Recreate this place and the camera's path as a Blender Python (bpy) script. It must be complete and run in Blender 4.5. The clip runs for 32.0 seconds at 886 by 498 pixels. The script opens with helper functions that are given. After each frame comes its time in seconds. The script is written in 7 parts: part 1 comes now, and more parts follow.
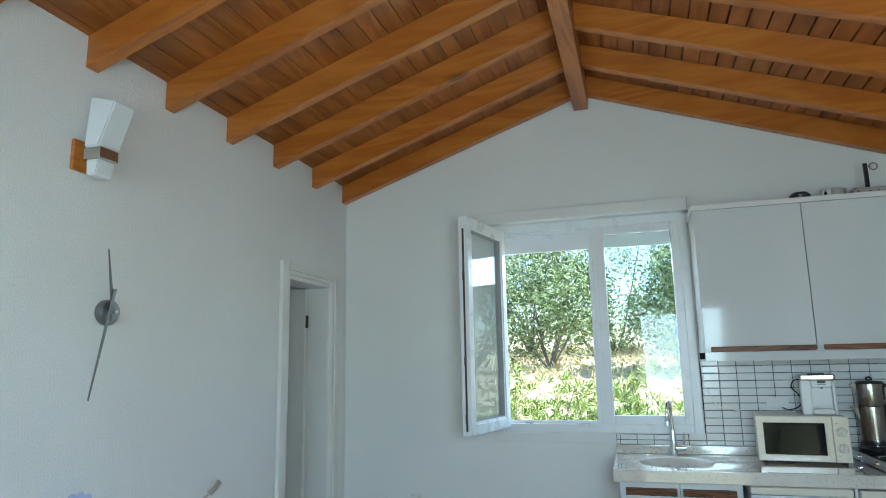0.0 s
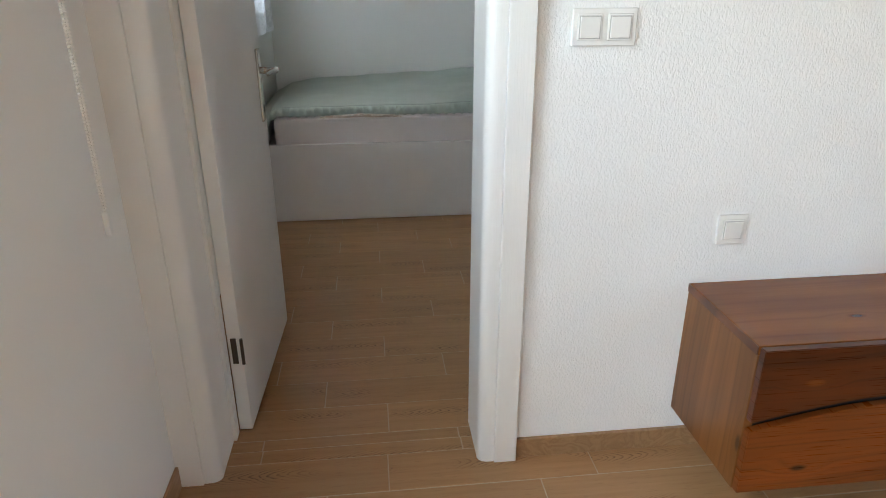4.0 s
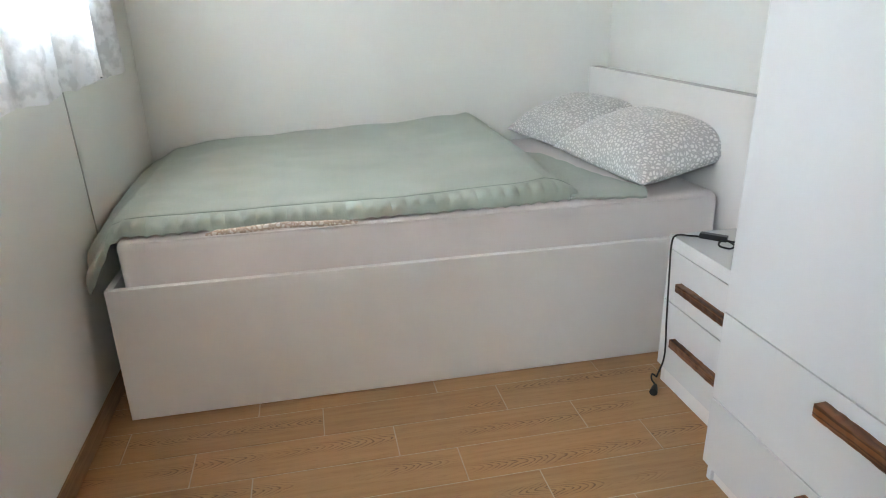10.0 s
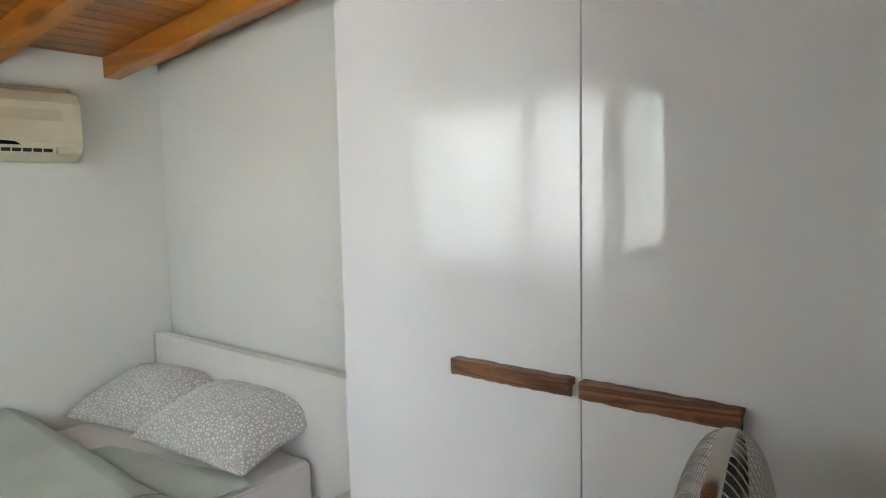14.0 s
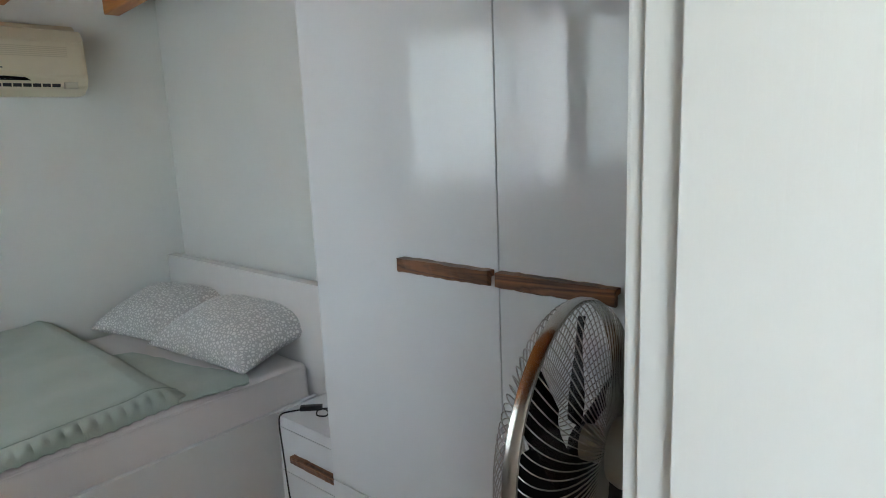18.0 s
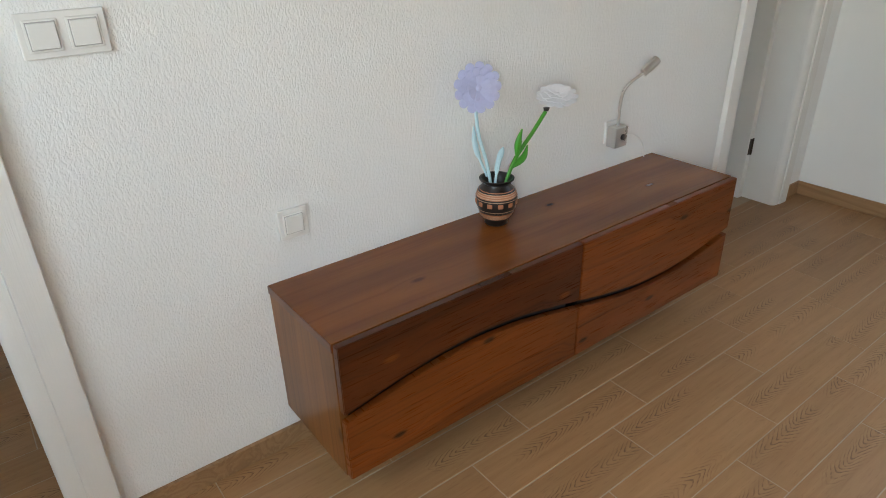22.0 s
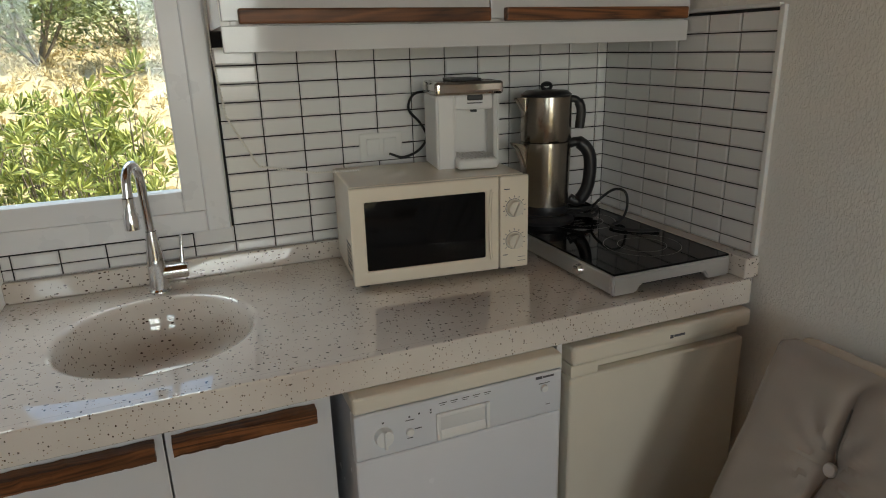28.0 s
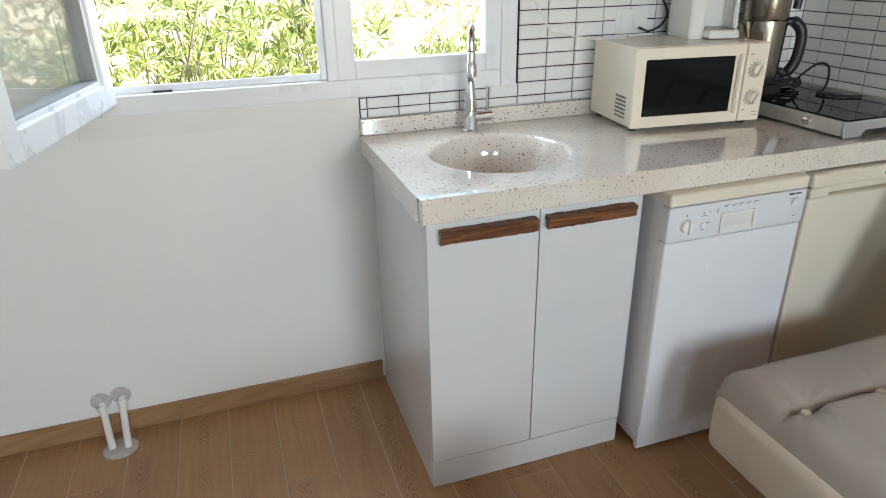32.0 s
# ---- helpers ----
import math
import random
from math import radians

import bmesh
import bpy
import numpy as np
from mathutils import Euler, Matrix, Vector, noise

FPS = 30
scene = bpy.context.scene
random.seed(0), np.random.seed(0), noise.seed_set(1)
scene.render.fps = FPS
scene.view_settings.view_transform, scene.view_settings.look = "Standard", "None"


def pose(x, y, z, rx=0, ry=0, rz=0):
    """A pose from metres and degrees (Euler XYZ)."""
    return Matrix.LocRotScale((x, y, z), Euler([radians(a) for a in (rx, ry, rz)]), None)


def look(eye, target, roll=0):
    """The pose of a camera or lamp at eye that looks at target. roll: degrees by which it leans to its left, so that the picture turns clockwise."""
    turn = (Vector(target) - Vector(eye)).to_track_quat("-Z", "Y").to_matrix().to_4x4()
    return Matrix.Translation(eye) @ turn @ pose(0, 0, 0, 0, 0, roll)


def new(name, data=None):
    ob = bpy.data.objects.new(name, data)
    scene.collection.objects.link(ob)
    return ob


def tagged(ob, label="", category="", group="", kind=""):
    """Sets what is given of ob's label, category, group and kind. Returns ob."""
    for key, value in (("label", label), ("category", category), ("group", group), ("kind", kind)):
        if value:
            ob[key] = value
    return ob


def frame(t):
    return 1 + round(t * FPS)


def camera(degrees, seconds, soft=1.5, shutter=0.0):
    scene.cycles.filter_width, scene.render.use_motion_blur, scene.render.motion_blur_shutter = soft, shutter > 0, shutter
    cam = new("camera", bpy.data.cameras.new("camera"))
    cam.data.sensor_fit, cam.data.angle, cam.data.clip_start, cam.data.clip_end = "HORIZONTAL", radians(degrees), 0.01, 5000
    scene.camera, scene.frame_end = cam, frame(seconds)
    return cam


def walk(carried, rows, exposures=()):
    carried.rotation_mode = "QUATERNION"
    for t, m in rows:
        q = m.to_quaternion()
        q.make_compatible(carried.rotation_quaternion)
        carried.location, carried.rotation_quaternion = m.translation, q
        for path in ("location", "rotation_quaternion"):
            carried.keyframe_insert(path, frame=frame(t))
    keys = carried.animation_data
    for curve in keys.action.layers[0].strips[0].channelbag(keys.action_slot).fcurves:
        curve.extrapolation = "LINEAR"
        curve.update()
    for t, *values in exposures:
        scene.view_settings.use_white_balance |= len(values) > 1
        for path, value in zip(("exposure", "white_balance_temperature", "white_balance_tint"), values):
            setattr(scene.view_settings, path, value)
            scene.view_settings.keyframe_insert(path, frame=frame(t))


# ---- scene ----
cam = camera(69.1, 32.0, 1.0)
PATH = [
    (0, (0.36, 0.132, 1.462), (-0.194, 2.021, 1.813), -1.1),
    (0.5, (0.274, 0.217, 1.312), (-0.518, 2.047, 1.157), -1.2),
    (1, (0.2, 0.438, 1.254), (-0.866, 2.068, 0.799), -1.6),
    (1.5, (0.178, 0.617, 1.308), (-1.088, 1.991, 0.595), -1.5),
    (2, (0.152, 0.67, 1.248), (-1.414, 1.679, 0.521), -0.8),
    (2.5, (0.238, 0.674, 1.232), (-1.548, 1.202, 0.502), -0.4),
    (3, (0.258, 0.598, 1.246), (-1.57, 0.931, 0.507), 0.1),
    (3.5, (0.171, 0.561, 1.296), (-1.668, 0.822, 0.553), 0.1),
    (4, (-0.12, 0.548, 1.293), (-1.962, 0.754, 0.543), -0.1),
    (4.5, (-0.451, 0.496, 1.25), (-2.322, 0.704, 0.577), 0.3),
    (6.5, (-1.659, 0.487, 1.32), (-3.513, 0.692, 0.598), -0.8),
    (7, (-1.883, 0.514, 1.343), (-3.735, 0.727, 0.618), -0.8),
    (7.5, (-2.069, 0.54, 1.347), (-3.917, 0.776, 0.618), -0.6),
    (8, (-2.088, 0.614, 1.296), (-3.941, 0.864, 0.585), -1.0),
    (8.5, (-2.095, 0.592, 1.314), (-3.931, 0.927, 0.593), -0.7),
    (9, (-2.052, 0.605, 1.31), (-3.885, 0.973, 0.599), -1.0),
    (9.5, (-1.949, 0.611, 1.275), (-3.784, 0.985, 0.573), -1.1),
    (10, (-1.879, 0.602, 1.25), (-3.714, 0.976, 0.547), -1.2),
    (10.5, (-1.868, 0.567, 1.293), (-3.696, 0.962, 0.585), -1.2),
    (11, (-1.87, 0.537, 1.319), (-3.65, 1.131, 0.626), -1.4),
    (11.5, (-1.879, 0.495, 1.375), (-3.642, 1.206, 0.753), -1.3),
    (12, (-1.85, 0.508, 1.47), (-3.628, 1.284, 0.984), -1.8),
    (12.5, (-1.859, 0.483, 1.523), (-3.638, 1.332, 1.19), -2.0),
    (13, (-1.861, 0.472, 1.534), (-3.623, 1.394, 1.325), -0.6),
    (13.5, (-1.908, 0.487, 1.579), (-3.463, 1.733, 1.403), -0.7),
    (14, (-1.958, 0.492, 1.626), (-3.209, 2.042, 1.447), -1.2),
    (14.5, (-1.938, 0.493, 1.677), (-2.796, 2.289, 1.486), -1.4),
    (15, (-1.983, 0.514, 1.719), (-2.573, 2.408, 1.462), -0.9),
    (15.5, (-1.982, 0.497, 1.721), (-2.533, 2.416, 1.605), -1.1),
    (17.5, (-1.833, 0.512, 1.638), (-2.85, 2.227, 1.473), -2.1),
    (18, (-1.676, 0.456, 1.594), (-2.974, 1.928, 1.209), -2.4),
    (19, (-1.331, 0.477, 1.451), (-2.921, 1.426, 0.697), -1.9),
    (20, (-0.957, 0.597, 1.377), (-2.713, 1.135, 0.588), -1.1),
    (20.5, (-0.766, 0.602, 1.349), (-2.502, 1.08, 0.478), -0.9),
    (21, (-0.550, 0.644, 1.331), (-2.261, 1.153, 0.428), -0.6),
    (21.5, (-0.369, 0.776, 1.375), (-1.975, 1.515, 0.438), -0.5),
    (22, (-0.193, 0.892, 1.390), (-1.615, 1.959, 0.473), -1.4),
    (22.5, (-0.03, 0.951, 1.389), (-1.253, 2.26, 0.499), -3.0),
    (23, (-0.002, 0.933, 1.383), (-1.014, 2.409, 0.489), -2.5),
    (23.5, (0.021, 0.942, 1.399), (-0.834, 2.53, 0.534), -2.4),
    (24, (0.069, 0.975, 1.422), (-0.621, 2.67, 0.616), -2.3),
    (24.5, (0.091, 1.095, 1.417), (-0.302, 2.91, 0.677), -2.2),
    (25, (0.077, 1.315, 1.397), (0.048, 3.185, 0.688), -1.7),
    (25.5, (0.15, 1.559, 1.371), (0.455, 3.412, 0.684), -1.6),
    (26, (0.245, 1.886, 1.397), (0.764, 3.694, 0.718), -1.3),
    (26.5, (0.303, 2.18, 1.385), (0.919, 3.96, 0.712), -1.1),
    (28.5, (0.674, 2.757, 1.46), (1.393, 4.528, 0.87), -1.7),
    (29, (0.676, 2.73, 1.436), (1.328, 4.516, 0.815), -2.1),
    (29.5, (0.562, 2.624, 1.397), (1.217, 4.367, 0.666), -1.7),
    (30, (0.394, 2.459, 1.387), (1.074, 4.17, 0.606), -1.4),
    (30.5, (0.32, 2.295, 1.395), (0.992, 4.005, 0.606), -1.5),
    (31, (0.194, 2.162, 1.366), (0.878, 3.864, 0.569), -1.2),
    (31.5, (-0.017, 2.247, 1.372), (0.648, 3.952, 0.566), -1.0),
    (32, (-0.179, 2.475, 1.388), (0.397, 4.207, 0.569), -1.1),
]
EXPOSURES = [
    (0.0, 1.60, 5200, -5), (0.5, 1.25, 5800, 2), (1.0, 1.13, 6100, 7), (1.5, 2.02, 6300, 8), (2.0, 2.02, 6600, 9),
    (3.0, 2.30, 6300, 9), (4.5, 2.30, 6300, 9), (6.5, 3.18, 6300, 8), (7.5, 3.46, 6500, 9), (9.0, 3.38, 6400, 8),
    (10.0, 3.36, 6600, 10), (11.0, 3.28, 6400, 9), (12.0, 2.97, 6400, 8), (13.0, 2.76, 7100, 13), (14.0, 2.83, 7000, 11), (15.0, 3.03, 7500, 14), (15.5, 3.03, 7500, 14), (17.5, 2.60, 7000, 10),
    (18.0, 2.30, 6400, 9), (19.0, 1.90, 6700, 11), (20.0, 1.85, 6900, 12), (21.0, 2.15, 6900, 11), (22.0, 1.92, 6500, 8),
    (23.0, 2.43, 6400, 8), (24.0, 2.38, 6300, 7), (25.0, 2.18, 6400, 7), (26.0, 1.42, 6500, 7), (26.5, 1.40, 6900, 10),
    (28.5, 0.92, 7100, 10), (29.0, 0.97, 7000, 10), (30.0, 1.80, 7000, 10), (31.0, 2.12, 6800, 11), (32.0, 2.24, 6300, 8),
]
walk(cam, [(t, look(eye, target, roll)) for t, eye, target, roll in PATH], EXPOSURES)

# ---- plan, in metres ----
XA, XAB = -1.64, -1.84          # wall between the rooms: living face, bedroom face
XR, YB, YS = 1.87, 4.415, -0.03  # right wall, kitchen wall, entrance wall
BX0, BY0, BY1 = -5.08, -0.13, 2.147  # bedroom: back wall, window wall, headboard wall
T = 0.22                         # outer walls
EAVE, SLOPE, RIDGE_X = 2.635, 0.35, 0.11
DECK = 0.135                     # height of a rafter

# ---- light ----
world = bpy.data.worlds.new("sky")
scene.world = world
world.use_nodes = True
wn = world.node_tree.nodes
sky = wn.new("ShaderNodeTexSky")
sky.sky_type, sky.sun_disc = "NISHITA", False
sky.sun_elevation, sky.sun_rotation = radians(50), radians(95)
world.node_tree.links.new(sky.outputs[0], wn["Background"].inputs[0])
wn["Background"].inputs[1].default_value = 0.15
sun = new("sun", bpy.data.lights.new("sun", "SUN"))
sun.data.energy, sun.data.angle, sun.data.color = 5.0, radians(0.5), (1.0, 0.95, 0.87)
sun.matrix_world = look((8, -0.7, 9.6), (0, 0, 0))


def window_light(name, eye, target, w, h, power, color=(0.84, 0.94, 1.0)):
    lamp = new(name, bpy.data.lights.new(name, "AREA"))
    lamp.data.shape, lamp.data.size, lamp.data.size_y = "RECTANGLE", w, h
    lamp.data.energy, lamp.data.color = power, color
    lamp.matrix_world = look(eye, target)
    return lamp


window_light("kitchen_window_light", (0.1, YB + 0.75, 2.45), (0.1, 2.6, 0.4), 1.3, 0.8, 9.5)
window_light("front_window_light", (-0.7, YS - 0.30, 1.75), (-0.7, 3, 1.2), 0.8, 1.0, 5.5)
window_light("front_door_light", (0.9, YS - 0.35, 1.58), (0.7, 4, 1.0), 0.9, 1.05, 12.5, (0.93, 0.97, 1.0))
window_light("bedroom_window_light", (-3.65, BY0 - 0.30, 1.75), (-3.65, 3, 1.0), 1.4, 0.95, 14.5)


# ---- materials ----
def material(name, color, rough=0.5, metal=0.0, spec=0.5, coat=0.0):
    m = bpy.data.materials.new(name)
    m.use_nodes = True
    b = m.node_tree.nodes["Principled BSDF"]
    b.inputs["Base Color"].default_value = (*color, 1)
    b.inputs["Roughness"].default_value = rough
    b.inputs["Metallic"].default_value = metal
    b.inputs["Specular IOR Level"].default_value = spec
    b.inputs["Coat Weight"].default_value = coat
    b.inputs["Coat Roughness"].default_value = 0.08
    return m


def node(m, kind, **inputs):
    n = m.node_tree.nodes.new(kind)
    for k, v in inputs.items():
        n.inputs[k.replace("_", " ")].default_value = v
    return n


def wire(m, a, b):
    m.node_tree.links.new(a, b)


def coords(m, stretch=(1, 1, 1), world_space=False):
    """Coordinates of the thing itself, in metres, stretched."""
    c = m.node_tree.nodes.new("ShaderNodeNewGeometry" if world_space else "ShaderNodeTexCoord")
    p = m.node_tree.nodes.new("ShaderNodeMapping")
    p.inputs["Scale"].default_value = stretch
    wire(m, c.outputs["Position" if world_space else "Object"], p.inputs["Vector"])
    return p.outputs["Vector"]


def ramp(m, fac, stops):
    r = m.node_tree.nodes.new("ShaderNodeValToRGB")
    e = r.color_ramp.elements
    while len(e) < len(stops):
        e.new(0.5)
    for x, (at, c) in zip(e, stops):
        x.position, x.color = at, (*c, 1)
    wire(m, fac, r.inputs["Fac"])
    return r.outputs["Color"]


def bump(m, height, strength=0.3, distance=0.01):
    n = m.node_tree.nodes.new("ShaderNodeBump")
    n.inputs["Strength"].default_value, n.inputs["Distance"].default_value = strength, distance
    wire(m, height, n.inputs["Height"])
    wire(m, n.outputs["Normal"], m.node_tree.nodes["Principled BSDF"].inputs["Normal"])


def base(m, color):
    wire(m, color, m.node_tree.nodes["Principled BSDF"].inputs["Base Color"])


def vary_rough(m, fac, low, high):
    r = m.node_tree.nodes.new("ShaderNodeMapRange")
    r.inputs["To Min"].default_value, r.inputs["To Max"].default_value = low, high
    wire(m, fac, r.inputs["Value"])
    wire(m, r.outputs["Result"], m.node_tree.nodes["Principled BSDF"].inputs["Roughness"])


def plain(name, color, rough=0.5, amount=0.06, scale=9.0, relief=0.05, **kw):
    """A painted or moulded surface with faint unevenness at two scales."""
    m = material(name, color, rough, **kw)
    v = coords(m)
    a, b = node(m, "ShaderNodeTexNoise", Scale=scale, Detail=4.0), node(m, "ShaderNodeTexNoise", Scale=scale * 14, Detail=2.0)
    wire(m, v, a.inputs["Vector"]); wire(m, v, b.inputs["Vector"])
    base(m, ramp(m, a.outputs["Fac"], [(0.3, tuple(c * (1 - amount) for c in color)), (0.7, color)]))
    vary_rough(m, a.outputs["Fac"], rough * 0.8, min(1.0, rough * 1.25))
    if relief:
        bump(m, b.outputs["Fac"], relief, 0.002)
    return m


def plaster(name, color, worms=0.0, rough=0.75):
    m = material(name, color, rough, spec=0.35)
    v = coords(m, (1, 1, 1), True)
    big = node(m, "ShaderNodeTexNoise", Scale=1.3, Detail=5.0)
    wire(m, v, big.inputs["Vector"])
    base(m, ramp(m, big.outputs["Fac"], [(0.3, tuple(c * 0.95 for c in color)), (0.65, color)]))
    w = coords(m, (190, 190, 95), True)
    fine = node(m, "ShaderNodeTexNoise", Scale=1.0, Detail=3.0, Roughness=0.45, Distortion=0.6)
    wire(m, w, fine.inputs["Vector"])
    if worms:
        bump(m, ramp(m, fine.outputs["Fac"], [(0.42, (0, 0, 0)), (0.6, (1, 1, 1))]), worms, 0.004)
    else:
        bump(m, fine.outputs["Fac"], 0.12, 0.002)
    return m


def wood(name, dark, light, along="y", rough=0.4, knots=True, scale=1.0, relief=0.12, coat=0.0, each=0.0, across=14.0, rings_n=9.0, pore=0.35, run=1.2):
    """Grain that runs along one axis, with rings, pores and knots; each: how far alike pieces differ in tone."""
    m = material(name, light, rough, coat=coat)
    c = across
    k = {"x": (run, c, c), "y": (c, run, c), "z": (c, c, run)}[along]
    f = {"x": (6, 260, 260), "y": (260, 6, 260), "z": (260, 260, 6)}[along]
    info = m.node_tree.nodes.new("ShaderNodeObjectInfo")
    isl = m.node_tree.nodes.new("ShaderNodeNewGeometry")
    rnd = m.node_tree.nodes.new("ShaderNodeMath")
    wire(m, info.outputs["Random"], rnd.inputs[0]); wire(m, isl.outputs["Random Per Island"], rnd.inputs[1])
    shift = m.node_tree.nodes.new("ShaderNodeCombineXYZ")
    mul = m.node_tree.nodes.new("ShaderNodeMath")
    mul.operation = "MULTIPLY"
    mul.inputs[1].default_value = 37.0
    wire(m, rnd.outputs[0], mul.inputs[0])
    for i in range(3):
        wire(m, mul.outputs[0], shift.inputs[i])

    def moved(stretch):
        c = coords(m, tuple(a * scale for a in stretch))
        a = m.node_tree.nodes.new("ShaderNodeVectorMath")
        wire(m, c, a.inputs[0]); wire(m, shift.outputs[0], a.inputs[1])
        return a.outputs[0]

    wide = node(m, "ShaderNodeTexNoise", Scale=0.55, Detail=4.0, Distortion=1.2)
    wire(m, moved(k), wide.inputs["Vector"])
    rings = m.node_tree.nodes.new("ShaderNodeMath")
    rings.operation = "MULTIPLY"
    rings.inputs[1].default_value = rings_n
    wire(m, wide.outputs["Fac"], rings.inputs[0])
    saw = m.node_tree.nodes.new("ShaderNodeMath")
    saw.operation = "PINGPONG"
    saw.inputs[1].default_value = 0.5
    wire(m, rings.outputs[0], saw.inputs[0])
    pores = node(m, "ShaderNodeTexNoise", Scale=1.0, Detail=2.0)
    wire(m, moved(f), pores.inputs["Vector"])
    mixed = m.node_tree.nodes.new("ShaderNodeMath")
    mixed.operation = "MULTIPLY_ADD"
    mixed.inputs[1].default_value = pore
    wire(m, pores.outputs["Fac"], mixed.inputs[0]); wire(m, saw.outputs[0], mixed.inputs[2])
    mid = tuple((a + b) / 2 for a, b in zip(dark, light))
    col = ramp(m, mixed.outputs[0], [(0.1, dark), (0.38, mid), (0.62, light)])
    if knots:
        vo = node(m, "ShaderNodeTexVoronoi", Scale=0.55 * 0.5)
        kk = {"x": (3, 14, 14), "y": (14, 3, 14), "z": (14, 14, 3)}[along]
        wire(m, moved(kk), vo.inputs["Vector"])
        mask = ramp(m, vo.outputs["Distance"], [(0.06, (1, 1, 1)), (0.13, (0, 0, 0))])
        mx = m.node_tree.nodes.new("ShaderNodeMix")
        mx.data_type = "RGBA"
        wire(m, mask, mx.inputs["Factor"]); wire(m, col, mx.inputs["A"])
        mx.inputs["B"].default_value = (*(c * 0.45 for c in dark), 1)
        col = mx.outputs["Result"]
    if each:
        hs = m.node_tree.nodes.new("ShaderNodeHueSaturation")
        mr = m.node_tree.nodes.new("ShaderNodeMapRange")
        mr.inputs["From Max"].default_value = 2.0
        mr.inputs["To Min"].default_value, mr.inputs["To Max"].default_value = 1 - each, 1 + each
        wire(m, rnd.outputs[0], mr.inputs["Value"]); wire(m, mr.outputs["Result"], hs.inputs["Value"]); wire(m, col, hs.inputs["Color"])
        col = hs.outputs["Color"]
    base(m, col)
    vary_rough(m, pores.outputs["Fac"], rough * 0.9, min(1, rough * 1.12))
    bump(m, mixed.outputs[0], relief, 0.002)
    return m


def fabric(name, color, thread=900.0, relief=0.3, amount=0.1):
    m = material(name, color, 0.9, spec=0.2)
    m.node_tree.nodes["Principled BSDF"].inputs["Sheen Weight"].default_value = 0.25
    v = coords(m)
    a = node(m, "ShaderNodeTexNoise", Scale=5.0, Detail=5.0)
    b = node(m, "ShaderNodeTexNoise", Scale=thread, Detail=1.0)
    wire(m, v, a.inputs["Vector"]); wire(m, v, b.inputs["Vector"])
    base(m, ramp(m, a.outputs["Fac"], [(0.3, tuple(c * (1 - amount) for c in color)), (0.7, color)]))
    bump(m, b.outputs["Fac"], relief, 0.001)
    return m


WALL_ROUGH = plaster("textured_white_plaster", (0.87, 0.87, 0.855), 0.30)
# East wall's white plaster with warm bounced light put into its colour.
WALL_BOUNCE = plaster("bounce_tinted_plaster", (0.89, 0.865, 0.81), 0.40)
WALL = plaster("smooth_white_plaster", (0.84, 0.84, 0.815))
WALL_BED = plaster("pale_bedroom_plaster", (0.80, 0.81, 0.78))
PAINT = plain("white_door_paint", (0.80, 0.79, 0.76), 0.35, 0.03)
GRAINED = plain("white_grained_foil", (0.80, 0.79, 0.76), 0.38, 0.03, relief=0.0)
gr = node(GRAINED, "ShaderNodeTexNoise", Scale=1.0, Detail=3.0, Distortion=0.4)
wire(GRAINED, coords(GRAINED, (330, 330, 9)), gr.inputs["Vector"])
bump(GRAINED, gr.outputs["Fac"], 0.35, 0.0012)
LACQUER = plain("white_gloss_lacquer", (0.69, 0.695, 0.70), 0.055, 0.015, relief=0.0, coat=0.12, spec=0.4)
BOARD = plain("white_laminate", (0.80, 0.78, 0.76), 0.2, 0.03)
UPVC = plain("white_upvc", (0.82, 0.83, 0.84), 0.28, 0.02)
PLASTIC = plain("white_plastic", (0.80, 0.80, 0.78), 0.35, 0.02)
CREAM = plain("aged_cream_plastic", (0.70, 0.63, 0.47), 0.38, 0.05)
SWITCH = plain("white_switch_plastic", (0.79, 0.78, 0.75), 0.3, 0.02)
ENAMEL = plain("white_enamel", (0.78, 0.79, 0.82), 0.25, 0.02)
FRIDGE = plain("yellowed_enamel", (0.79, 0.73, 0.61), 0.3, 0.04)
MW = plain("cream_enamel", (0.88, 0.80, 0.66), 0.16, 0.03)
BLACK = plain("black_plastic", (0.02, 0.02, 0.022), 0.35, 0.1)
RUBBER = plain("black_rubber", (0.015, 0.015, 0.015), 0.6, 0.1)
DARKGLASS = material("dark_glass", (0.006, 0.006, 0.0065), 0.05, spec=0.24)
CHROME = material("chrome", (0.75, 0.75, 0.76), 0.08, 1.0)
STEEL = plain("brushed_steel", (0.58, 0.56, 0.53), 0.28, 0.08, 60.0, 0.05, metal=1.0)
NICKEL = plain("satin_nickel", (0.60, 0.57, 0.52), 0.22, 0.05, metal=1.0)
BROWN_METAL = plain("bronzed_steel", (0.10, 0.08, 0.06), 0.4, 0.1, metal=0.8)
GROUT = plain("cement_grout", (0.50, 0.40, 0.29), 0.9, 0.1, 30)
GROUT_DARK = plain("dark_grout", (0.012, 0.012, 0.013), 0.85, 0.1, 30)
TILE = plain("white_glazed_tile", (0.80, 0.80, 0.79), 0.1, 0.02, 5.0, 0.04)


def sums(m):
    """A short way to chain Math nodes."""
    def math_(op, a, b, c=None):
        n = m.node_tree.nodes.new("ShaderNodeMath")
        n.operation = op
        for k, v in enumerate((a, b) if c is None else (a, b, c)):
            if isinstance(v, (int, float)):
                n.inputs[k].default_value = v
            else:
                wire(m, v, n.inputs[k])
        return n.outputs[0]
    return math_


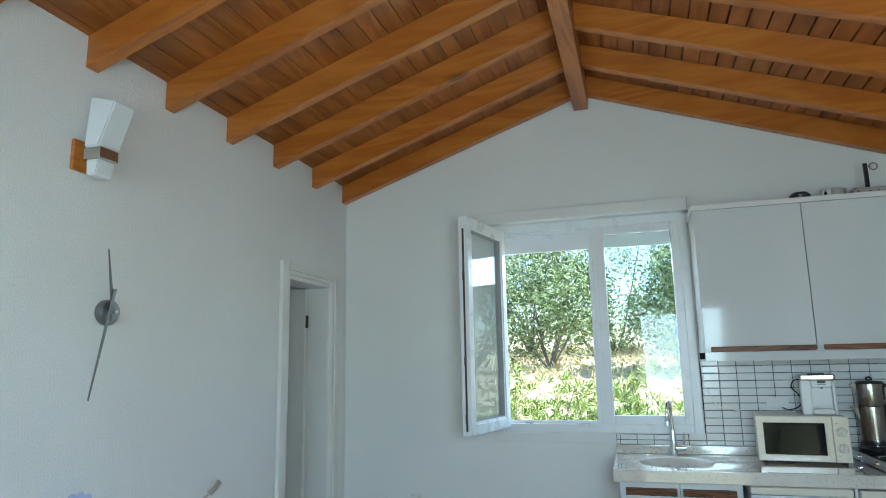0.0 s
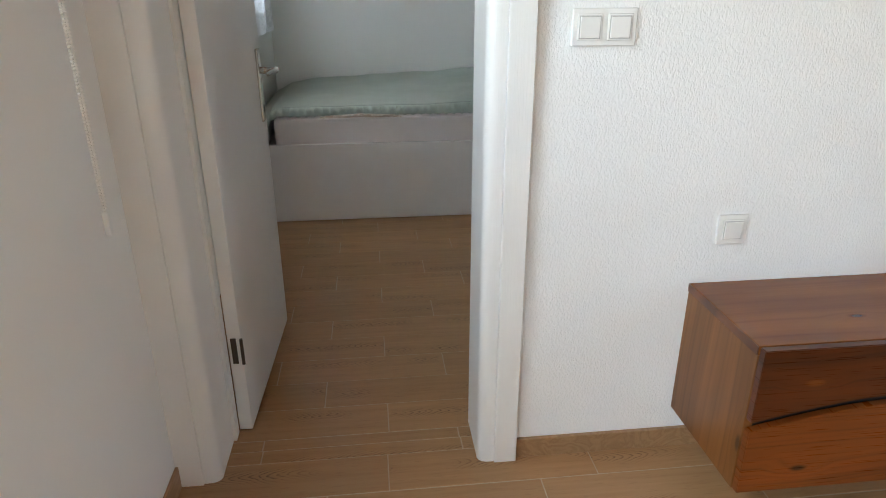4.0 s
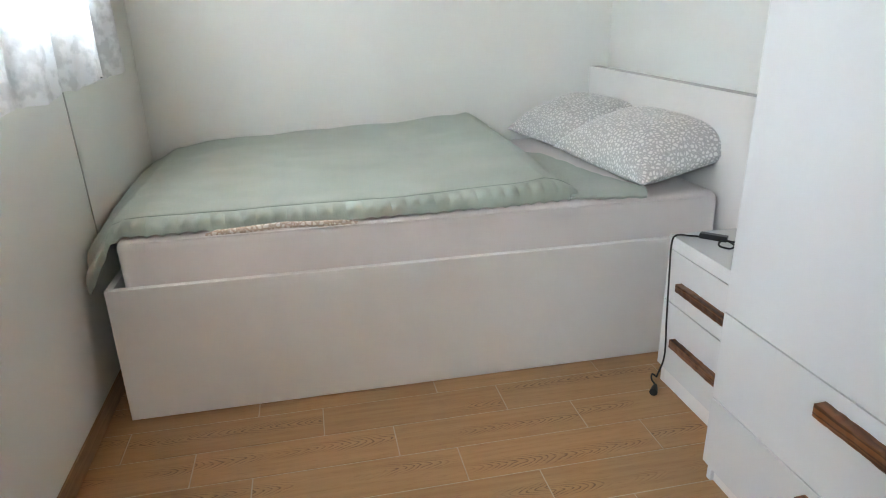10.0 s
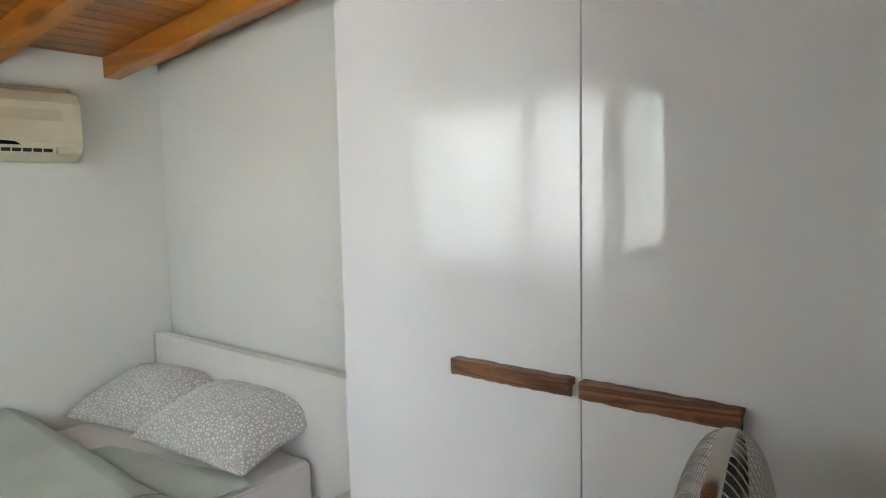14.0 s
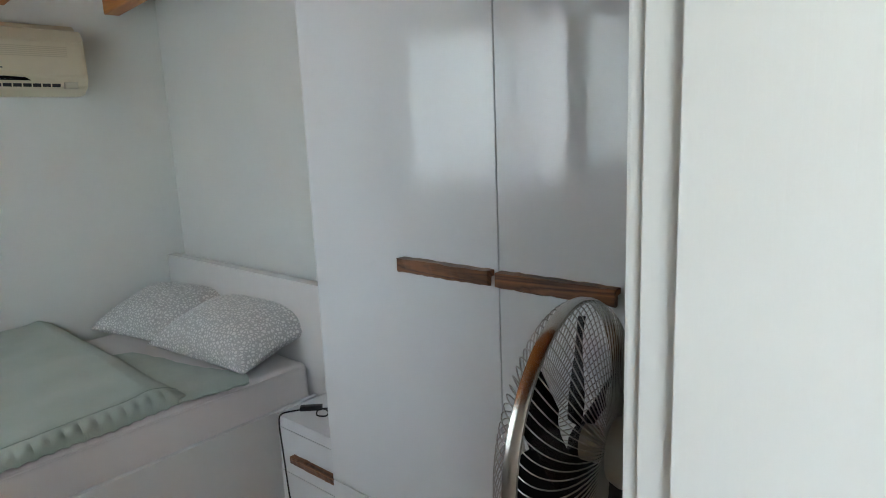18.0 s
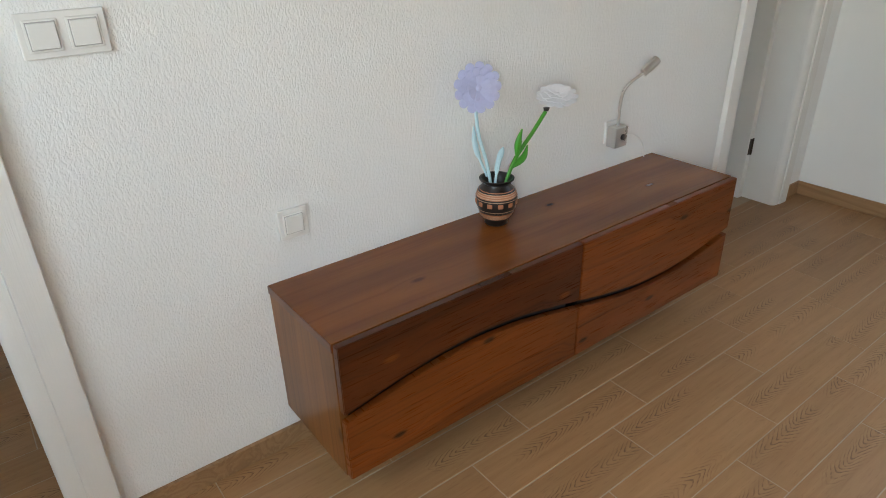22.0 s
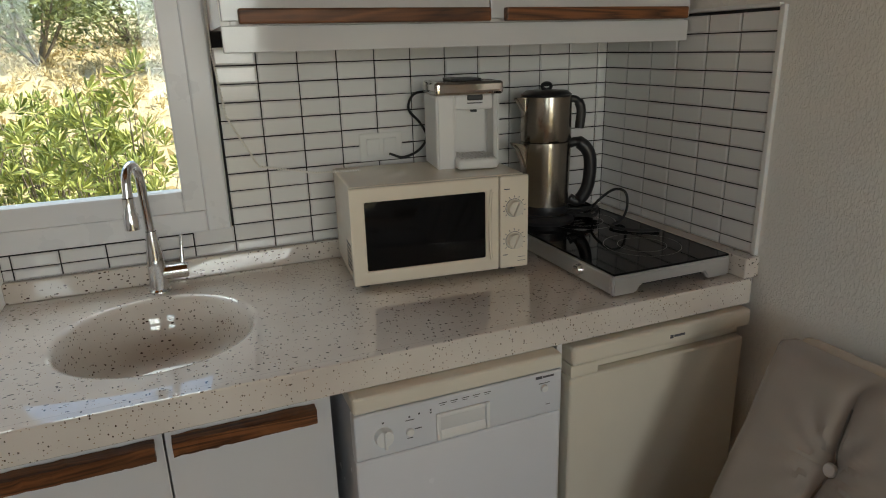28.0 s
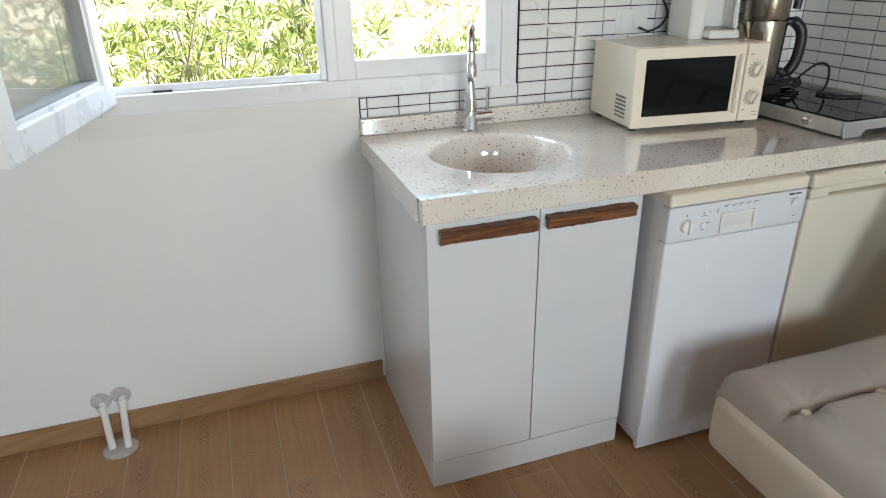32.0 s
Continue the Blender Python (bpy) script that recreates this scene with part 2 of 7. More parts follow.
def oak_tile(name, dark, light, ink, rough):
    """Printed oak tile: plain fine grain with nested arcs of dark growth lines on one stretch of each plank."""
    m = material(name, light, rough, spec=0.42)
    f = sums(m)
    tc = m.node_tree.nodes.new("ShaderNodeTexCoord")
    sep = m.node_tree.nodes.new("ShaderNodeSeparateXYZ")
    wire(m, tc.outputs["Object"], sep.inputs[0])
    r = m.node_tree.nodes.new("ShaderNodeObjectInfo").outputs["Random"]
    r2 = f("FRACT", f("MULTIPLY", r, 17.3), 0.0)
    r3 = f("FRACT", f("MULTIPLY", r, 71.9), 0.0)
    x, y = sep.outputs["X"], f("MULTIPLY_ADD", r, 40.0, sep.outputs["Y"])

    def noise(a, b, detail, off=0.0):
        c = m.node_tree.nodes.new("ShaderNodeCombineXYZ")
        wire(m, f("MULTIPLY_ADD", x, a, f("MULTIPLY", r, 90.0)), c.inputs[0])
        wire(m, f("MULTIPLY", y, b), c.inputs[1])
        c.inputs[2].default_value = off
        t = node(m, "ShaderNodeTexNoise", Scale=1.0, Detail=detail)
        wire(m, c.outputs[0], t.inputs["Vector"])
        return t.outputs["Fac"]

    heart = f("MULTIPLY_ADD", r2, 0.09, 0.03)
    v = f("SUBTRACT", f("MULTIPLY_ADD", noise(9.0, 5.0, 2.0), 0.028, f("SUBTRACT", x, 0.014)), heart)
    a = f("ABSOLUTE", v, 0.0)
    bow = f("SQRT", f("MULTIPLY_ADD", a, a, 0.00003), 0.0)
    way = f("MULTIPLY_ADD", f("GREATER_THAN", r3, 0.5), 2.0, -1.0)
    phase = f("MULTIPLY_ADD", bow, 115.0, f("MULTIPLY", f("MULTIPLY", y, way), 38.0))
    phase = f("MULTIPLY_ADD", noise(22.0, 9.0, 2.0, 5.0), 2.6, phase)
    saw = f("FRACT", phase, 0.0)
    line = ramp(m, saw, [(0.0, (0, 0, 0)), (0.42, (0.12, 0.12, 0.12)), (0.62, (1, 1, 1)), (0.74, (0.75, 0.75, 0.75)), (0.82, (0, 0, 0))])
    inside = ramp(m, f("MULTIPLY_ADD", noise(30.0, 8.0, 2.0, 9.0), 0.03, a), [(0.026, (1, 1, 1)), (0.046, (0, 0, 0))])
    stretch = ramp(m, noise(1.5, 3.3, 1.0, 3.0), [(0.42, (0, 0, 0)), (0.52, (1, 1, 1))])
    broken = ramp(m, noise(190.0, 40.0, 1.0, 7.0), [(0.32, (0.15, 0.15, 0.15)), (0.55, (1, 1, 1))])
    amount = f("MULTIPLY", f("MULTIPLY", line, inside), f("MULTIPLY", stretch, broken))
    side = ramp(m, noise(60.0, 3.5, 4.0, 2.0), [(0.30, dark), (0.70, light)])
    short = ramp(m, noise(260.0, 20.0, 1.0, 4.0), [(0.60, (0, 0, 0)), (0.72, (0.20, 0.20, 0.20))])
    amount = f("MAXIMUM", f("MULTIPLY", amount, 0.85), short)
    mx = m.node_tree.nodes.new("ShaderNodeMix")
    mx.data_type = "RGBA"
    wire(m, amount, mx.inputs["Factor"]); wire(m, side, mx.inputs["A"])
    mx.inputs["B"].default_value = (*ink, 1)
    hs = m.node_tree.nodes.new("ShaderNodeHueSaturation")
    wire(m, f("MULTIPLY_ADD", r3, 0.14, 0.93), hs.inputs["Value"]); wire(m, mx.outputs["Result"], hs.inputs["Color"])
    base(m, hs.outputs["Color"])
    vary_rough(m, noise(260.0, 6.0, 2.0), rough * 0.9, rough * 1.12)
    bump(m, amount, -0.05, 0.001)
    return m


PLANK = oak_tile("oak_look_tile", (0.350, 0.194, 0.086), (0.415, 0.240, 0.112), (0.120, 0.060, 0.026), 0.38)
PLANK_X = wood("oak_look_skirting", (0.28, 0.16, 0.075), (0.37, 0.22, 0.11), "x", 0.4, False, 1.0, 0.1, 0.0, 0.1)
PINE = wood("varnished_pine_beam", (0.42, 0.13, 0.016), (0.55, 0.205, 0.03), "x", 0.33, True, 1.0, 0.04, 0.2, 0.10, 8.0, 5.0, 0.15)
PINE_Y = wood("varnished_pine_board", (0.32, 0.098, 0.016), (0.47, 0.172, 0.034), "y", 0.36, True, 1.0, 0.04, 0.15, 0.3, 8.0, 5.0, 0.18)


def pine(name, dark, light, knot, along, across, rough=0.28, few=0.46):
    """Stained knotty pine board: fine growth lines that bend round scattered knots."""
    m = material(name, light, rough, spec=0.32, coat=0.08)
    tc = m.node_tree.nodes.new("ShaderNodeTexCoord")
    sep = m.node_tree.nodes.new("ShaderNodeSeparateXYZ")
    wire(m, tc.outputs["Object"], sep.inputs[0])
    info = m.node_tree.nodes.new("ShaderNodeObjectInfo")

    math_ = sums(m)
    jump = math_("MULTIPLY", info.outputs["Random"], 13.0)
    u = math_("ADD", sep.outputs[along.upper()], jump)
    v = math_("ADD", sep.outputs[across.upper()], jump)

    def grid(a, b):
        c = m.node_tree.nodes.new("ShaderNodeCombineXYZ")
        wire(m, math_("MULTIPLY", u, a), c.inputs[0]); wire(m, math_("MULTIPLY", v, b), c.inputs[1])
        return c.outputs[0]

    cell = node(m, "ShaderNodeTexVoronoi", Scale=1.0)
    cell.voronoi_dimensions = "2D"
    wire(m, grid(3.0, 7.5), cell.inputs["Vector"])
    pick = ramp(m, cell.outputs["Color"], [(few, (0, 0, 0)), (few + 0.02, (1, 1, 1))])
    near = math_("MULTIPLY", ramp(m, cell.outputs["Distance"], [(0.0, (1, 1, 1)), (0.30, (0, 0, 0))]), pick)
    drift = node(m, "ShaderNodeTexNoise", Scale=1.0, Detail=1.0)
    wire(m, grid(1.1, 2.0), drift.inputs["Vector"])
    bent = math_("MULTIPLY_ADD", near, 0.035, math_("MULTIPLY_ADD", drift.outputs["Fac"], 0.10, v))

    def streaks(a, b, detail):
        c = m.node_tree.nodes.new("ShaderNodeCombineXYZ")
        wire(m, math_("MULTIPLY", u, a), c.inputs[0]); wire(m, math_("MULTIPLY", bent, b), c.inputs[1])
        t = node(m, "ShaderNodeTexNoise", Scale=1.0, Detail=detail, Roughness=0.6)
        wire(m, c.outputs[0], t.inputs["Vector"])
        return t.outputs["Fac"]

    mid = tuple(0.3 * a + 0.7 * b for a, b in zip(dark, light))
    col = ramp(m, math_("MULTIPLY_ADD", streaks(0.7, 85.0, 1.6), 0.55, math_("MULTIPLY", streaks(0.8, 22.0, 2.0), 0.45)), [(0.34, dark), (0.47, mid), (0.62, light)])
    tone = node(m, "ShaderNodeTexNoise", Scale=1.0, Detail=3.0)
    wire(m, grid(1.6, 9.0), tone.inputs["Vector"])
    hs = m.node_tree.nodes.new("ShaderNodeHueSaturation")
    mr = m.node_tree.nodes.new("ShaderNodeMapRange")
    mr.inputs["From Min"].default_value, mr.inputs["From Max"].default_value = 0.3, 0.7
    mr.inputs["To Min"].default_value, mr.inputs["To Max"].default_value = 0.72, 1.22
    wire(m, tone.outputs["Fac"], mr.inputs["Value"]); wire(m, mr.outputs["Result"], hs.inputs["Value"]); wire(m, col, hs.inputs["Color"])
    col = hs.outputs["Color"]
    core = math_("MULTIPLY", ramp(m, cell.outputs["Distance"], [(0.035, (1, 1, 1)), (0.085, (0, 0, 0))]), pick)
    mx = m.node_tree.nodes.new("ShaderNodeMix")
    mx.data_type = "RGBA"
    wire(m, core, mx.inputs["Factor"]); wire(m, col, mx.inputs["A"])
    mx.inputs["B"].default_value = (*knot, 1)
    base(m, mx.outputs["Result"])
    fibre = node(m, "ShaderNodeTexNoise", Scale=1.0, Detail=2.0)
    wire(m, grid(7.0, 320.0), fibre.inputs["Vector"])
    vary_rough(m, fibre.outputs["Fac"], rough * 0.85, rough * 1.2)
    bump(m, fibre.outputs["Fac"], 0.03, 0.001)
    return m


STAIN_Y = pine("orange_stained_pine", (0.090, 0.020, 0.004), (0.195, 0.050, 0.008), (0.035, 0.009, 0.003), "y", "z")
# Darker copy for one upper front; its weaker sheen is put into the colour.
STAIN_LOW_SHEEN = pine("low_sheen_stained_pine", (0.030, 0.006, 0.002), (0.088, 0.021, 0.004), (0.17, 0.050, 0.010), "y", "z")
STAIN_TOP = pine("brown_stained_pine_top", (0.155, 0.046, 0.010), (0.205, 0.066, 0.015), (0.09, 0.026, 0.007), "y", "x", 0.22, 0.66)
STAIN_Z = pine("stained_pine_end", (0.120, 0.043, 0.011), (0.205, 0.082, 0.023), (0.05, 0.015, 0.005), "z", "x", 0.34, 0.60)
WALNUT = wood("dark_oiled_wood", (0.075, 0.022, 0.009), (0.17, 0.056, 0.022), "y", 0.30, False, 1.0, 0.003, 0.1, 0.1, 6.0, 5.0, 0.12)
HANDLE = wood("brown_wooden_handle", (0.045, 0.015, 0.006), (0.24, 0.092, 0.032), "x", 0.45, False, 1.5, 0.25, 0.0, 0.15)


def glass_material():
    m = bpy.data.materials.new("window_glass")
    m.use_nodes = True
    n, out = m.node_tree.nodes, m.node_tree.nodes["Material Output"]
    n.remove(n["Principled BSDF"])
    t, g, mix = n.new("ShaderNodeBsdfTransparent"), n.new("ShaderNodeBsdfGlossy"), n.new("ShaderNodeMixShader")
    t.inputs[0].default_value = (0.95, 0.98, 0.97, 1)
    g.inputs["Roughness"].default_value = 0.0
    lw, power, gain = n.new("ShaderNodeLayerWeight"), n.new("ShaderNodeMath"), n.new("ShaderNodeMath")
    lw.inputs["Blend"].default_value = 0.5
    power.operation, gain.operation = "POWER", "MULTIPLY_ADD"
    power.inputs[1].default_value, gain.inputs[1].default_value, gain.inputs[2].default_value = 4.0, 0.62, 0.03
    wire(m, lw.outputs["Facing"], power.inputs[0]); wire(m, power.outputs[0], gain.inputs[0])
    wire(m, gain.outputs[0], mix.inputs[0])
    wire(m, t.outputs[0], mix.inputs[1]); wire(m, g.outputs[0], mix.inputs[2])
    wire(m, mix.outputs[0], out.inputs["Surface"])
    return m


GLASS = glass_material()


def terrazzo():
    m = material("speckled_cream_acrylic", (0.72, 0.66, 0.58), 0.05, coat=1.0)
    m.node_tree.nodes["Principled BSDF"].inputs["Coat Roughness"].default_value = 0.02
    v = coords(m, (1, 1, 1), True)
    turn = node(m, "ShaderNodeTexNoise", Scale=6.0, Detail=3.0)
    wire(m, v, turn.inputs["Vector"])
    cloud = ramp(m, turn.outputs["Fac"], [(0.3, (0.69, 0.62, 0.55)), (0.7, (0.77, 0.72, 0.65))])
    col = cloud
    for stretch, scale, tone, size in (((1.1, 2.6, 1.9), 60.0, (0.06, 0.035, 0.02), 0.215), ((2.5, 1.1, 1.9), 58.0, (0.08, 0.05, 0.03), 0.195), ((1, 1, 1), 150.0, (0.3, 0.2, 0.13), 0.16)):
        vo = node(m, "ShaderNodeTexVoronoi", Scale=scale)
        wire(m, coords(m, stretch, True), vo.inputs["Vector"])
        dot = ramp(m, vo.outputs["Distance"], [(size, (1, 1, 1)), (size + 0.03, (0, 0, 0))])
        pick = ramp(m, vo.outputs["Color"], [(0.60, (0, 0, 0)), (0.62, (1, 1, 1))])
        both = m.node_tree.nodes.new("ShaderNodeMath")
        both.operation = "MULTIPLY"
        wire(m, dot, both.inputs[0]); wire(m, pick, both.inputs[1])
        mx = m.node_tree.nodes.new("ShaderNodeMix")
        mx.data_type = "RGBA"
        wire(m, both.outputs[0], mx.inputs["Factor"]); wire(m, col, mx.inputs["A"])
        mx.inputs["B"].default_value = (*tone, 1)
        col = mx.outputs["Result"]
    base(m, col)
    return m


COUNTER = terrazzo()
SOFA_CLOTH = fabric("grey_beige_velvet", (0.395, 0.346, 0.297), 700, 0.15)
SOFA_SIDE = fabric("cream_leatherette", (0.62, 0.545, 0.435), 300, 0.1)
SHEET = fabric("off_white_sheet", (0.74, 0.69, 0.67), 800, 0.15, 0.05)


# ---- mesh tools ----
def box(x0, x1, y0, y1, z0, z1, bev=0.0, seg=2):
    bm = bmesh.new()
    bmesh.ops.create_cube(bm, size=1)
    for v in bm.verts:
        v.co = ((x0 + x1) / 2 + v.co.x * (x1 - x0), (y0 + y1) / 2 + v.co.y * (y1 - y0), (z0 + z1) / 2 + v.co.z * (z1 - z0))
    if bev:
        bmesh.ops.bevel(bm, geom=bm.edges[:], offset=bev, segments=seg, affect="EDGES", profile=0.6)
    return bm


def prism(points, axis, a, b, bev=0.0):
    """A flat outline of (u, v) drawn out along an axis from a to b; (u, v) are the other two axes in order."""
    bm = bmesh.new()
    place = {"x": lambda u, v, w: (w, u, v), "y": lambda u, v, w: (u, w, v), "z": lambda u, v, w: (u, v, w)}[axis]
    lo, hi = ([bm.verts.new(place(u, v, w)) for u, v in points] for w in (a, b))
    bm.faces.new(lo)
    bm.faces.new(hi[::-1])
    for i in range(len(points)):
        j = (i + 1) % len(points)
        bm.faces.new((lo[j], lo[i], hi[i], hi[j]))
    bmesh.ops.recalc_face_normals(bm, faces=bm.faces)
    if bev:
        bmesh.ops.bevel(bm, geom=[e for e in bm.edges if e.calc_face_angle(0) > 0.5], offset=bev, segments=2, affect="EDGES")
    return bm


def lathe(profile, n=32, at=(0, 0, 0)):
    bm = bmesh.new()
    rings = []
    for r, z in profile:
        if r < 1e-5:
            rings.append([bm.verts.new((at[0], at[1], at[2] + z))])
        else:
            rings.append([bm.verts.new((at[0] + r * math.cos(2 * math.pi * i / n), at[1] + r * math.sin(2 * math.pi * i / n), at[2] + z)) for i in range(n)])
    for a, b in zip(rings, rings[1:]):
        for i in range(n):
            j = (i + 1) % n
            if len(a) == 1 and len(b) > 1:
                bm.faces.new((a[0], b[j], b[i]))
            elif len(b) == 1 and len(a) > 1:
                bm.faces.new((a[i], a[j], b[0]))
            elif len(a) > 1:
                bm.faces.new((a[i], a[j], b[j], b[i]))
    bmesh.ops.recalc_face_normals(bm, faces=bm.faces)
    return bm


def tube(points, r, n=8, closed=False):
    """A round bar along a line of points; r may be a list, one radius a point."""
    bm = bmesh.new()
    pts = [Vector(p) for p in points]
    rad = r if isinstance(r, (list, tuple)) else [r] * len(pts)
    rings, up = [], None
    for i, p in enumerate(pts):
        if closed:
            d = pts[(i + 1) % len(pts)] - pts[i - 1]
        else:
            d = pts[min(i + 1, len(pts) - 1)] - pts[max(i - 1, 0)]
        d.normalize()
        if up is None:
            up = d.orthogonal().normalized()
        up = (up - d * up.dot(d)).normalized()
        side = d.cross(up)
        rings.append([bm.verts.new(p + rad[i] * (math.cos(2 * math.pi * k / n) * up + math.sin(2 * math.pi * k / n) * side)) for k in range(n)])
    pairs = list(zip(rings, rings[1:])) + ([(rings[-1], rings[0])] if closed else [])
    for a, b in pairs:
        for k in range(n):
            bm.faces.new((a[k], a[(k + 1) % n], b[(k + 1) % n], b[k]))
    if not closed:
        bm.faces.new(rings[0][::-1])
        bm.faces.new(rings[-1])
    bmesh.ops.recalc_face_normals(bm, faces=bm.faces)
    return bm


def curve_points(points, steps=8):
    """A smooth line through points."""
    p = [Vector(q) for q in points]
    p = [2 * p[0] - p[1]] + p + [2 * p[-1] - p[-2]]
    out = []
    for i in range(1, len(p) - 2):
        for k in range(steps):
            t = k / steps
            out.append(0.5 * (2 * p[i] + (p[i + 1] - p[i - 1]) * t + (2 * p[i - 1] - 5 * p[i] + 4 * p[i + 1] - p[i + 2]) * t * t + (3 * p[i] - p[i - 1] - 3 * p[i + 1] + p[i + 2]) * t ** 3))
    return out + [p[-2]]


def joined(*bms):
    out = bmesh.new()
    for b in bms:
        me = bpy.data.meshes.new("tmp")
        b.to_mesh(me)
        b.free()
        out.from_mesh(me)
        bpy.data.meshes.remove(me)
    return out


def moved(bm, m):
    bmesh.ops.transform(bm, matrix=m, verts=bm.verts)
    return bm


def mesh(name, bm, mat, smooth=False):
    me = bpy.data.meshes.new(name)
    bm.to_mesh(me)
    bm.free()
    me.materials.append(mat)
    if smooth:
        me.polygons.foreach_set("use_smooth", [True] * len(me.polygons))
        me.set_sharp_from_angle(angle=radians(40))
    me.update()
    return me


def thing(name, at, label, category, group="", turn=0.0):
    """An Empty at the base of a thing, which parents its parts."""
    e = new(name)
    e.empty_display_size = 0.1
    e.matrix_basis = pose(*at, 0, 0, turn)
    return tagged(e, label, category, group)


def part(name, bm, mat, parent, label="", smooth=False):
    o = new(name, mesh(name, bm, mat, smooth))
    o.parent = parent
    return tagged(o, label)


def solid(name, bm, mat, label, category, kind="", group="", smooth=False, at=None):
    o = new(name, mesh(name, bm, mat, smooth))
    if at is not None:
        o.matrix_basis = pose(*at)
    return tagged(o, label, category, group, kind)


def wall_boxes(axis, a, b, lo, hi, z0, z1, holes=()):
    """Boxes of a wall along an axis from lo to hi, its faces at a and b, with holes (from, to, bottom, top)."""
    def one(u0, u1, w0, w1):
        return box(u0, u1, a, b, w0, w1) if axis == "x" else box(a, b, u0, u1, w0, w1)
    out, at = [], lo
    for h0, h1, s, t in sorted(holes):
        if h0 > at:
            out.append(one(at, h0, z0, z1))
        if s > z0:
            out.append(one(h0, h1, z0, s))
        if t < z1:
            out.append(one(h0, h1, t, z1))
        at = h1
    if at < hi:
        out.append(one(at, hi, z0, z1))
    return joined(*out)


def grip(x0, x1, y0, y1, z0, z1, seed=1):
    """A routed wooden grip with a hooked profile and hand-cut, uneven edges."""
    rg = random.Random(seed)
    prof_ = [(y1, z1), (y0, z1), (y0, z0 + 0.004), (y0 + 0.004, z0), (y0 * 0.5, z0), (y0 * 0.4, z1 - 0.013), (y1, z1 - 0.013)]
    bm, rows = bmesh.new(), []
    for k in range(19):
        x = x0 + (x1 - x0) * k / 18
        rows.append([bm.verts.new((x, y + (rg.uniform(-0.0012, 0.0012) if y < y1 - 0.001 else 0), z + rg.uniform(-0.0013, 0.0013))) for y, z in prof_])
    for r0, r1 in zip(rows, rows[1:]):
        for q in range(7):
            bm.faces.new((r0[q], r0[(q + 1) % 7], r1[(q + 1) % 7], r1[q]))
    bm.faces.new(rows[0]); bm.faces.new(rows[-1])
    bmesh.ops.recalc_face_normals(bm, faces=bm.faces)
    return bm


# ---- structure ----
def roof_z(x):
    """Underside of the living room's roof deck."""
    return EAVE + DECK + SLOPE * ((x - XA) if x < RIDGE_X else (2 * RIDGE_X - XA - x))


def bed_roof_z(x):
    return 2.275 + 0.085 * (x - BX0)


DOOR_H = 2.02
BED_DOOR = (0.074, 0.83)
BATH_DOOR = (3.59, 4.153)
KW = (-0.555, 0.722, 1.015, 2.385)    # kitchen window hole
FW = (-1.22, -0.25, 1.155, 2.20)      # front window hole
FD = (0.30, 1.45, 0.0, 2.10)          # front door hole
BW = (-4.42, -2.90, 1.24, 2.10)       # bedroom window hole

bm = wall_boxes("y", XAB, XA - 0.004, YS, YB, 0, 2.5, [(*BED_DOOR, 0, DOOR_H), (*BATH_DOOR, 0, DOOR_H)])
top = prism([(XAB, 2.5), (XA - 0.004, 2.5), (XA - 0.004, roof_z(XA)), (XAB, roof_z(XAB))], "y", YS, YB)
solid("wall_west", joined(bm, top), WALL_BED, "white plastered inner wall with two door openings", "wall", "structure")
bm = wall_boxes("y", XA - 0.004, XA, YS, YB, 0, roof_z(XA), [(*BED_DOOR, 0, DOOR_H), (*BATH_DOOR, 0, DOOR_H)])
solid("wall_west_plaster", bm, WALL_ROUGH, "coarse textured white plaster on the inner wall", "wall", "structure")


def gable(y0, y1, hole_list, mat, name, label):
    b = wall_boxes("x", y0, y1, XA, XR, 0, 2.6, hole_list)
    t = prism([(XA, 2.6), (XR, 2.6), (XR, roof_z(XR)), (RIDGE_X, roof_z(RIDGE_X)), (XA, roof_z(XA))], "y", y0, y1)
    return solid(name, joined(b, t), mat, label, "wall", "structure")


gable(YB, YB + T, [KW], WALL, "wall_north", "smooth white gable wall with the kitchen window")
gable(YS - T, YS, [FW, FD], WALL, "wall_south", "white gable wall with window and entrance")
solid("wall_east", prism([(XR, 0), (XR + T, 0), (XR + T, roof_z(XR + T)), (XR, roof_z(XR))], "y", YS - T, YB + T), WALL_BOUNCE, "textured white wall behind the sofa, tinted for warm bounced light", "wall", "structure")
solid("wall_bedroom_back", box(BX0 - T, BX0, BY0 - T, BY1 + 0.12, 0, bed_roof_z(BX0)), WALL_BED, "pale smooth bedroom wall behind the bed", "wall", "structure")
bm = wall_boxes("x", BY0 - T, BY0, BX0, XAB, 0, 2.27, [BW])
solid("wall_bedroom_window", joined(bm, prism([(BX0, 2.27), (XAB, 2.27), (XAB, bed_roof_z(XAB)), (BX0, bed_roof_z(BX0))], "y", BY0 - T, BY0)), WALL_BED, "pale bedroom wall with the window", "wall", "structure")
solid("wall_bedroom_head", joined(box(BX0, XAB, BY1, BY1 + 0.12, 0, 2.27), prism([(BX0, 2.27), (XAB, 2.27), (XAB, bed_roof_z(XAB)), (BX0, bed_roof_z(BX0))], "y", BY1, BY1 + 0.12)), WALL_BED, "pale bedroom wall at the head of the bed", "wall", "structure")
solid("wall_corner_filler", box(XAB, XA, YS - T, YS, 0, 2.5), WALL, "wall end between the two rooms", "wall", "structure")
solid("wall_bathroom", joined(box(-3.3, -3.2, BY1 + 0.12, YB + T, 0, 2.4), box(-3.2, XAB, YB, YB + T, 0, 2.4)), WALL, "plain bathroom walls behind the door", "wall", "structure")
solid("ceiling_bathroom", box(-3.3, XAB, BY1 + 0.12, YB + T, 2.4, 2.46), WALL, "plain bathroom ceiling", "ceiling", "structure")


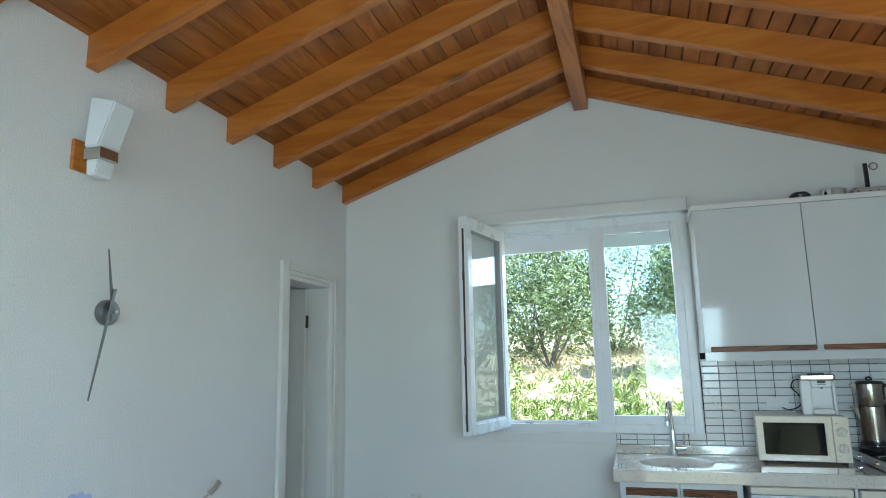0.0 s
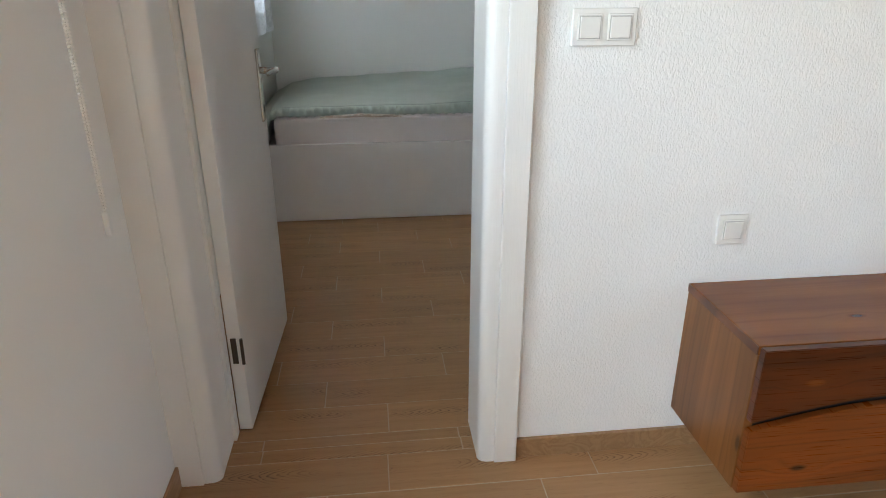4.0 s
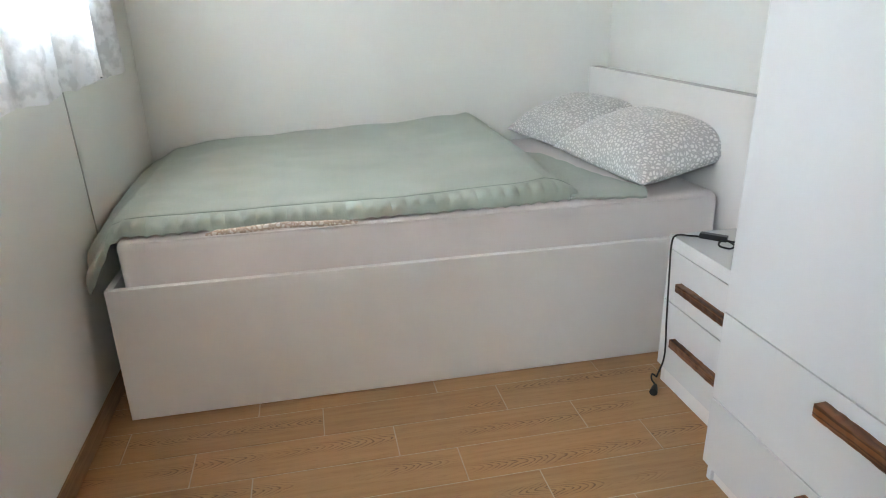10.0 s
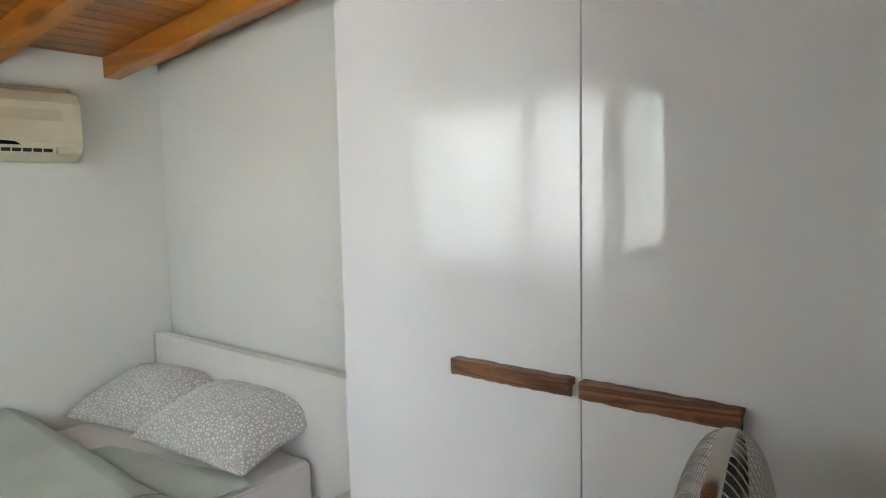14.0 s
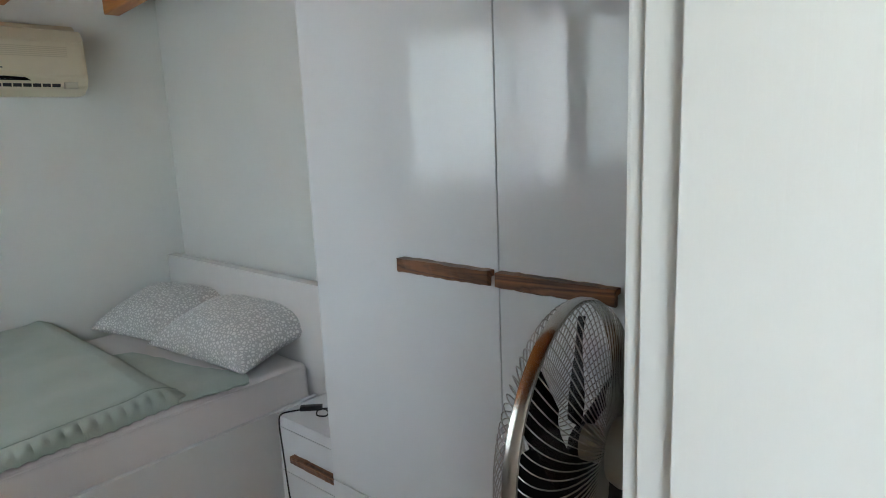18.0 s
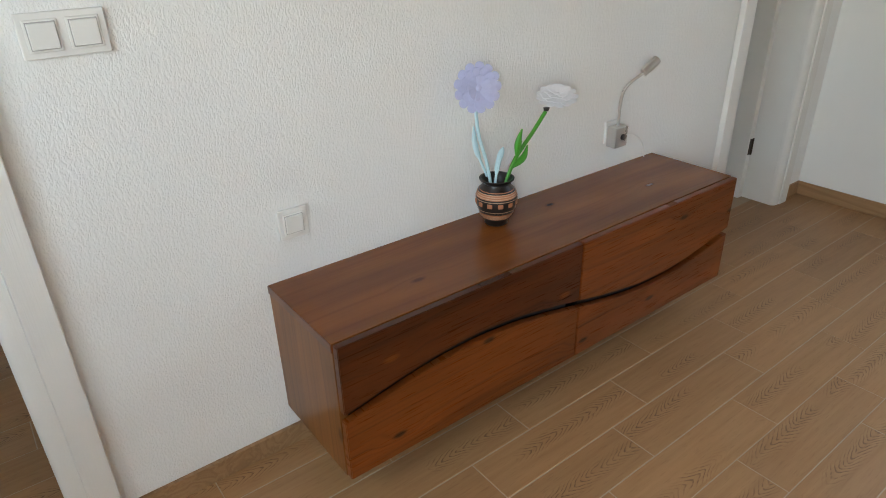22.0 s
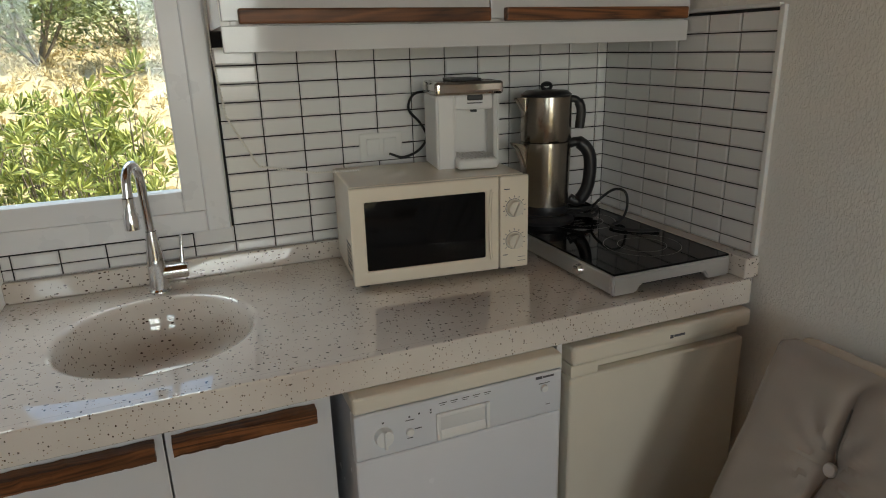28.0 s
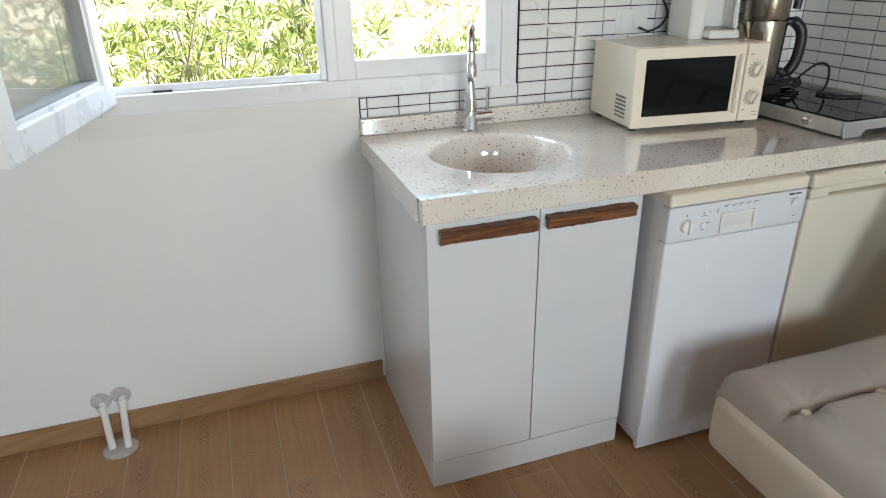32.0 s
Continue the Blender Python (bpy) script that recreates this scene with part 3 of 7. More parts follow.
def deck(x0, x1, y0, y1, f, pitch, mat, name, label, gap=0.004):
    """Boards that run along y, laid up a slope, with open joints, under one closed skin."""
    out, x = [], x0
    while x < x1 - 0.005:
        e = min(x + pitch, x1)
        a, b = x + gap / 2, e - gap / 2
        out.append(prism([(a, f(a)), (b, f(b)), (b, f(b) + 0.02), (a, f(a) + 0.02)], "y", y0, y1))
        x = e
    out.append(prism([(x0, f(x0) + 0.02), (x1, f(x1) + 0.02), (x1, f(x1) + 0.10), (x0, f(x0) + 0.10)], "y", y0, y1))
    return solid(name, joined(*out), mat, label, "ceiling", "structure")


# Eaves past the walls are unseen, added to keep sun off the openings.
deck(XA - 0.4, RIDGE_X, YS - 0.7, YB + 0.5, roof_z, 0.088, PINE_Y, "ceiling_west_slope", "orange varnished pine boards of the pitched ceiling")
deck(RIDGE_X, XR + 0.5, YS - 0.7, YB + 0.5, roof_z, 0.088, PINE_Y, "ceiling_east_slope", "orange varnished pine boards of the pitched ceiling", 0.009)
deck(BX0 - 0.4, XAB, BY0 - 0.5, BY1 + 0.12, bed_roof_z, 0.088, PINE_Y, "ceiling_bedroom", "varnished pine boards of the sloping bedroom ceiling")
solid("ridge_beam", box(0.062, 0.158, YS - 0.6, YB - 0.002, 3.155, 3.33, 0.004), PINE_Y, "varnished pine ridge beam under the roof", "beam", "structure")
RAFTER_Y = [4.365, 3.90, 3.415, 2.95, 2.485, 2.035, 1.56, 1.09, 0.62, 0.15]


def rafter(x0, x1, f, depth, wide):
    return prism([(x0, f(x0) - depth), (x1, f(x1) - depth), (x1, f(x1) - 0.001), (x0, f(x0) - 0.001)], "y", -wide / 2, wide / 2, 0.003)


raf_w, raf_e = mesh("rafter", rafter(XA + 0.001, 0.061, roof_z, DECK, 0.062), PINE), mesh("rafter", rafter(0.159, XR - 0.001, roof_z, DECK, 0.062), PINE)
for y in RAFTER_Y:
    for me in (raf_w, raf_e):
        o = new("rafter", me)
        o.location.y = y
        tagged(o, "varnished orange pine rafter with knots", "beam", "rafters of the living room", "structure")
raf_b = mesh("rafter", rafter(BX0 + 0.001, XAB - 0.001, bed_roof_z, 0.095, 0.075), PINE)
for y in (-0.06, 0.41, 0.915, 1.425, 1.92):
    o = new("rafter", raf_b)
    o.location.y = y
    tagged(o, "varnished orange pine rafter over the bed", "beam", "rafters of the bedroom", "structure")

# ground and floor slab
def ground_z(x, y):
    """Flat round the house, rising to a low slope behind it."""
    return -0.25 + 0.085 * max(0.0, min(y, 70.0) - 10.0) + (0.12 * noise.noise((x * 0.15, y * 0.15, 0)) if y > 9 else 0.0)


def ground_sheet():
    xs = [-400, -120, -60] + list(range(-36, 37, 4)) + [60, 120, 400]
    ys = [-400, -80, -20, 0, 5, 8] + list(range(10, 72, 4)) + [120, 600]
    bm = bmesh.new()
    g = [[bm.verts.new((x, y, ground_z(x, y))) for y in ys] for x in xs]
    for i in range(len(xs) - 1):
        for j in range(len(ys) - 1):
            bm.faces.new((g[i][j], g[i + 1][j], g[i + 1][j + 1], g[i][j + 1]))
    return bm


solid("ground", ground_sheet(), plain("dry_grass_ground", (0.60, 0.50, 0.30), 0.95, 0.3, 0.9, 0.6), "dry yellow grass and earth", "ground", "structure", smooth=True)
floor = solid("floor", box(BX0, XR, BY0, YB, -0.25, -0.0012), GROUT, "wood-look ceramic plank floor with pale joints", "floor", "structure")


def skirting(name, runs, mat):
    """Strips of plank along the foot of walls: (axis, face, from, to, side)."""
    out = []
    for axis, face, a, b, side in runs:
        w0, w1 = sorted((face, face + side * 0.009))
        out.append(box(a, b, w0, w1, 0.0, 0.072, 0.0015, 1) if axis == "x" else box(w0, w1, a, b, 0.0, 0.072, 0.0015, 1))
    return solid(name, joined(*out), mat, "wood-look tile skirting along the wall", "skirting", "structure")


skirting("baseboard", [("x", YB, XA + 0.001, 0.225, -1), ("y", XA, 4.248, YB - 0.01, 1), ("x", YS, XA + 0.001, FD[0] - 0.09, 1), ("x", YS, FD[1] + 0.09, XR, 1),
                       ("y", XR, YS + 0.01, 3.7, -1), ("x", BY0, BX0 + 0.01, XAB - 0.01, 1), ("y", BX0, BY0 + 0.01, BY1, 1), ("x", BY1, BX0 + 0.01, -3.18, -1)], PLANK_X)
solid("baseboard_west", joined(box(XA, XA + 0.013, 0.932, 2.10, 0.0, 0.064, 0.0015, 1), box(XA, XA + 0.013, 2.103, 3.47, 0.0, 0.064, 0.0015, 1)), PLANK_X, "wood-look tile skirting along the wall", "skirting", "structure")


# ---- doors ----
def door_frame(name, y0, y1, label):
    """Lining of a doorway in the inner wall: a thin rebate on the bedroom side, a thicker grained lining, architraves on both faces."""
    d = tagged(new(name), label, "door", "", "structure")
    for s, y in ((1, y0), (-1, y1)):
        a, b = sorted((y - s * 0.012, y + s * 0.001))
        part("rebate", box(XAB - 0.002, XAB + 0.024, a, b, 0, DOOR_H - 0.03, 0.001), GRAINED, d)
        a, b = sorted((y - s * 0.012, y + s * 0.012))
        part("jamb", box(XAB + 0.0245, XA - 0.013, a, b, 0, DOOR_H - 0.03, 0.001), GRAINED, d)
    part("head", box(XAB - 0.002, XA + 0.002, y0 - 0.012, y1 + 0.012, DOOR_H - 0.03, DOOR_H, 0.002), GRAINED, d)
    z1 = DOOR_H + 0.068
    for s, y in ((-1, y0), (1, y1)):
        o = YS - 0.002 if s < 0 and y - 0.12 < YS else y + s * 0.100
        m = y + s * 0.034
        # rounded inner band, then a proud flat outer band
        n = [(XA - 0.0125, y - s * 0.0125), (XA + 0.001, y - s * 0.0120), (XA + 0.010, y - s * 0.008), (XA + 0.0165, y + s * 0.000), (XA + 0.020, y + s * 0.010), (XA + 0.021, y + s * 0.020), (XA + 0.021, m), (XA - 0.0125, m)]
        part("architrave", prism(n, "z", 0, DOOR_H - 0.004), GRAINED, d, "", True)
        a, b = sorted((m + s * 0.0005, o))
        part("architrave_band", box(XA + 0.0025, XA + 0.029, a, b, 0, z1, 0.004, 3), GRAINED, d)
        if y + s * 0.075 > BY0 + 0.05:
            a, b = sorted((y + s * 0.006, y + s * 0.075))
            part("architrave", box(XAB - 0.016, XAB - 0.003, a, b, 0, DOOR_H + 0.05, 0.003), GRAINED, d)
    part("architrave_head", joined(box(XA + 0.0025, XA + 0.020, y0 - 0.033, y1 + 0.033, DOOR_H - 0.0035, DOOR_H + 0.02, 0.003), box(XA + 0.0025, XA + 0.029, y0 - 0.0335, y1 + 0.0335, DOOR_H + 0.0205, z1, 0.004, 3)), GRAINED, d)
    part("architrave_head", box(XAB - 0.016, XAB - 0.003, y0 + 0.005, y1 + 0.0055, DOOR_H - 0.006, DOOR_H + 0.05, 0.003), GRAINED, d)
    return d


bed_frame = door_frame("door_1", *BED_DOOR, "white bedroom door frame with moulded architrave")
part("hinge_rebate", box(XAB - 0.003, XAB + 0.04, BED_DOOR[0] + 0.0015, BED_DOOR[0] + 0.0215, 0, DOOR_H - 0.031, 0.001), GRAINED, bed_frame)
bath_frame = door_frame("door_2", *BATH_DOOR, "white bathroom door frame with moulded architrave")
part("strike_plate", box(XAB + 0.002, XAB + 0.021, BED_DOOR[1] - 0.003, BED_DOOR[1] - 0.0008, 0.87, 1.085, 0.001), BROWN_METAL, bed_frame, "bronzed strike plate")
for z in (0.90, 1.02):
    part("latch_opening", box(XAB + 0.005, XAB + 0.018, BED_DOOR[1] - 0.0042, BED_DOOR[1] - 0.0031, z, z + 0.034, 0.0003), PLASTIC, bed_frame, "pale latch opening")


def door_leaf(name, at, turn, w, label, handle_side=1):
    """A flush white leaf hinged at its base point, reaching along its own x."""
    d = thing(name, at, label, "door", "", turn)
    part("leaf", box(0.003, w, -0.02, 0.02, 0.008, 1.985, 0.003), GRAINED, d)
    for z in (0.25, 1.72):
        pin = 0.022 * handle_side if handle_side < 0 else -0.006
        wing = (-0.006, 0.010) if handle_side < 0 else (-0.024, 0.012)
        part("hinge", joined(tube([(-0.004, pin, z), (-0.004, pin, z + 0.085)], 0.005, 10), box(-0.001, 0.0025, *wing, z, z + 0.085)), BROWN_METAL, d, "bronzed hinge")
    for s in (1, -1):
        p = part("handle_plate", moved(box(-0.020, 0.020, 0, 0.010, -0.125, 0.125, 0.0045, 3), pose(w - 0.075, s * 0.0205 - (0.010 if s < 0 else 0), 0.978)), NICKEL, d, "long satin nickel back plate")
        neck = tube(curve_points([(0, s * 0.003, 0.0), (0, s * 0.03, 0.0), (-0.003, s * 0.052, 0.001), (-0.014, s * 0.062, 0.003)], 5), [0.012] * 4 + [0.010] * 6 + [0.009] * 6, 12)
        blade = moved(tube(curve_points([(-0.006, s * 0.0585, 0), (-0.03, s * 0.0625, 0.002), (-0.07, s * 0.056, 0.003), (-0.115, s * 0.044, 0.001)], 6), [0.0065] * 6 + [0.0060] * 7 + [0.0055] * 5 + [0.003], 14), Matrix.Diagonal((1, 1, 1.75, 1)))
        part("lever", moved(joined(neck, blade), pose(w - 0.075, s * 0.0275, 1.030)), NICKEL, p, "curved lever handle", True)
        part("keyhole", moved(box(-0.006, 0.006, s * 0.0305 - 0.001, s * 0.0305 + 0.001, -0.085, -0.058, 0.002), pose(w - 0.075, 0, 0.97)), BLACK, p)
    return d


door_leaf("bedroom_door", (XAB - 0.001, 0.117, 0), 177.8, 0.73, "white flush bedroom door standing open along the wall", -1)
door_leaf("bathroom_door", (-1.786, 4.104, 0), 181, 0.50, "white bathroom door opened into the bathroom", 1)


# ---- windows ----
def pane(name, x0, x1, y, z0, z1, parent):
    g = part(name, box(x0, x1, y - 0.003, y + 0.003, z0, z1), GLASS, parent)
    g.visible_shadow = False
    return g


def ring_bars(x0, x1, z0, z1, y0, y1, w, bev=0.005):
    return joined(box(x0, x0 + w, y0, y1, z0, z1, bev), box(x1 - w, x1, y0, y1, z0, z1, bev), box(x0 + w, x1 - w, y0, y1, z0, z0 + w, bev), box(x0 + w, x1 - w, y0, y1, z1 - w, z1, bev))


kw = tagged(new("window_1"), "white plastic kitchen window with one casement open inward", "window", "", "structure")
part("window_frame", joined(ring_bars(KW[0], KW[1], KW[2], KW[3], YB - 0.012, YB + 0.055, 0.055), box(0.12, 0.195, YB - 0.004, YB + 0.05, KW[2] + 0.05, KW[3] - 0.05, 0.004)), UPVC, kw)
part("fixed_sash", ring_bars(0.148, 0.672, KW[2] + 0.052, KW[3] - 0.052, YB - 0.006, YB + 0.045, 0.055), UPVC, kw)
part("opening_rebate", joined(ring_bars(KW[0] + 0.0555, 0.1195, KW[2] + 0.0555, KW[3] - 0.0555, YB + 0.014, YB + 0.024, 0.020, 0.002), ring_bars(KW[0] + 0.0555, 0.1195, KW[2] + 0.0555, KW[3] - 0.0555, YB + 0.0245, YB + 0.054, 0.011, 0.002)), UPVC, kw)
part("striker", box(-0.36, -0.31, YB + 0.002, YB + 0.0135, KW[2] + 0.0555, KW[2] + 0.060), BLACK, kw, "small dark lock striker")
pane("pane", 0.195, 0.625, YB + 0.02, KW[2] + 0.1, KW[3] - 0.1, kw)
part("gasket", joined(*(ring_bars(a, b, KW[2] + 0.048, KW[3] - 0.048, YB + 0.028, YB + 0.034, 0.006, 0) for a, b in ((KW[0] + 0.052, 0.122),))), RUBBER, kw, "dark rubber seal")
part("shutter_strip", box(KW[0] + 0.02, KW[1] - 0.02, YB + 0.066, YB + 0.09, KW[3] - 0.185, KW[3] - 0.01, 0.004), UPVC, kw, "lowered edge of the outside roller shutter")
part("outer_sill", box(KW[0], KW[1], YB + 0.055, YB + T + 0.04, KW[2] - 0.02, KW[2] + 0.012, 0.004), UPVC, kw)
part("apron", box(KW[0] - 0.01, 0.205, YB - 0.006, YB, 0.955, KW[2], 0.002), PAINT, kw, "plastered strip under the window")
sash = thing("window_casement", (KW[0] + 0.075, YB - 0.012, 0), "white plastic casement standing open into the room", "window", "", -101)
part("sash_frame", ring_bars(0, 0.60, KW[2] + 0.035, KW[3] - 0.045, -0.03, 0.03, 0.062), UPVC, sash)
pane("pane", 0.055, 0.545, 0, KW[2] + 0.09, KW[3] - 0.1, sash)
part("hardware_strip", joined(box(0.601, 0.603, -0.006, 0.006, KW[2] + 0.06, KW[3] - 0.12), *(box(0.604, 0.609, -0.007, 0.007, z, z + 0.05, 0.001) for z in (1.12, 1.45, 1.95))), BROWN_METAL, sash, "dark steel locking strip")
GREYSEAL = plain("grey_seal", (0.36, 0.36, 0.36), 0.6)
part("bead", ring_bars(0.0605, 0.5395, KW[2] + 0.0955, KW[3] - 0.1055, -0.022, 0.022, 0.014, 0.004), UPVC, sash)
part("seal", ring_bars(0.0735, 0.5265, KW[2] + 0.1085, KW[3] - 0.1185, -0.0205, 0.0205, 0.004, 0), GREYSEAL, sash, "thin grey glazing seal")

fw = tagged(new("window_2"), "white plastic window in the entrance wall", "window", "", "structure")
part("window_frame", ring_bars(FW[0], FW[1], FW[2], FW[3], YS - 0.15, YS - 0.09, 0.055), UPVC, fw)
pane("pane", FW[0] + 0.05, FW[1] - 0.05, YS - 0.12, FW[2] + 0.05, FW[3] - 0.05, fw)
part("gasket", ring_bars(FW[0] + 0.052, FW[1] - 0.052, FW[2] + 0.052, FW[3] - 0.052, YS - 0.095, YS - 0.085, 0.008, 0), RUBBER, fw, "dark rubber seal")
part("window_sill", box(FW[0], FW[1], YS - 0.09, YS - 0.001, FW[2] - 0.01, FW[2] + 0.004, 0.002), PAINT, fw)

fd = tagged(new("door_3"), "white glazed entrance door", "door", "", "structure")
part("door_frame", ring_bars(FD[0], FD[1], FD[2], FD[3], YS - 0.16, YS - 0.06, 0.06), UPVC, fd)
pane("pane", FD[0] + 0.06, FD[1] - 0.06, YS - 0.11, 0.06, FD[3] - 0.06, fd)

bw = tagged(new("window_3"), "white plastic bedroom window with one casement open inward", "window", "", "structure")
part("window_frame", joined(ring_bars(BW[0], BW[1], BW[2], BW[3], BY0 - 0.06, BY0 + 0.004, 0.055), box(-3.695, -3.625, BY0 - 0.06, BY0 + 0.002, BW[2] + 0.05, BW[3] - 0.05, 0.004)), UPVC, bw)
pane("pane", BW[0] + 0.05, -3.69, BY0 - 0.03, BW[2] + 0.05, BW[3] - 0.05, bw)
sash = thing("bedroom_casement", (BW[1] - 0.03, BY0 + 0.02, 0), "white plastic casement standing open over the bedside", "window", "", 91)
# White plastic as on the other windows; warm room light is painted into it.
WARM_LIT_UPVC = plain("warm_lit_white_upvc", (0.86, 0.80, 0.71), 0.3, 0.03)
part("sash_frame", ring_bars(0, 0.613, 1.304, BW[3] - 0.02, -0.028, 0.028, 0.066, 0.007), WARM_LIT_UPVC, sash)
part("bead", ring_bars(0.0665, 0.5465, 1.3705, BW[3] - 0.0865, -0.020, 0.020, 0.014, 0.005), UPVC, sash)
pane("pane", 0.07, 0.543, 0, 1.375, BW[3] - 0.09, sash)
part("seal", ring_bars(0.0795, 0.5335, 1.3835, BW[3] - 0.0995, -0.0185, 0.0185, 0.003, 0), GREYSEAL, sash, "dark glazing seal")
p = part("handle_rose", moved(prism([(0.016 * math.cos(a * 0.2618), (0.018 if math.sin(a * 0.2618) >= 0 else -0.018) + 0.016 * math.sin(a * 0.2618)) for a in range(24)], "y", -0.012, 0.0, 0.003), pose(0.572, -0.028, 1.695)), WARM_LIT_UPVC, sash)
part("window_handle", tube(curve_points([(0.572, -0.038, 1.695), (0.572, -0.068, 1.695), (0.560, -0.078, 1.697), (0.53, -0.080, 1.70), (0.45, -0.078, 1.708)], 5), [0.012] * 6 + [0.010] * 15, 12), UPVC, p, "", True)


# ---- living room ----
def console(at):
    """Wall-hung sideboard, 1.62 long: carcass, top board and four fronts parted by a waved gap."""
    L, D, H = 1.625, 0.365, 0.405
    c = thing("sideboard", at, "red-brown stained pine sideboard hung low on the wall", "sideboard")
    part("top_board", box(0, D - 0.0245, 0, L, H - 0.024, H, 0.002), STAIN_TOP, c)
    part("edge_strip", box(0, D - 0.0245, -0.0022, -0.0002, H - 0.024, H - 0.001, 0.0005, 1), WALNUT, c, "dark end edge of the top board")
    for y in (0.0, L - 0.022):
        part("side_panel", box(0.001, D - 0.0235, y, y + 0.022, 0, H - 0.0245, 0.002), STAIN_Z, c, "paler stained end panel")
    part("bottom_board", box(0.001, D - 0.022, 0.0225, L - 0.0225, 0.002, 0.022, 0.002), STAIN_Y, c)
    part("back_panel", box(0.001, 0.012, 0.0225, L - 0.0225, 0.0225, H - 0.025), STAIN_Y, c)

    def wave(y):
        s = y / L
        return 0.197 + 0.055 * math.sin(2 * math.pi * s)

    for a, b in ((0.0015, L * 0.502 - 0.002), (L * 0.502 + 0.002, L - 0.0015)):
        ys = [a + (b - a) * i / 14 for i in range(15)]
        part("drawer_front", prism([(y, wave(y) + 0.0125) for y in ys] + [(b, H - 0.001), (a, H - 0.001)], "x", D - 0.022, D + 0.0, 0.002), STAIN_LOW_SHEEN if a < 0.1 else STAIN_Y, c)
        part("drawer_front", prism([(a, 0.003), (b, 0.003)] + [(y, wave(y) - 0.0125) for y in ys[::-1]], "x", D - 0.022, D + 0.0, 0.002), STAIN_Y, c)
        # Solid black block behind the waved gap stands for the shade inside.
        part("drawer_box", box(0.02, D - 0.03, a + 0.024, b - 0.024, 0.03, H - 0.04), RUBBER, c, "black block for the shade inside the drawers")
    return c


console((XA + 0.001, 1.40, 0.137))

CERAMIC = plain("black_glazed_clay", (0.015, 0.012, 0.011), 0.3, 0.2)
CLAY = plain("orange_clay", (0.46, 0.19, 0.09), 0.55, 0.2, 40)
vase = thing("vase", (XA + 0.095, 2.115, 0.5425), "small black and terracotta pot with carved bands", "vase")
VS = 1.05
prof = [(0, 0), (0.030, 0), (0.034, 0.004), (0.036, 0.016), (0.050, 0.04), (0.060, 0.068), (0.060, 0.088), (0.053, 0.108), (0.042, 0.12), (0.039, 0.128), (0.050, 0.138), (0.051, 0.142), (0.046, 0.142), (0.034, 0.127), (0.034, 0.118), (0.0, 0.06)]
prof = [(VS * r, VS * z) for r, z in prof]
part("pot", lathe(prof, 40), CERAMIC, vase, "", True)
for z0, z1 in ((0.026, 0.046), (0.096, 0.118)):
    def r_at(z):
        for (r0, a), (r1, b) in zip(prof[2:9], prof[3:10]):
            if a <= z <= b:
                return r0 + (r1 - r0) * (z - a) / (b - a)
        return 0.05
    part("clay_band", lathe([(r_at(z0) + 0.0006, z0), (r_at((z0 + z1) / 2) + 0.0012, (z0 + z1) / 2), (r_at(z1) + 0.0006, z1)], 40), CLAY, vase, "scratched terracotta band", True)
for k in range(12):
    a = 2 * math.pi * k / 12
    part("carved_patch", moved(box(-0.0012, 0.0012, -0.008, 0.008, -0.007, 0.007, 0.001, 1), pose(0.0632 * math.cos(a), 0.0632 * math.sin(a), 0.078, 0, 0, math.degrees(a)) ), CLAY, vase)

BEIGE = plain("scratched_beige_clay", (0.62, 0.42, 0.28), 0.6, 0.3, 60)
for z in (0.031, 0.036, 0.041, 0.056, 0.091, 0.100, 0.106, 0.112):
    part("scratched_ring", lathe([(r_at(z - 0.001) + 0.0018, z - 0.001), (r_at(z) + 0.0022, z), (r_at(z + 0.001) + 0.0018, z + 0.001)], 36), BEIGE, vase, "thin scratched ring", True)
LILAC = plain("lilac_felt", (0.53, 0.55, 0.78), 0.8, 0.1, 30, 0.2)
PALEBLUE = plain("pale_blue_plastic", (0.55, 0.76, 0.82), 0.4, 0.05)
WHITEPETAL = plain("white_translucent_plastic", (0.85, 0.85, 0.87), 0.4, 0.05)
GREEN = plain("green_plastic", (0.07, 0.33, 0.03), 0.4, 0.1)


def blossom(center, r, petals, mat, n_vec, f, name="blossom"):
    """A flat flower of three layers of blunt, slightly cupped petals round a button."""
    q = Vector(n_vec).to_track_quat("Z", "Y").to_matrix().to_4x4()
    out = [lathe([(0, 0.017), (r * 0.13, 0.015), (r * 0.16, 0.010), (0, 0.009)], 16)]
    for layer, (rr, off, z) in enumerate(((r, 0.0, 0.0), (r * 0.80, 0.5, 0.005), (r * 0.52, 0.25, 0.010))):
        hw = rr * 2.45 / petals
        shape = [(0.10 * rr, -hw * 0.35), (0.66 * rr, -hw), (0.88 * rr, -hw), (0.97 * rr, -hw * 0.62), (rr, 0), (0.97 * rr, hw * 0.62), (0.88 * rr, hw), (0.66 * rr, hw), (0.10 * rr, hw * 0.35)]
        for k in range(petals):
            p = prism(shape, "z", -0.0008, 0.0008)
            out.append(moved(p, pose(0, 0, z + 0.0018 * (k % 2), 0, -6 - 5 * layer, 360.0 * (k + off) / petals)))
    return part(name, moved(joined(*out), Matrix.Translation(center) @ q), mat, f)


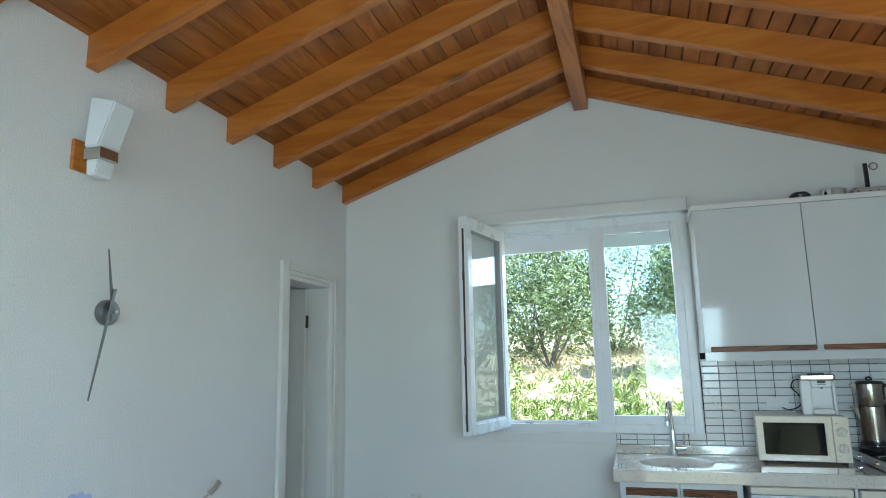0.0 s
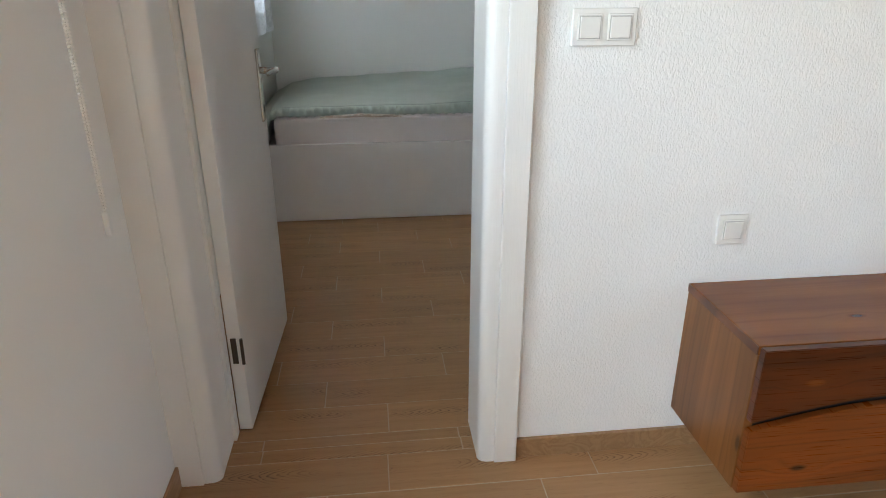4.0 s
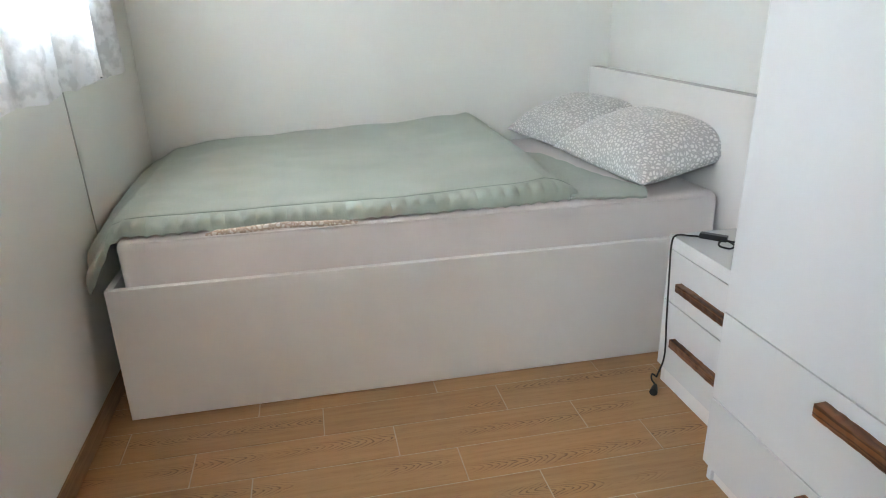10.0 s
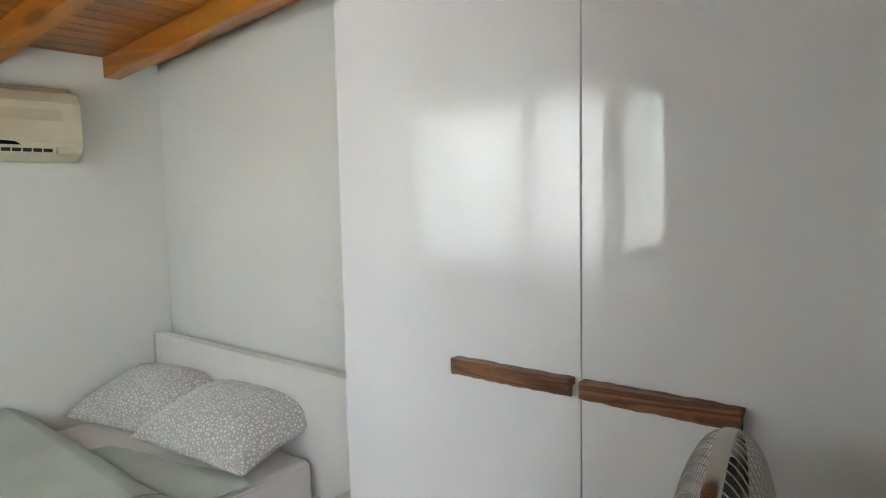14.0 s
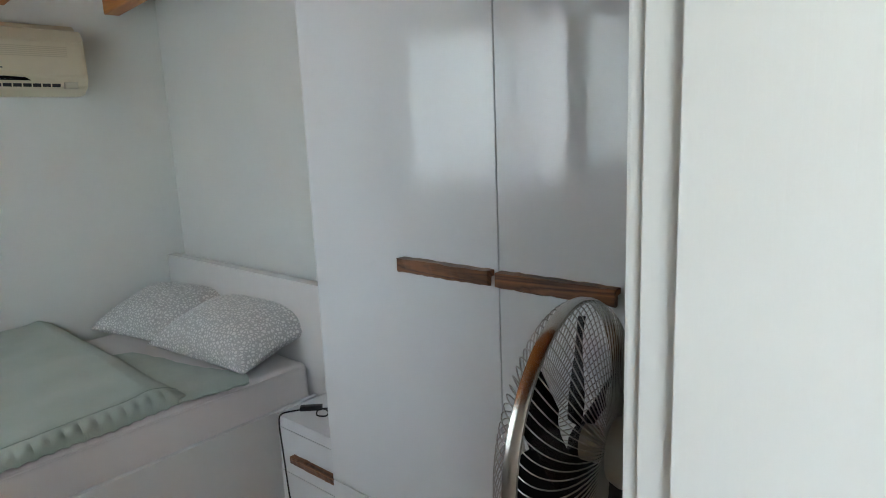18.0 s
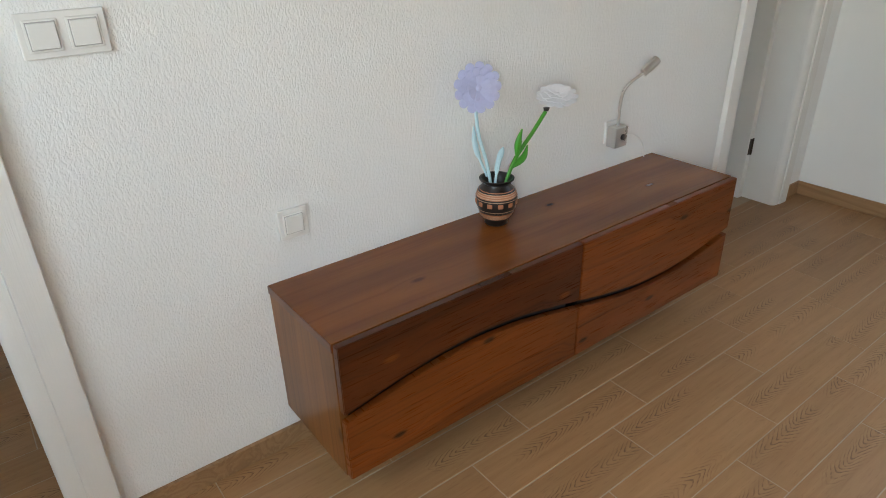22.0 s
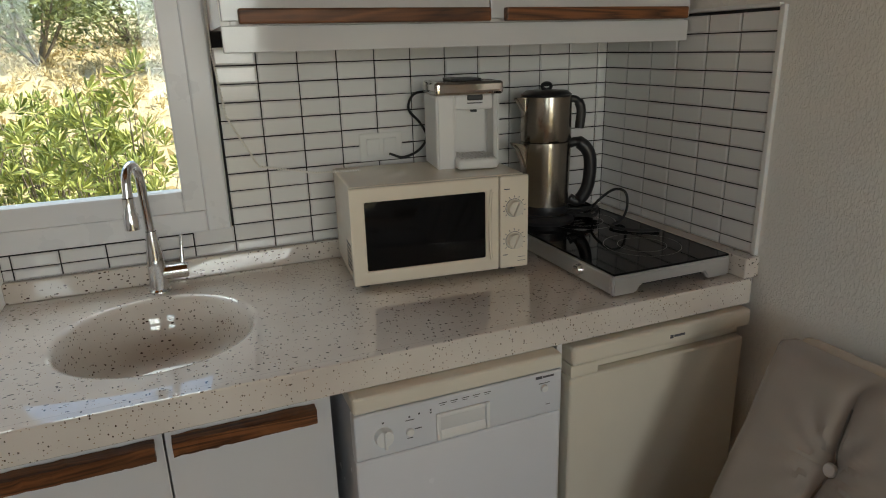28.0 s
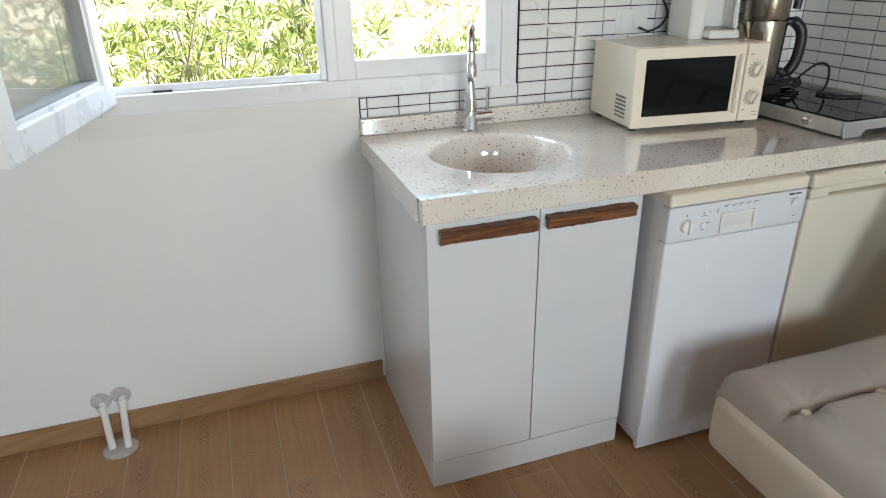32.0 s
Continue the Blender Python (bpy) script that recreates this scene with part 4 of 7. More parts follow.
f1 = thing("artificial_flower", (XA + 0.09, 2.10, 0.62), "lilac artificial flower on a pale blue stem", "flower", "artificial flowers in the vase")
part("stem", tube(curve_points([(0, 0.005, 0.01), (0, -0.02, 0.12), (-0.005, -0.05, 0.22), (-0.002, -0.066, 0.33)], 5), 0.005, 8), PALEBLUE, f1, "", True)
part("leaf", tube(curve_points([(0.01, 0.0, 0.03), (0.02, 0.005, 0.12), (0.025, 0.02, 0.17)], 5), [0.004] * 4 + [0.008] * 3 + [0.009] * 2 + [0.007, 0.002], 8), PALEBLUE, f1, "", True)
part("leaf", tube(curve_points([(-0.005, -0.015, 0.08), (-0.015, -0.05, 0.17), (-0.012, -0.062, 0.24)], 5), [0.004] * 4 + [0.008] * 4 + [0.006, 0.004, 0.002], 8), PALEBLUE, f1, "", True)
blossom((0.012, -0.07, 0.355), 0.070, 13, LILAC, (1, -0.35, 0.15), f1)
f2 = thing("artificial_flower", (XA + 0.10, 2.13, 0.62), "white artificial daisy on a bright green stem", "flower", "artificial flowers in the vase")
part("stem", tube(curve_points([(0, 0.0, 0.01), (0, 0.05, 0.11), (0, 0.12, 0.18), (0.0, 0.175, 0.238)], 5), 0.006, 8), GREEN, f2, "", True)
part("leaf", tube(curve_points([(0, 0.06, 0.12), (0.004, 0.062, 0.17), (0.004, 0.075, 0.205)], 4), [0.004, 0.007, 0.01, 0.011, 0.01, 0.008, 0.006, 0.004, 0.002], 8), GREEN, f2, "", True)
part("leaf", tube(curve_points([(0, 0.04, 0.09), (0.004, 0.085, 0.115), (0.004, 0.1, 0.15)], 4), [0.004, 0.007, 0.01, 0.011, 0.01, 0.008, 0.006, 0.004, 0.002], 8), GREEN, f2, "", True)
part("calyx", lathe([(0, 0), (0.008, 0.002), (0.010, 0.012), (0.0, 0.014)], 12, (0.0, 0.178, 0.238)), BLACK, f2, "", True)
blossom((0.0, 0.222, 0.272), 0.065, 13, WHITEPETAL, (0.25, -0.25, 1), f2)

LAMPM = plain("pale_satin_metal", (0.62, 0.60, 0.57), 0.28, 0.05, metal=0.7)
plug = thing("plug_in_lamp", (XA, 2.755, 0.665), "nickel plug-in reading lamp with a bent neck", "lamp")
part("socket_plate", box(0.0, 0.01, -0.04, 0.04, -0.02, 0.06, 0.003), PLASTIC, plug, "white wall socket")
part("body", box(0.010, 0.052, -0.033, 0.033, -0.03, 0.045, 0.004), LAMPM, plug)
part("switch", moved(lathe([(0, 0), (0.011, 0), (0.011, 0.004), (0, 0.005)], 20), pose(0.052, 0.004, 0.008, 0, 90, 0)), BLACK, plug, "round black push switch")
part("neck", tube(curve_points([(0.03, 0, 0.045), (0.032, 0.0, 0.14), (0.045, 0.012, 0.19), (0.075, 0.06, 0.235)], 6), 0.0055, 10), LAMPM, plug, "", True)
head = part("lamp_head", moved(lathe([(0, -0.004), (0.014, 0), (0.017, 0.03), (0.015, 0.068), (0.0, 0.07)], 20), pose(0.072, 0.055, 0.232, -55, 15, 0)), LAMPM, plug, "", True)
solid("thin_cable", tube(curve_points([(XA + 0.004, 2.83, 0.66), (XA + 0.01, 2.89, 0.645), (XA + 0.012, 2.94, 0.60), (XA + 0.014, 2.955, 0.545)], 6), 0.0025, 6), PLASTIC, "thin white cable from the socket to the sideboard", "cable", smooth=True)


# Grey of the rings that stand for the shadow gap round each rocker.
GAP = plain("shadow_gap_grey", (0.45, 0.44, 0.42), 0.8)


def rocker(at, n, turn, label):
    """A plate with n rocker switches; local y runs along the wall, x out of it."""
    s = thing("light_switch", at, label, "switch", "", turn)
    w = 0.081 + (n - 1) * 0.072
    part("plate", box(0, 0.009, 0, w, 0, 0.083, 0.003, 3), SWITCH, s)
    for k in range(n):
        c = 0.0405 + k * 0.072
        part("surround", box(0.0085, 0.0115, c - 0.0295, c + 0.0295, 0.012, 0.071, 0.002), SWITCH, s)
        part("rocker_gap", moved(ring_bars(-0.0252, 0.0252, 0.0163, 0.0667, 0.0, 0.0009, 0.0020, 0), pose(0.0115, c, 0, 0, 0, 90) @ Matrix.Diagonal((1, -1, 1, 1))), GAP, s, "thin grey ring for the shadow gap round the rocker")
        part("rocker", moved(box(0, 0.005, -0.0235, 0.0235, -0.0235, 0.0235, 0.0015), pose(0.0105, c, 0.0415, 0, 2.5, 0)), SWITCH, s)
    return s


rocker((XA, 1.016, 1.169), 2, 0, "white double light switch beside the bedroom door")
rocker((XA, 1.452, 0.655), 1, 0, "white single switch above the sideboard")
rocker((-1.159, YB, 0.532), 1, -90, "white wall socket cover on the kitchen wall")

CLOCK = plain("dark_brushed_steel", (0.24, 0.24, 0.25), 0.35, 0.08, 60.0, 0.05, metal=0.9)
clk = thing("wall_clock", (XA, 2.185, 1.685), "steel wall clock with long hands and a round hub", "clock")
part("hub", moved(lathe([(0, 0), (0.045, 0), (0.05, 0.008), (0.05, 0.03), (0.045, 0.038), (0, 0.042)], 40), pose(0, 0, 0, 0, 90, 0)), CLOCK, clk, "", True)
part("minute_hand", prism([(-0.012, 0.09), (0.004, 0.092), (-0.095, -0.335), (-0.10, -0.33)], "x", 0.052, 0.055), CLOCK, clk)
part("hour_hand", prism([(-0.008, -0.03), (0.012, -0.03), (-0.044, 0.245), (-0.048, 0.245)], "x", 0.047, 0.050), CLOCK, clk)
part("pin", moved(lathe([(0, 0), (0.009, 0), (0.009, 0.024), (0, 0.026)], 16), pose(0.04, 0, 0, 0, 90, 0)), CHROME, clk, "", True)

SCONCE_GLASS = plain("frosted_white_glass", (0.80, 0.82, 0.84), 0.35, 0.03)
sc = thing("wall_sconce", (XA, 2.03, 2.27), "white glass wall lamp with a nickel band on a wooden plate", "lamp")
part("wood_plate", box(0, 0.018, -0.06, 0.06, -0.06, 0.06, 0.003), PINE, sc, "pine mounting plate")
part("arm", box(0.018, 0.05, -0.018, 0.018, -0.018, 0.018, 0.002), NICKEL, sc)
part("band", box(0.045, 0.125, -0.045, 0.045, -0.022, 0.022, 0.003), NICKEL, sc)
part("shade", joined(prism([(0.05, 0.023), (0.12, 0.023), (0.185, 0.19), (0.065, 0.225)], "y", -0.052, 0.052, 0.006), prism([(0.055, -0.023), (0.115, -0.023), (0.105, -0.085), (0.06, -0.085)], "y", -0.04, 0.04, 0.004)), SCONCE_GLASS, sc, "flared white glass shade")

GROUTGREY = plain("grey_filler", (0.62, 0.60, 0.57), 0.9, 0.25, 60, 0.6)
pipes = thing("pipe_stubs", (-0.685, YB - 0.085, 0), "two short white pipes from the floor into the wall", "pipe")
for foot, head_ in (((0.013, -0.006, 0), (-0.006, 0.083, 0.122)), ((0.059, -0.012, 0), (0.054, 0.083, 0.132))):
    part("pipe", tube([foot, tuple(0.9 * b + 0.1 * a for a, b in zip(foot, head_)), head_], 0.0108, 14), SWITCH, pipes, "", True)
    part("collar", moved(lathe([(0.0112, 0), (0.0145, 0.002), (0.0145, 0.014), (0.0112, 0.016)], 16), pose(head_[0], head_[1] - 0.014, head_[2] - 0.024, -28, 0, 0)), SWITCH, pipes, "", True)
    part("plaster_patch", moved(lathe([(0, 0.0022), (0.022, 0.002), (0.030, 0.0008), (0.031, 0)], 14), pose(head_[0], 0.0848, head_[2] + 0.004, 90, 0, 0)), GROUTGREY, pipes, "rough grey filler round the pipe", True)
part("cement_ring", lathe([(0.052, 0), (0.044, 0.004), (0.02, 0.006), (0, 0.005)], 16, (0.036, -0.008, 0)), GROUTGREY, pipes, "grey cement patch", True)

# coffee table with waney long sides on crossed legs
tb = thing("coffee_table", (-0.006, 2.272, 0), "dark oiled live-edge coffee table on black slanted steel legs", "table")


def waney(y, s):
    return 0.004 * math.sin(9 * y + s) + 0.0025 * math.sin(23 * y + 2 * s) + 0.0012 * math.sin(61 * y + s)


ys = [0.845 * i / 24 for i in range(25)]
outline = [(waney(y, 0.5) + (0.012 if y < 0.02 else 0), y) for y in ys] + [(0.53 + waney(y, 2.0) + 0.010 * (y / 0.845), y) for y in ys[::-1]]
part("tabletop", prism(outline, "z", 0.372, 0.418, 0.006), WALNUT, tb)
LEGS = plain("black_steel", (0.02, 0.02, 0.022), 0.4, 0.1, metal=0.3)
for y, flip in ((0.155, False), (0.68, True)):
    for a, b in (((0.44, 0.0), (0.085, 0.371)), ((0.415, 0.0), (0.352, 0.371))):
        if flip:
            a, b = (0.53 - a[0], a[1]), (0.53 - b[0], b[1])
        oy = 0.0 if abs(a[0] - b[0]) > 0.2 else 0.0125
        leg = part("leg", prism([(a[0] - 0.021, 0.001), (a[0] + 0.021, 0.001), (b[0] + 0.021, 0.371), (b[0] - 0.021, 0.371)], "y", y + oy, y + oy + 0.011), LEGS, tb)
        studs = [box(a[0] + (b[0] - a[0]) * k / 11 - 0.0018, a[0] + (b[0] - a[0]) * k / 11 + 0.0018, y + oy - 0.001, y + oy, 0.371 * k / 11 - 0.0018, 0.371 * k / 11 + 0.0018) for k in range(1, 11)]
        tagged(part("rivets", joined(*studs), STEEL, leg, "row of small bright rivets"), kind="stuff")
part("stretcher", box(0.245, 0.285, 0.18, 0.68, 0.335, 0.355, 0.002), LEGS, tb)

LACE = plain("silver_cord", (0.66, 0.65, 0.64), 0.35, 0.15, 90, 0.2, metal=0.15)
LACE_DARK = plain("tarnished_cord", (0.30, 0.28, 0.27), 0.4, 0.2, 90, 0.2, metal=0.3)
rnd = random.Random(7)
cords, cords_dark = [], []
MESHES = (0.0, 1.05, 2.09)               # three crossing directions of the wire
for k in range(330):
    a0, off = MESHES[k % 3] + rnd.gauss(0, 0.16), rnd.uniform(-0.180, 0.180)
    half = math.sqrt(max(0.0, 0.190 ** 2 - off * off)) * rnd.uniform(0.92, 1.03)
    c, w = rnd.uniform(-0.8, 0.8) * half, rnd.uniform(0.04, 0.10)
    p0, p1 = max(-half, c - w), min(half, c + w)
    pts = []
    for i in range(7):
        u = p0 + (p1 - p0) * i / 6
        v = off + rnd.uniform(-0.0035, 0.0035)
        pts.append((u * math.cos(a0) - v * math.sin(a0), u * math.sin(a0) + v * math.cos(a0), 0.004 + 0.002 * math.sin(i * 2.1 + k)))
    (cords_dark if k % 4 == 0 else cords).append(tube(pts, 0.00095, 5))
cords.append(tube([(0.180 * math.cos(a * 0.1047) + rnd.uniform(-0.003, 0.003), 0.178 * math.sin(a * 0.1047) + rnd.uniform(-0.003, 0.003), 0.004) for a in range(60)], 0.0012, 5, True))
doily = thing("openwork_table_mat", (0.265, 2.75, 0.418), "round silver-grey openwork mat of twisted cord on the coffee table", "table mat")
tagged(part("silver_cord", joined(*cords), LACE, doily), kind="stuff")
tagged(part("tarnished_cord", joined(*cords_dark), LACE_DARK, doily, "darker cord"), kind="stuff")
nb = thing("booklet", (0.345, 2.765, 0.4265), "small pale booklet on the table mat", "book", turn=-32)
part("pages", box(-0.042, 0.042, -0.036, 0.036, 0, 0.010, 0.001, 1), plain("paper", (0.72, 0.69, 0.62), 0.8, 0.05), nb)
part("cover", box(-0.044, 0.044, -0.038, 0.038, 0.0105, 0.0125, 0.001, 1), plain("cream_card", (0.80, 0.76, 0.66), 0.6, 0.05), nb)


# sofa
def quilt(u0, u1, v0, v1, ub, vb, thick, puff, nu, nv):
    """A padded slab in (u, v, w): a dip at each button (u in ub, v in vb), soft seams along v, rounded borders."""
    bm = bmesh.new()
    grid, under = [], []

    def pinch(u, v):
        h = 1.0
        for b in vb:
            h -= 0.40 * math.exp(-((v - b) / 0.011) ** 2) + 0.10 * math.exp(-((v - b) / 0.04) ** 2)
        for a in ub:
            h -= 0.10 * math.exp(-((u - a) / 0.03) ** 2)
            for b in vb:
                d = math.hypot(u - a, v - b)
                h -= 0.55 * math.exp(-(d / 0.035) ** 2)
                ang = math.atan2(v - b, u - a)
                h -= (0.17 if a < 0.1 or 0.33 < a < 0.34 else 0.05) * math.exp(-(d / 0.085) ** 2) * math.sin(12 * ang + 3 * a) * min(1.0, d / 0.02)
        return h

    for i in range(nu + 1):
        row, low = [], []
        for j in range(nv + 1):
            u, v = u0 + (u1 - u0) * i / nu, v0 + (v1 - v0) * j / nv
            e = min(u - u0, u1 - u, v - v0, v1 - v) / 0.05
            edge = math.sqrt(max(0.0, 1 - (1 - min(e, 1.0)) ** 2))
            row.append(bm.verts.new((u, v, thick * 0.25 + (thick * 0.75 + puff * pinch(u, v) - puff) * edge + 0.002 * noise.noise((u * 9, v * 9, thick)))))
            low.append(bm.verts.new((u, v, 0)))
        grid.append(row); under.append(low)
    for i in range(nu):
        for j in range(nv):
            bm.faces.new((grid[i][j], grid[i + 1][j], grid[i + 1][j + 1], grid[i][j + 1]))
            bm.faces.new((under[i][j], under[i][j + 1], under[i + 1][j + 1], under[i + 1][j]))
    for i in range(nu):
        bm.faces.new((grid[i][0], under[i][0], under[i + 1][0], grid[i + 1][0]))
        bm.faces.new((grid[i][nv], grid[i + 1][nv], under[i + 1][nv], under[i][nv]))
    for j in range(nv):
        bm.faces.new((grid[0][j], grid[0][j + 1], under[0][j + 1], under[0][j]))
        bm.faces.new((grid[nu][j], under[nu][j], under[nu][j + 1], grid[nu][j + 1]))
    return bm


sofa = thing("sofa_bed", (0.90, 1.63, 0), "grey-beige tufted sofa bed with pale buttons along the wall", "sofa")
UB = (0.09, 0.322, 0.552)
BB = (0.14, 0.335)
BACK = pose(0.648, 0, 0.382, 0, -67, 0)
SEAT = pose(0, 0, 0.342)
button = lathe([(0, 0), (0.012, 0.0), (0.0135, 0.004), (0.010, 0.009), (0, 0.011)], 14)
b_me = mesh("button", button, plain("pale_button", (0.70, 0.66, 0.60), 0.4, 0.05), True)
SEAM = fabric("dark_seam", (0.23, 0.20, 0.172), 700, 0.1)
for v0, v1, rows_v in ((1.027, 1.915, (1.172, 1.407, 1.717)), (0.135, 1.021, (0.333, 0.643, 0.876))):
    part("seat_base", box(-0.006, 0.60, v0, v1, 0.195, 0.372, 0.045, 5), SOFA_SIDE, sofa, "cream leatherette base of the seat", True)
    seat = part("seat_cushion", moved(quilt(0.008, 0.62, v0 + 0.005, v1 - 0.005, UB, rows_v, 0.105, 0.037, 60, 96), SEAT), SOFA_CLOTH, sofa, "", True)
    back = part("backrest", moved(quilt(0.0, 0.515, v0 + 0.002, v1 - 0.002, BB, rows_v, 0.12, 0.037, 54, 96), BACK), SOFA_CLOTH, sofa, "", True)
    part("back_base", moved(box(0.01, 0.528, v0 + 0.006, v1 - 0.006, -0.04, 0.028, 0.02, 3), BACK), SOFA_SIDE, sofa, "cream leatherette shell of the backrest", True)
    for holder, m0, ub, t, u_end in ((seat, SEAT, UB, 0.105, 0.60), (back, BACK, BB, 0.12, 0.45)):
        for v in rows_v:
            seam_pts = []
            for k in range(40):
                u = 0.07 + (u_end - 0.07) * k / 39
                dip = sum(math.exp(-((u - a) / 0.035) ** 2) for a in ub)
                e = min(1.0, u / 0.05)
                seam_pts.append((u, v + 0.002 * math.sin(31 * u), t * 0.25 + (t * 0.75 - 0.037 * (0.50 + 0.45 * dip)) * math.sqrt(max(0.0, 1 - (1 - e) ** 2)) + 0.001))
            part("seam", moved(tube(seam_pts, 0.0020, 6), m0), SEAM, holder, "dark stitched seam", True)
            for u in ub:
                o = new("button", b_me)
                o.parent = holder
                o.matrix_local = m0 @ pose(u, v, t - 0.0352)
for x, y in ((0.05, 1.62), (0.05, 1.12), (0.05, 0.93), (0.05, 0.30), (0.55, 0.30), (0.55, 1.62)):
    part("leg", joined(tube([(x, y, 0.012), (x, y, 0.21)], 0.016, 16), lathe([(0, 0), (0.03, 0), (0.03, 0.008), (0.018, 0.014)], 20, (x, y, 0))), CHROME, sofa, "chrome leg", True)


def chain(name, pts, label):
    """A beaded blind chain."""
    out = []
    for a, b in zip(pts, pts[1:]):
        a, b = Vector(a), Vector(b)
        n = max(1, int((b - a).length / 0.0062))
        for i in range(n):
            p = a + (b - a) * i / n
            s = bmesh.new()
            bmesh.ops.create_icosphere(s, subdivisions=1, radius=0.0034)
            out.append(moved(s, Matrix.Translation(p)))
    out.append(tube(pts, 0.0008, 4))
    return solid(name, joined(*out), plain("pale_beads", (0.84, 0.82, 0.76), 0.4, 0.05), label, "blind chain", smooth=True)


chain("blind_chain", [(-1.372, YS + 0.06, 2.2), (-1.372, YS + 0.06, 0.92), (-1.366, YS + 0.06, 0.86), (-1.360, YS + 0.06, 0.92), (-1.360, YS + 0.06, 2.2)], "beaded roller blind chain hanging on the entrance wall")
solid("chain_weight", box(-1.373, -1.359, YS + 0.054, YS + 0.066, 0.845, 0.895, 0.003), PLASTIC, "clear plastic weight on the blind chain", "blind chain")
blind = thing("roller_blind", (FW[0] - 0.03, YS, 2.22), "rolled white blind above the front window", "blind")
part("cassette", box(-0.15, FW[1] - FW[0] + 0.06, 0.001, 0.06, 0, 0.08, 0.01, 3), PLASTIC, blind)
kb = thing("roller_blind", (-0.635, YB, 2.39), "white roller blind cassette above the kitchen window", "blind")
part("cassette", box(0, 1.362, -0.075, -0.001, 0, 0.082, 0.008, 3), PLASTIC, kb)
part("end_cap", box(1.362, 1.374, -0.078, -0.001, -0.004, 0.086, 0.003), PLASTIC, kb)
part("end_cap", box(-0.012, 0, -0.078, -0.001, -0.004, 0.086, 0.003), PLASTIC, kb)
chain("blind_chain", [(0.726, 4.385, 2.37), (0.726, 4.385, 1.45), (0.74, 4.36, 1.30), (0.80, 4.33, 1.18), (0.93, 4.30, 1.157), (1.04, 4.28, 1.157)], "beaded blind chain drawn across the microwave")


# ---- kitchen ----
CT = 0.90
cab = thing("sink_cabinet", (0.229, 3.825, 0), "white gloss sink cabinet with two doors and wooden grips", "cabinet")
for x in (0.0, 0.582):
    part("side_panel", box(x, x + 0.018, 0.02, 0.565, 0.0, 0.838, 0.001), LACQUER, cab)
part("plinth", box(0.0, 0.600, 0.003, 0.0195, 0.0, 0.086, 0.001), LACQUER, cab)
part("shelf", box(0.018, 0.582, 0.035, 0.56, 0.09, 0.108), BOARD, cab)
for k, x in enumerate((0.0, 0.3015)):
    d = part("cabinet_door", box(x, x + 0.2985, 0.0, 0.0185, 0.091, 0.838, 0.0015), LACQUER, cab)
    h = part("handle", moved(grip(0.0, 0.255, -0.024, 0.0, -0.016, 0.018, 3 + k), pose(x + (0.03 if k == 0 else 0.012), -0.0005, 0.785, 8, 0, 0)), HANDLE, d, "rough brown wooden grip")

top = thing("worktop", (0.0, 0.0, 0.0), "cream speckled worktop with a moulded round sink", "worktop")
X0, X1, Y0, Y1, SX, SY, SR = 0.203, 1.846, 3.775, YB - 0.002, 0.530, 4.085, 0.197
bm = bmesh.new()
N = 64
ang = [2 * math.pi * i / N for i in range(N)]


def to_rect(a):
    c, s = math.cos(a), math.sin(a)
    k = min((X1 - SX) / c if c > 1e-6 else (X0 - SX) / c if c < -1e-6 else 9, (Y1 - SY) / s if s > 1e-6 else (Y0 - SY) / s if s < -1e-6 else 9)
    return SX + k * c, SY + k * s


corner = sorted((math.atan2(y - SY, x - SX) % (2 * math.pi)) for x in (X0, X1) for y in (Y0, Y1))
ang = sorted(ang + corner)
rings = []
for r, z in ((None, CT), (SR + 0.012, CT), (SR + 0.004, CT - 0.002), (SR - 0.006, CT - 0.012), (SR - 0.012, CT - 0.06), (SR - 0.035, CT - 0.12), (SR - 0.085, CT - 0.15), (0.03, CT - 0.155)):
    rings.append([bm.verts.new((*(to_rect(a) if r is None else (SX + r * math.cos(a), SY + r * math.sin(a))), z)) for a in ang])
for a, b in zip(rings, rings[1:]):
    for i in range(len(ang)):
        j = (i + 1) % len(ang)
        bm.faces.new((a[i], a[j], b[j], b[i]))
part("basin_top", bm, COUNTER, top, "", True)
part("front_edge", joined(box(X0, X1, Y0 - 0.004, Y0 + 0.02, CT - 0.062, CT + 0.0005, 0.004, 3), box(X0 - 0.003, X0 + 0.02, Y0 + 0.021, Y1, CT - 0.062, CT + 0.0003, 0.003)), COUNTER, top)
part("underside", joined(box(X0 + 0.021, SX - 0.21, Y0 + 0.021, Y1, CT - 0.06, CT - 0.004), box(SX + 0.21, X1, Y0 + 0.021, Y1, CT - 0.06, CT - 0.004)), COUNTER, top)
part("upstand", joined(box(X0, X1 - 0.024, YB - 0.026, YB - 0.003, CT + 0.0005, 0.951, 0.005, 3), box(1.822, XR - 0.002, 3.775, YB - 0.003, CT + 0.0005, 0.951, 0.005, 3)), COUNTER, top)
part("drain", lathe([(0.042, CT - 0.1515), (0.04, CT - 0.149), (0.025, CT - 0.151), (0, CT - 0.154)], 24, (SX, SY, 0)), STEEL, top, "steel sink drain", True)

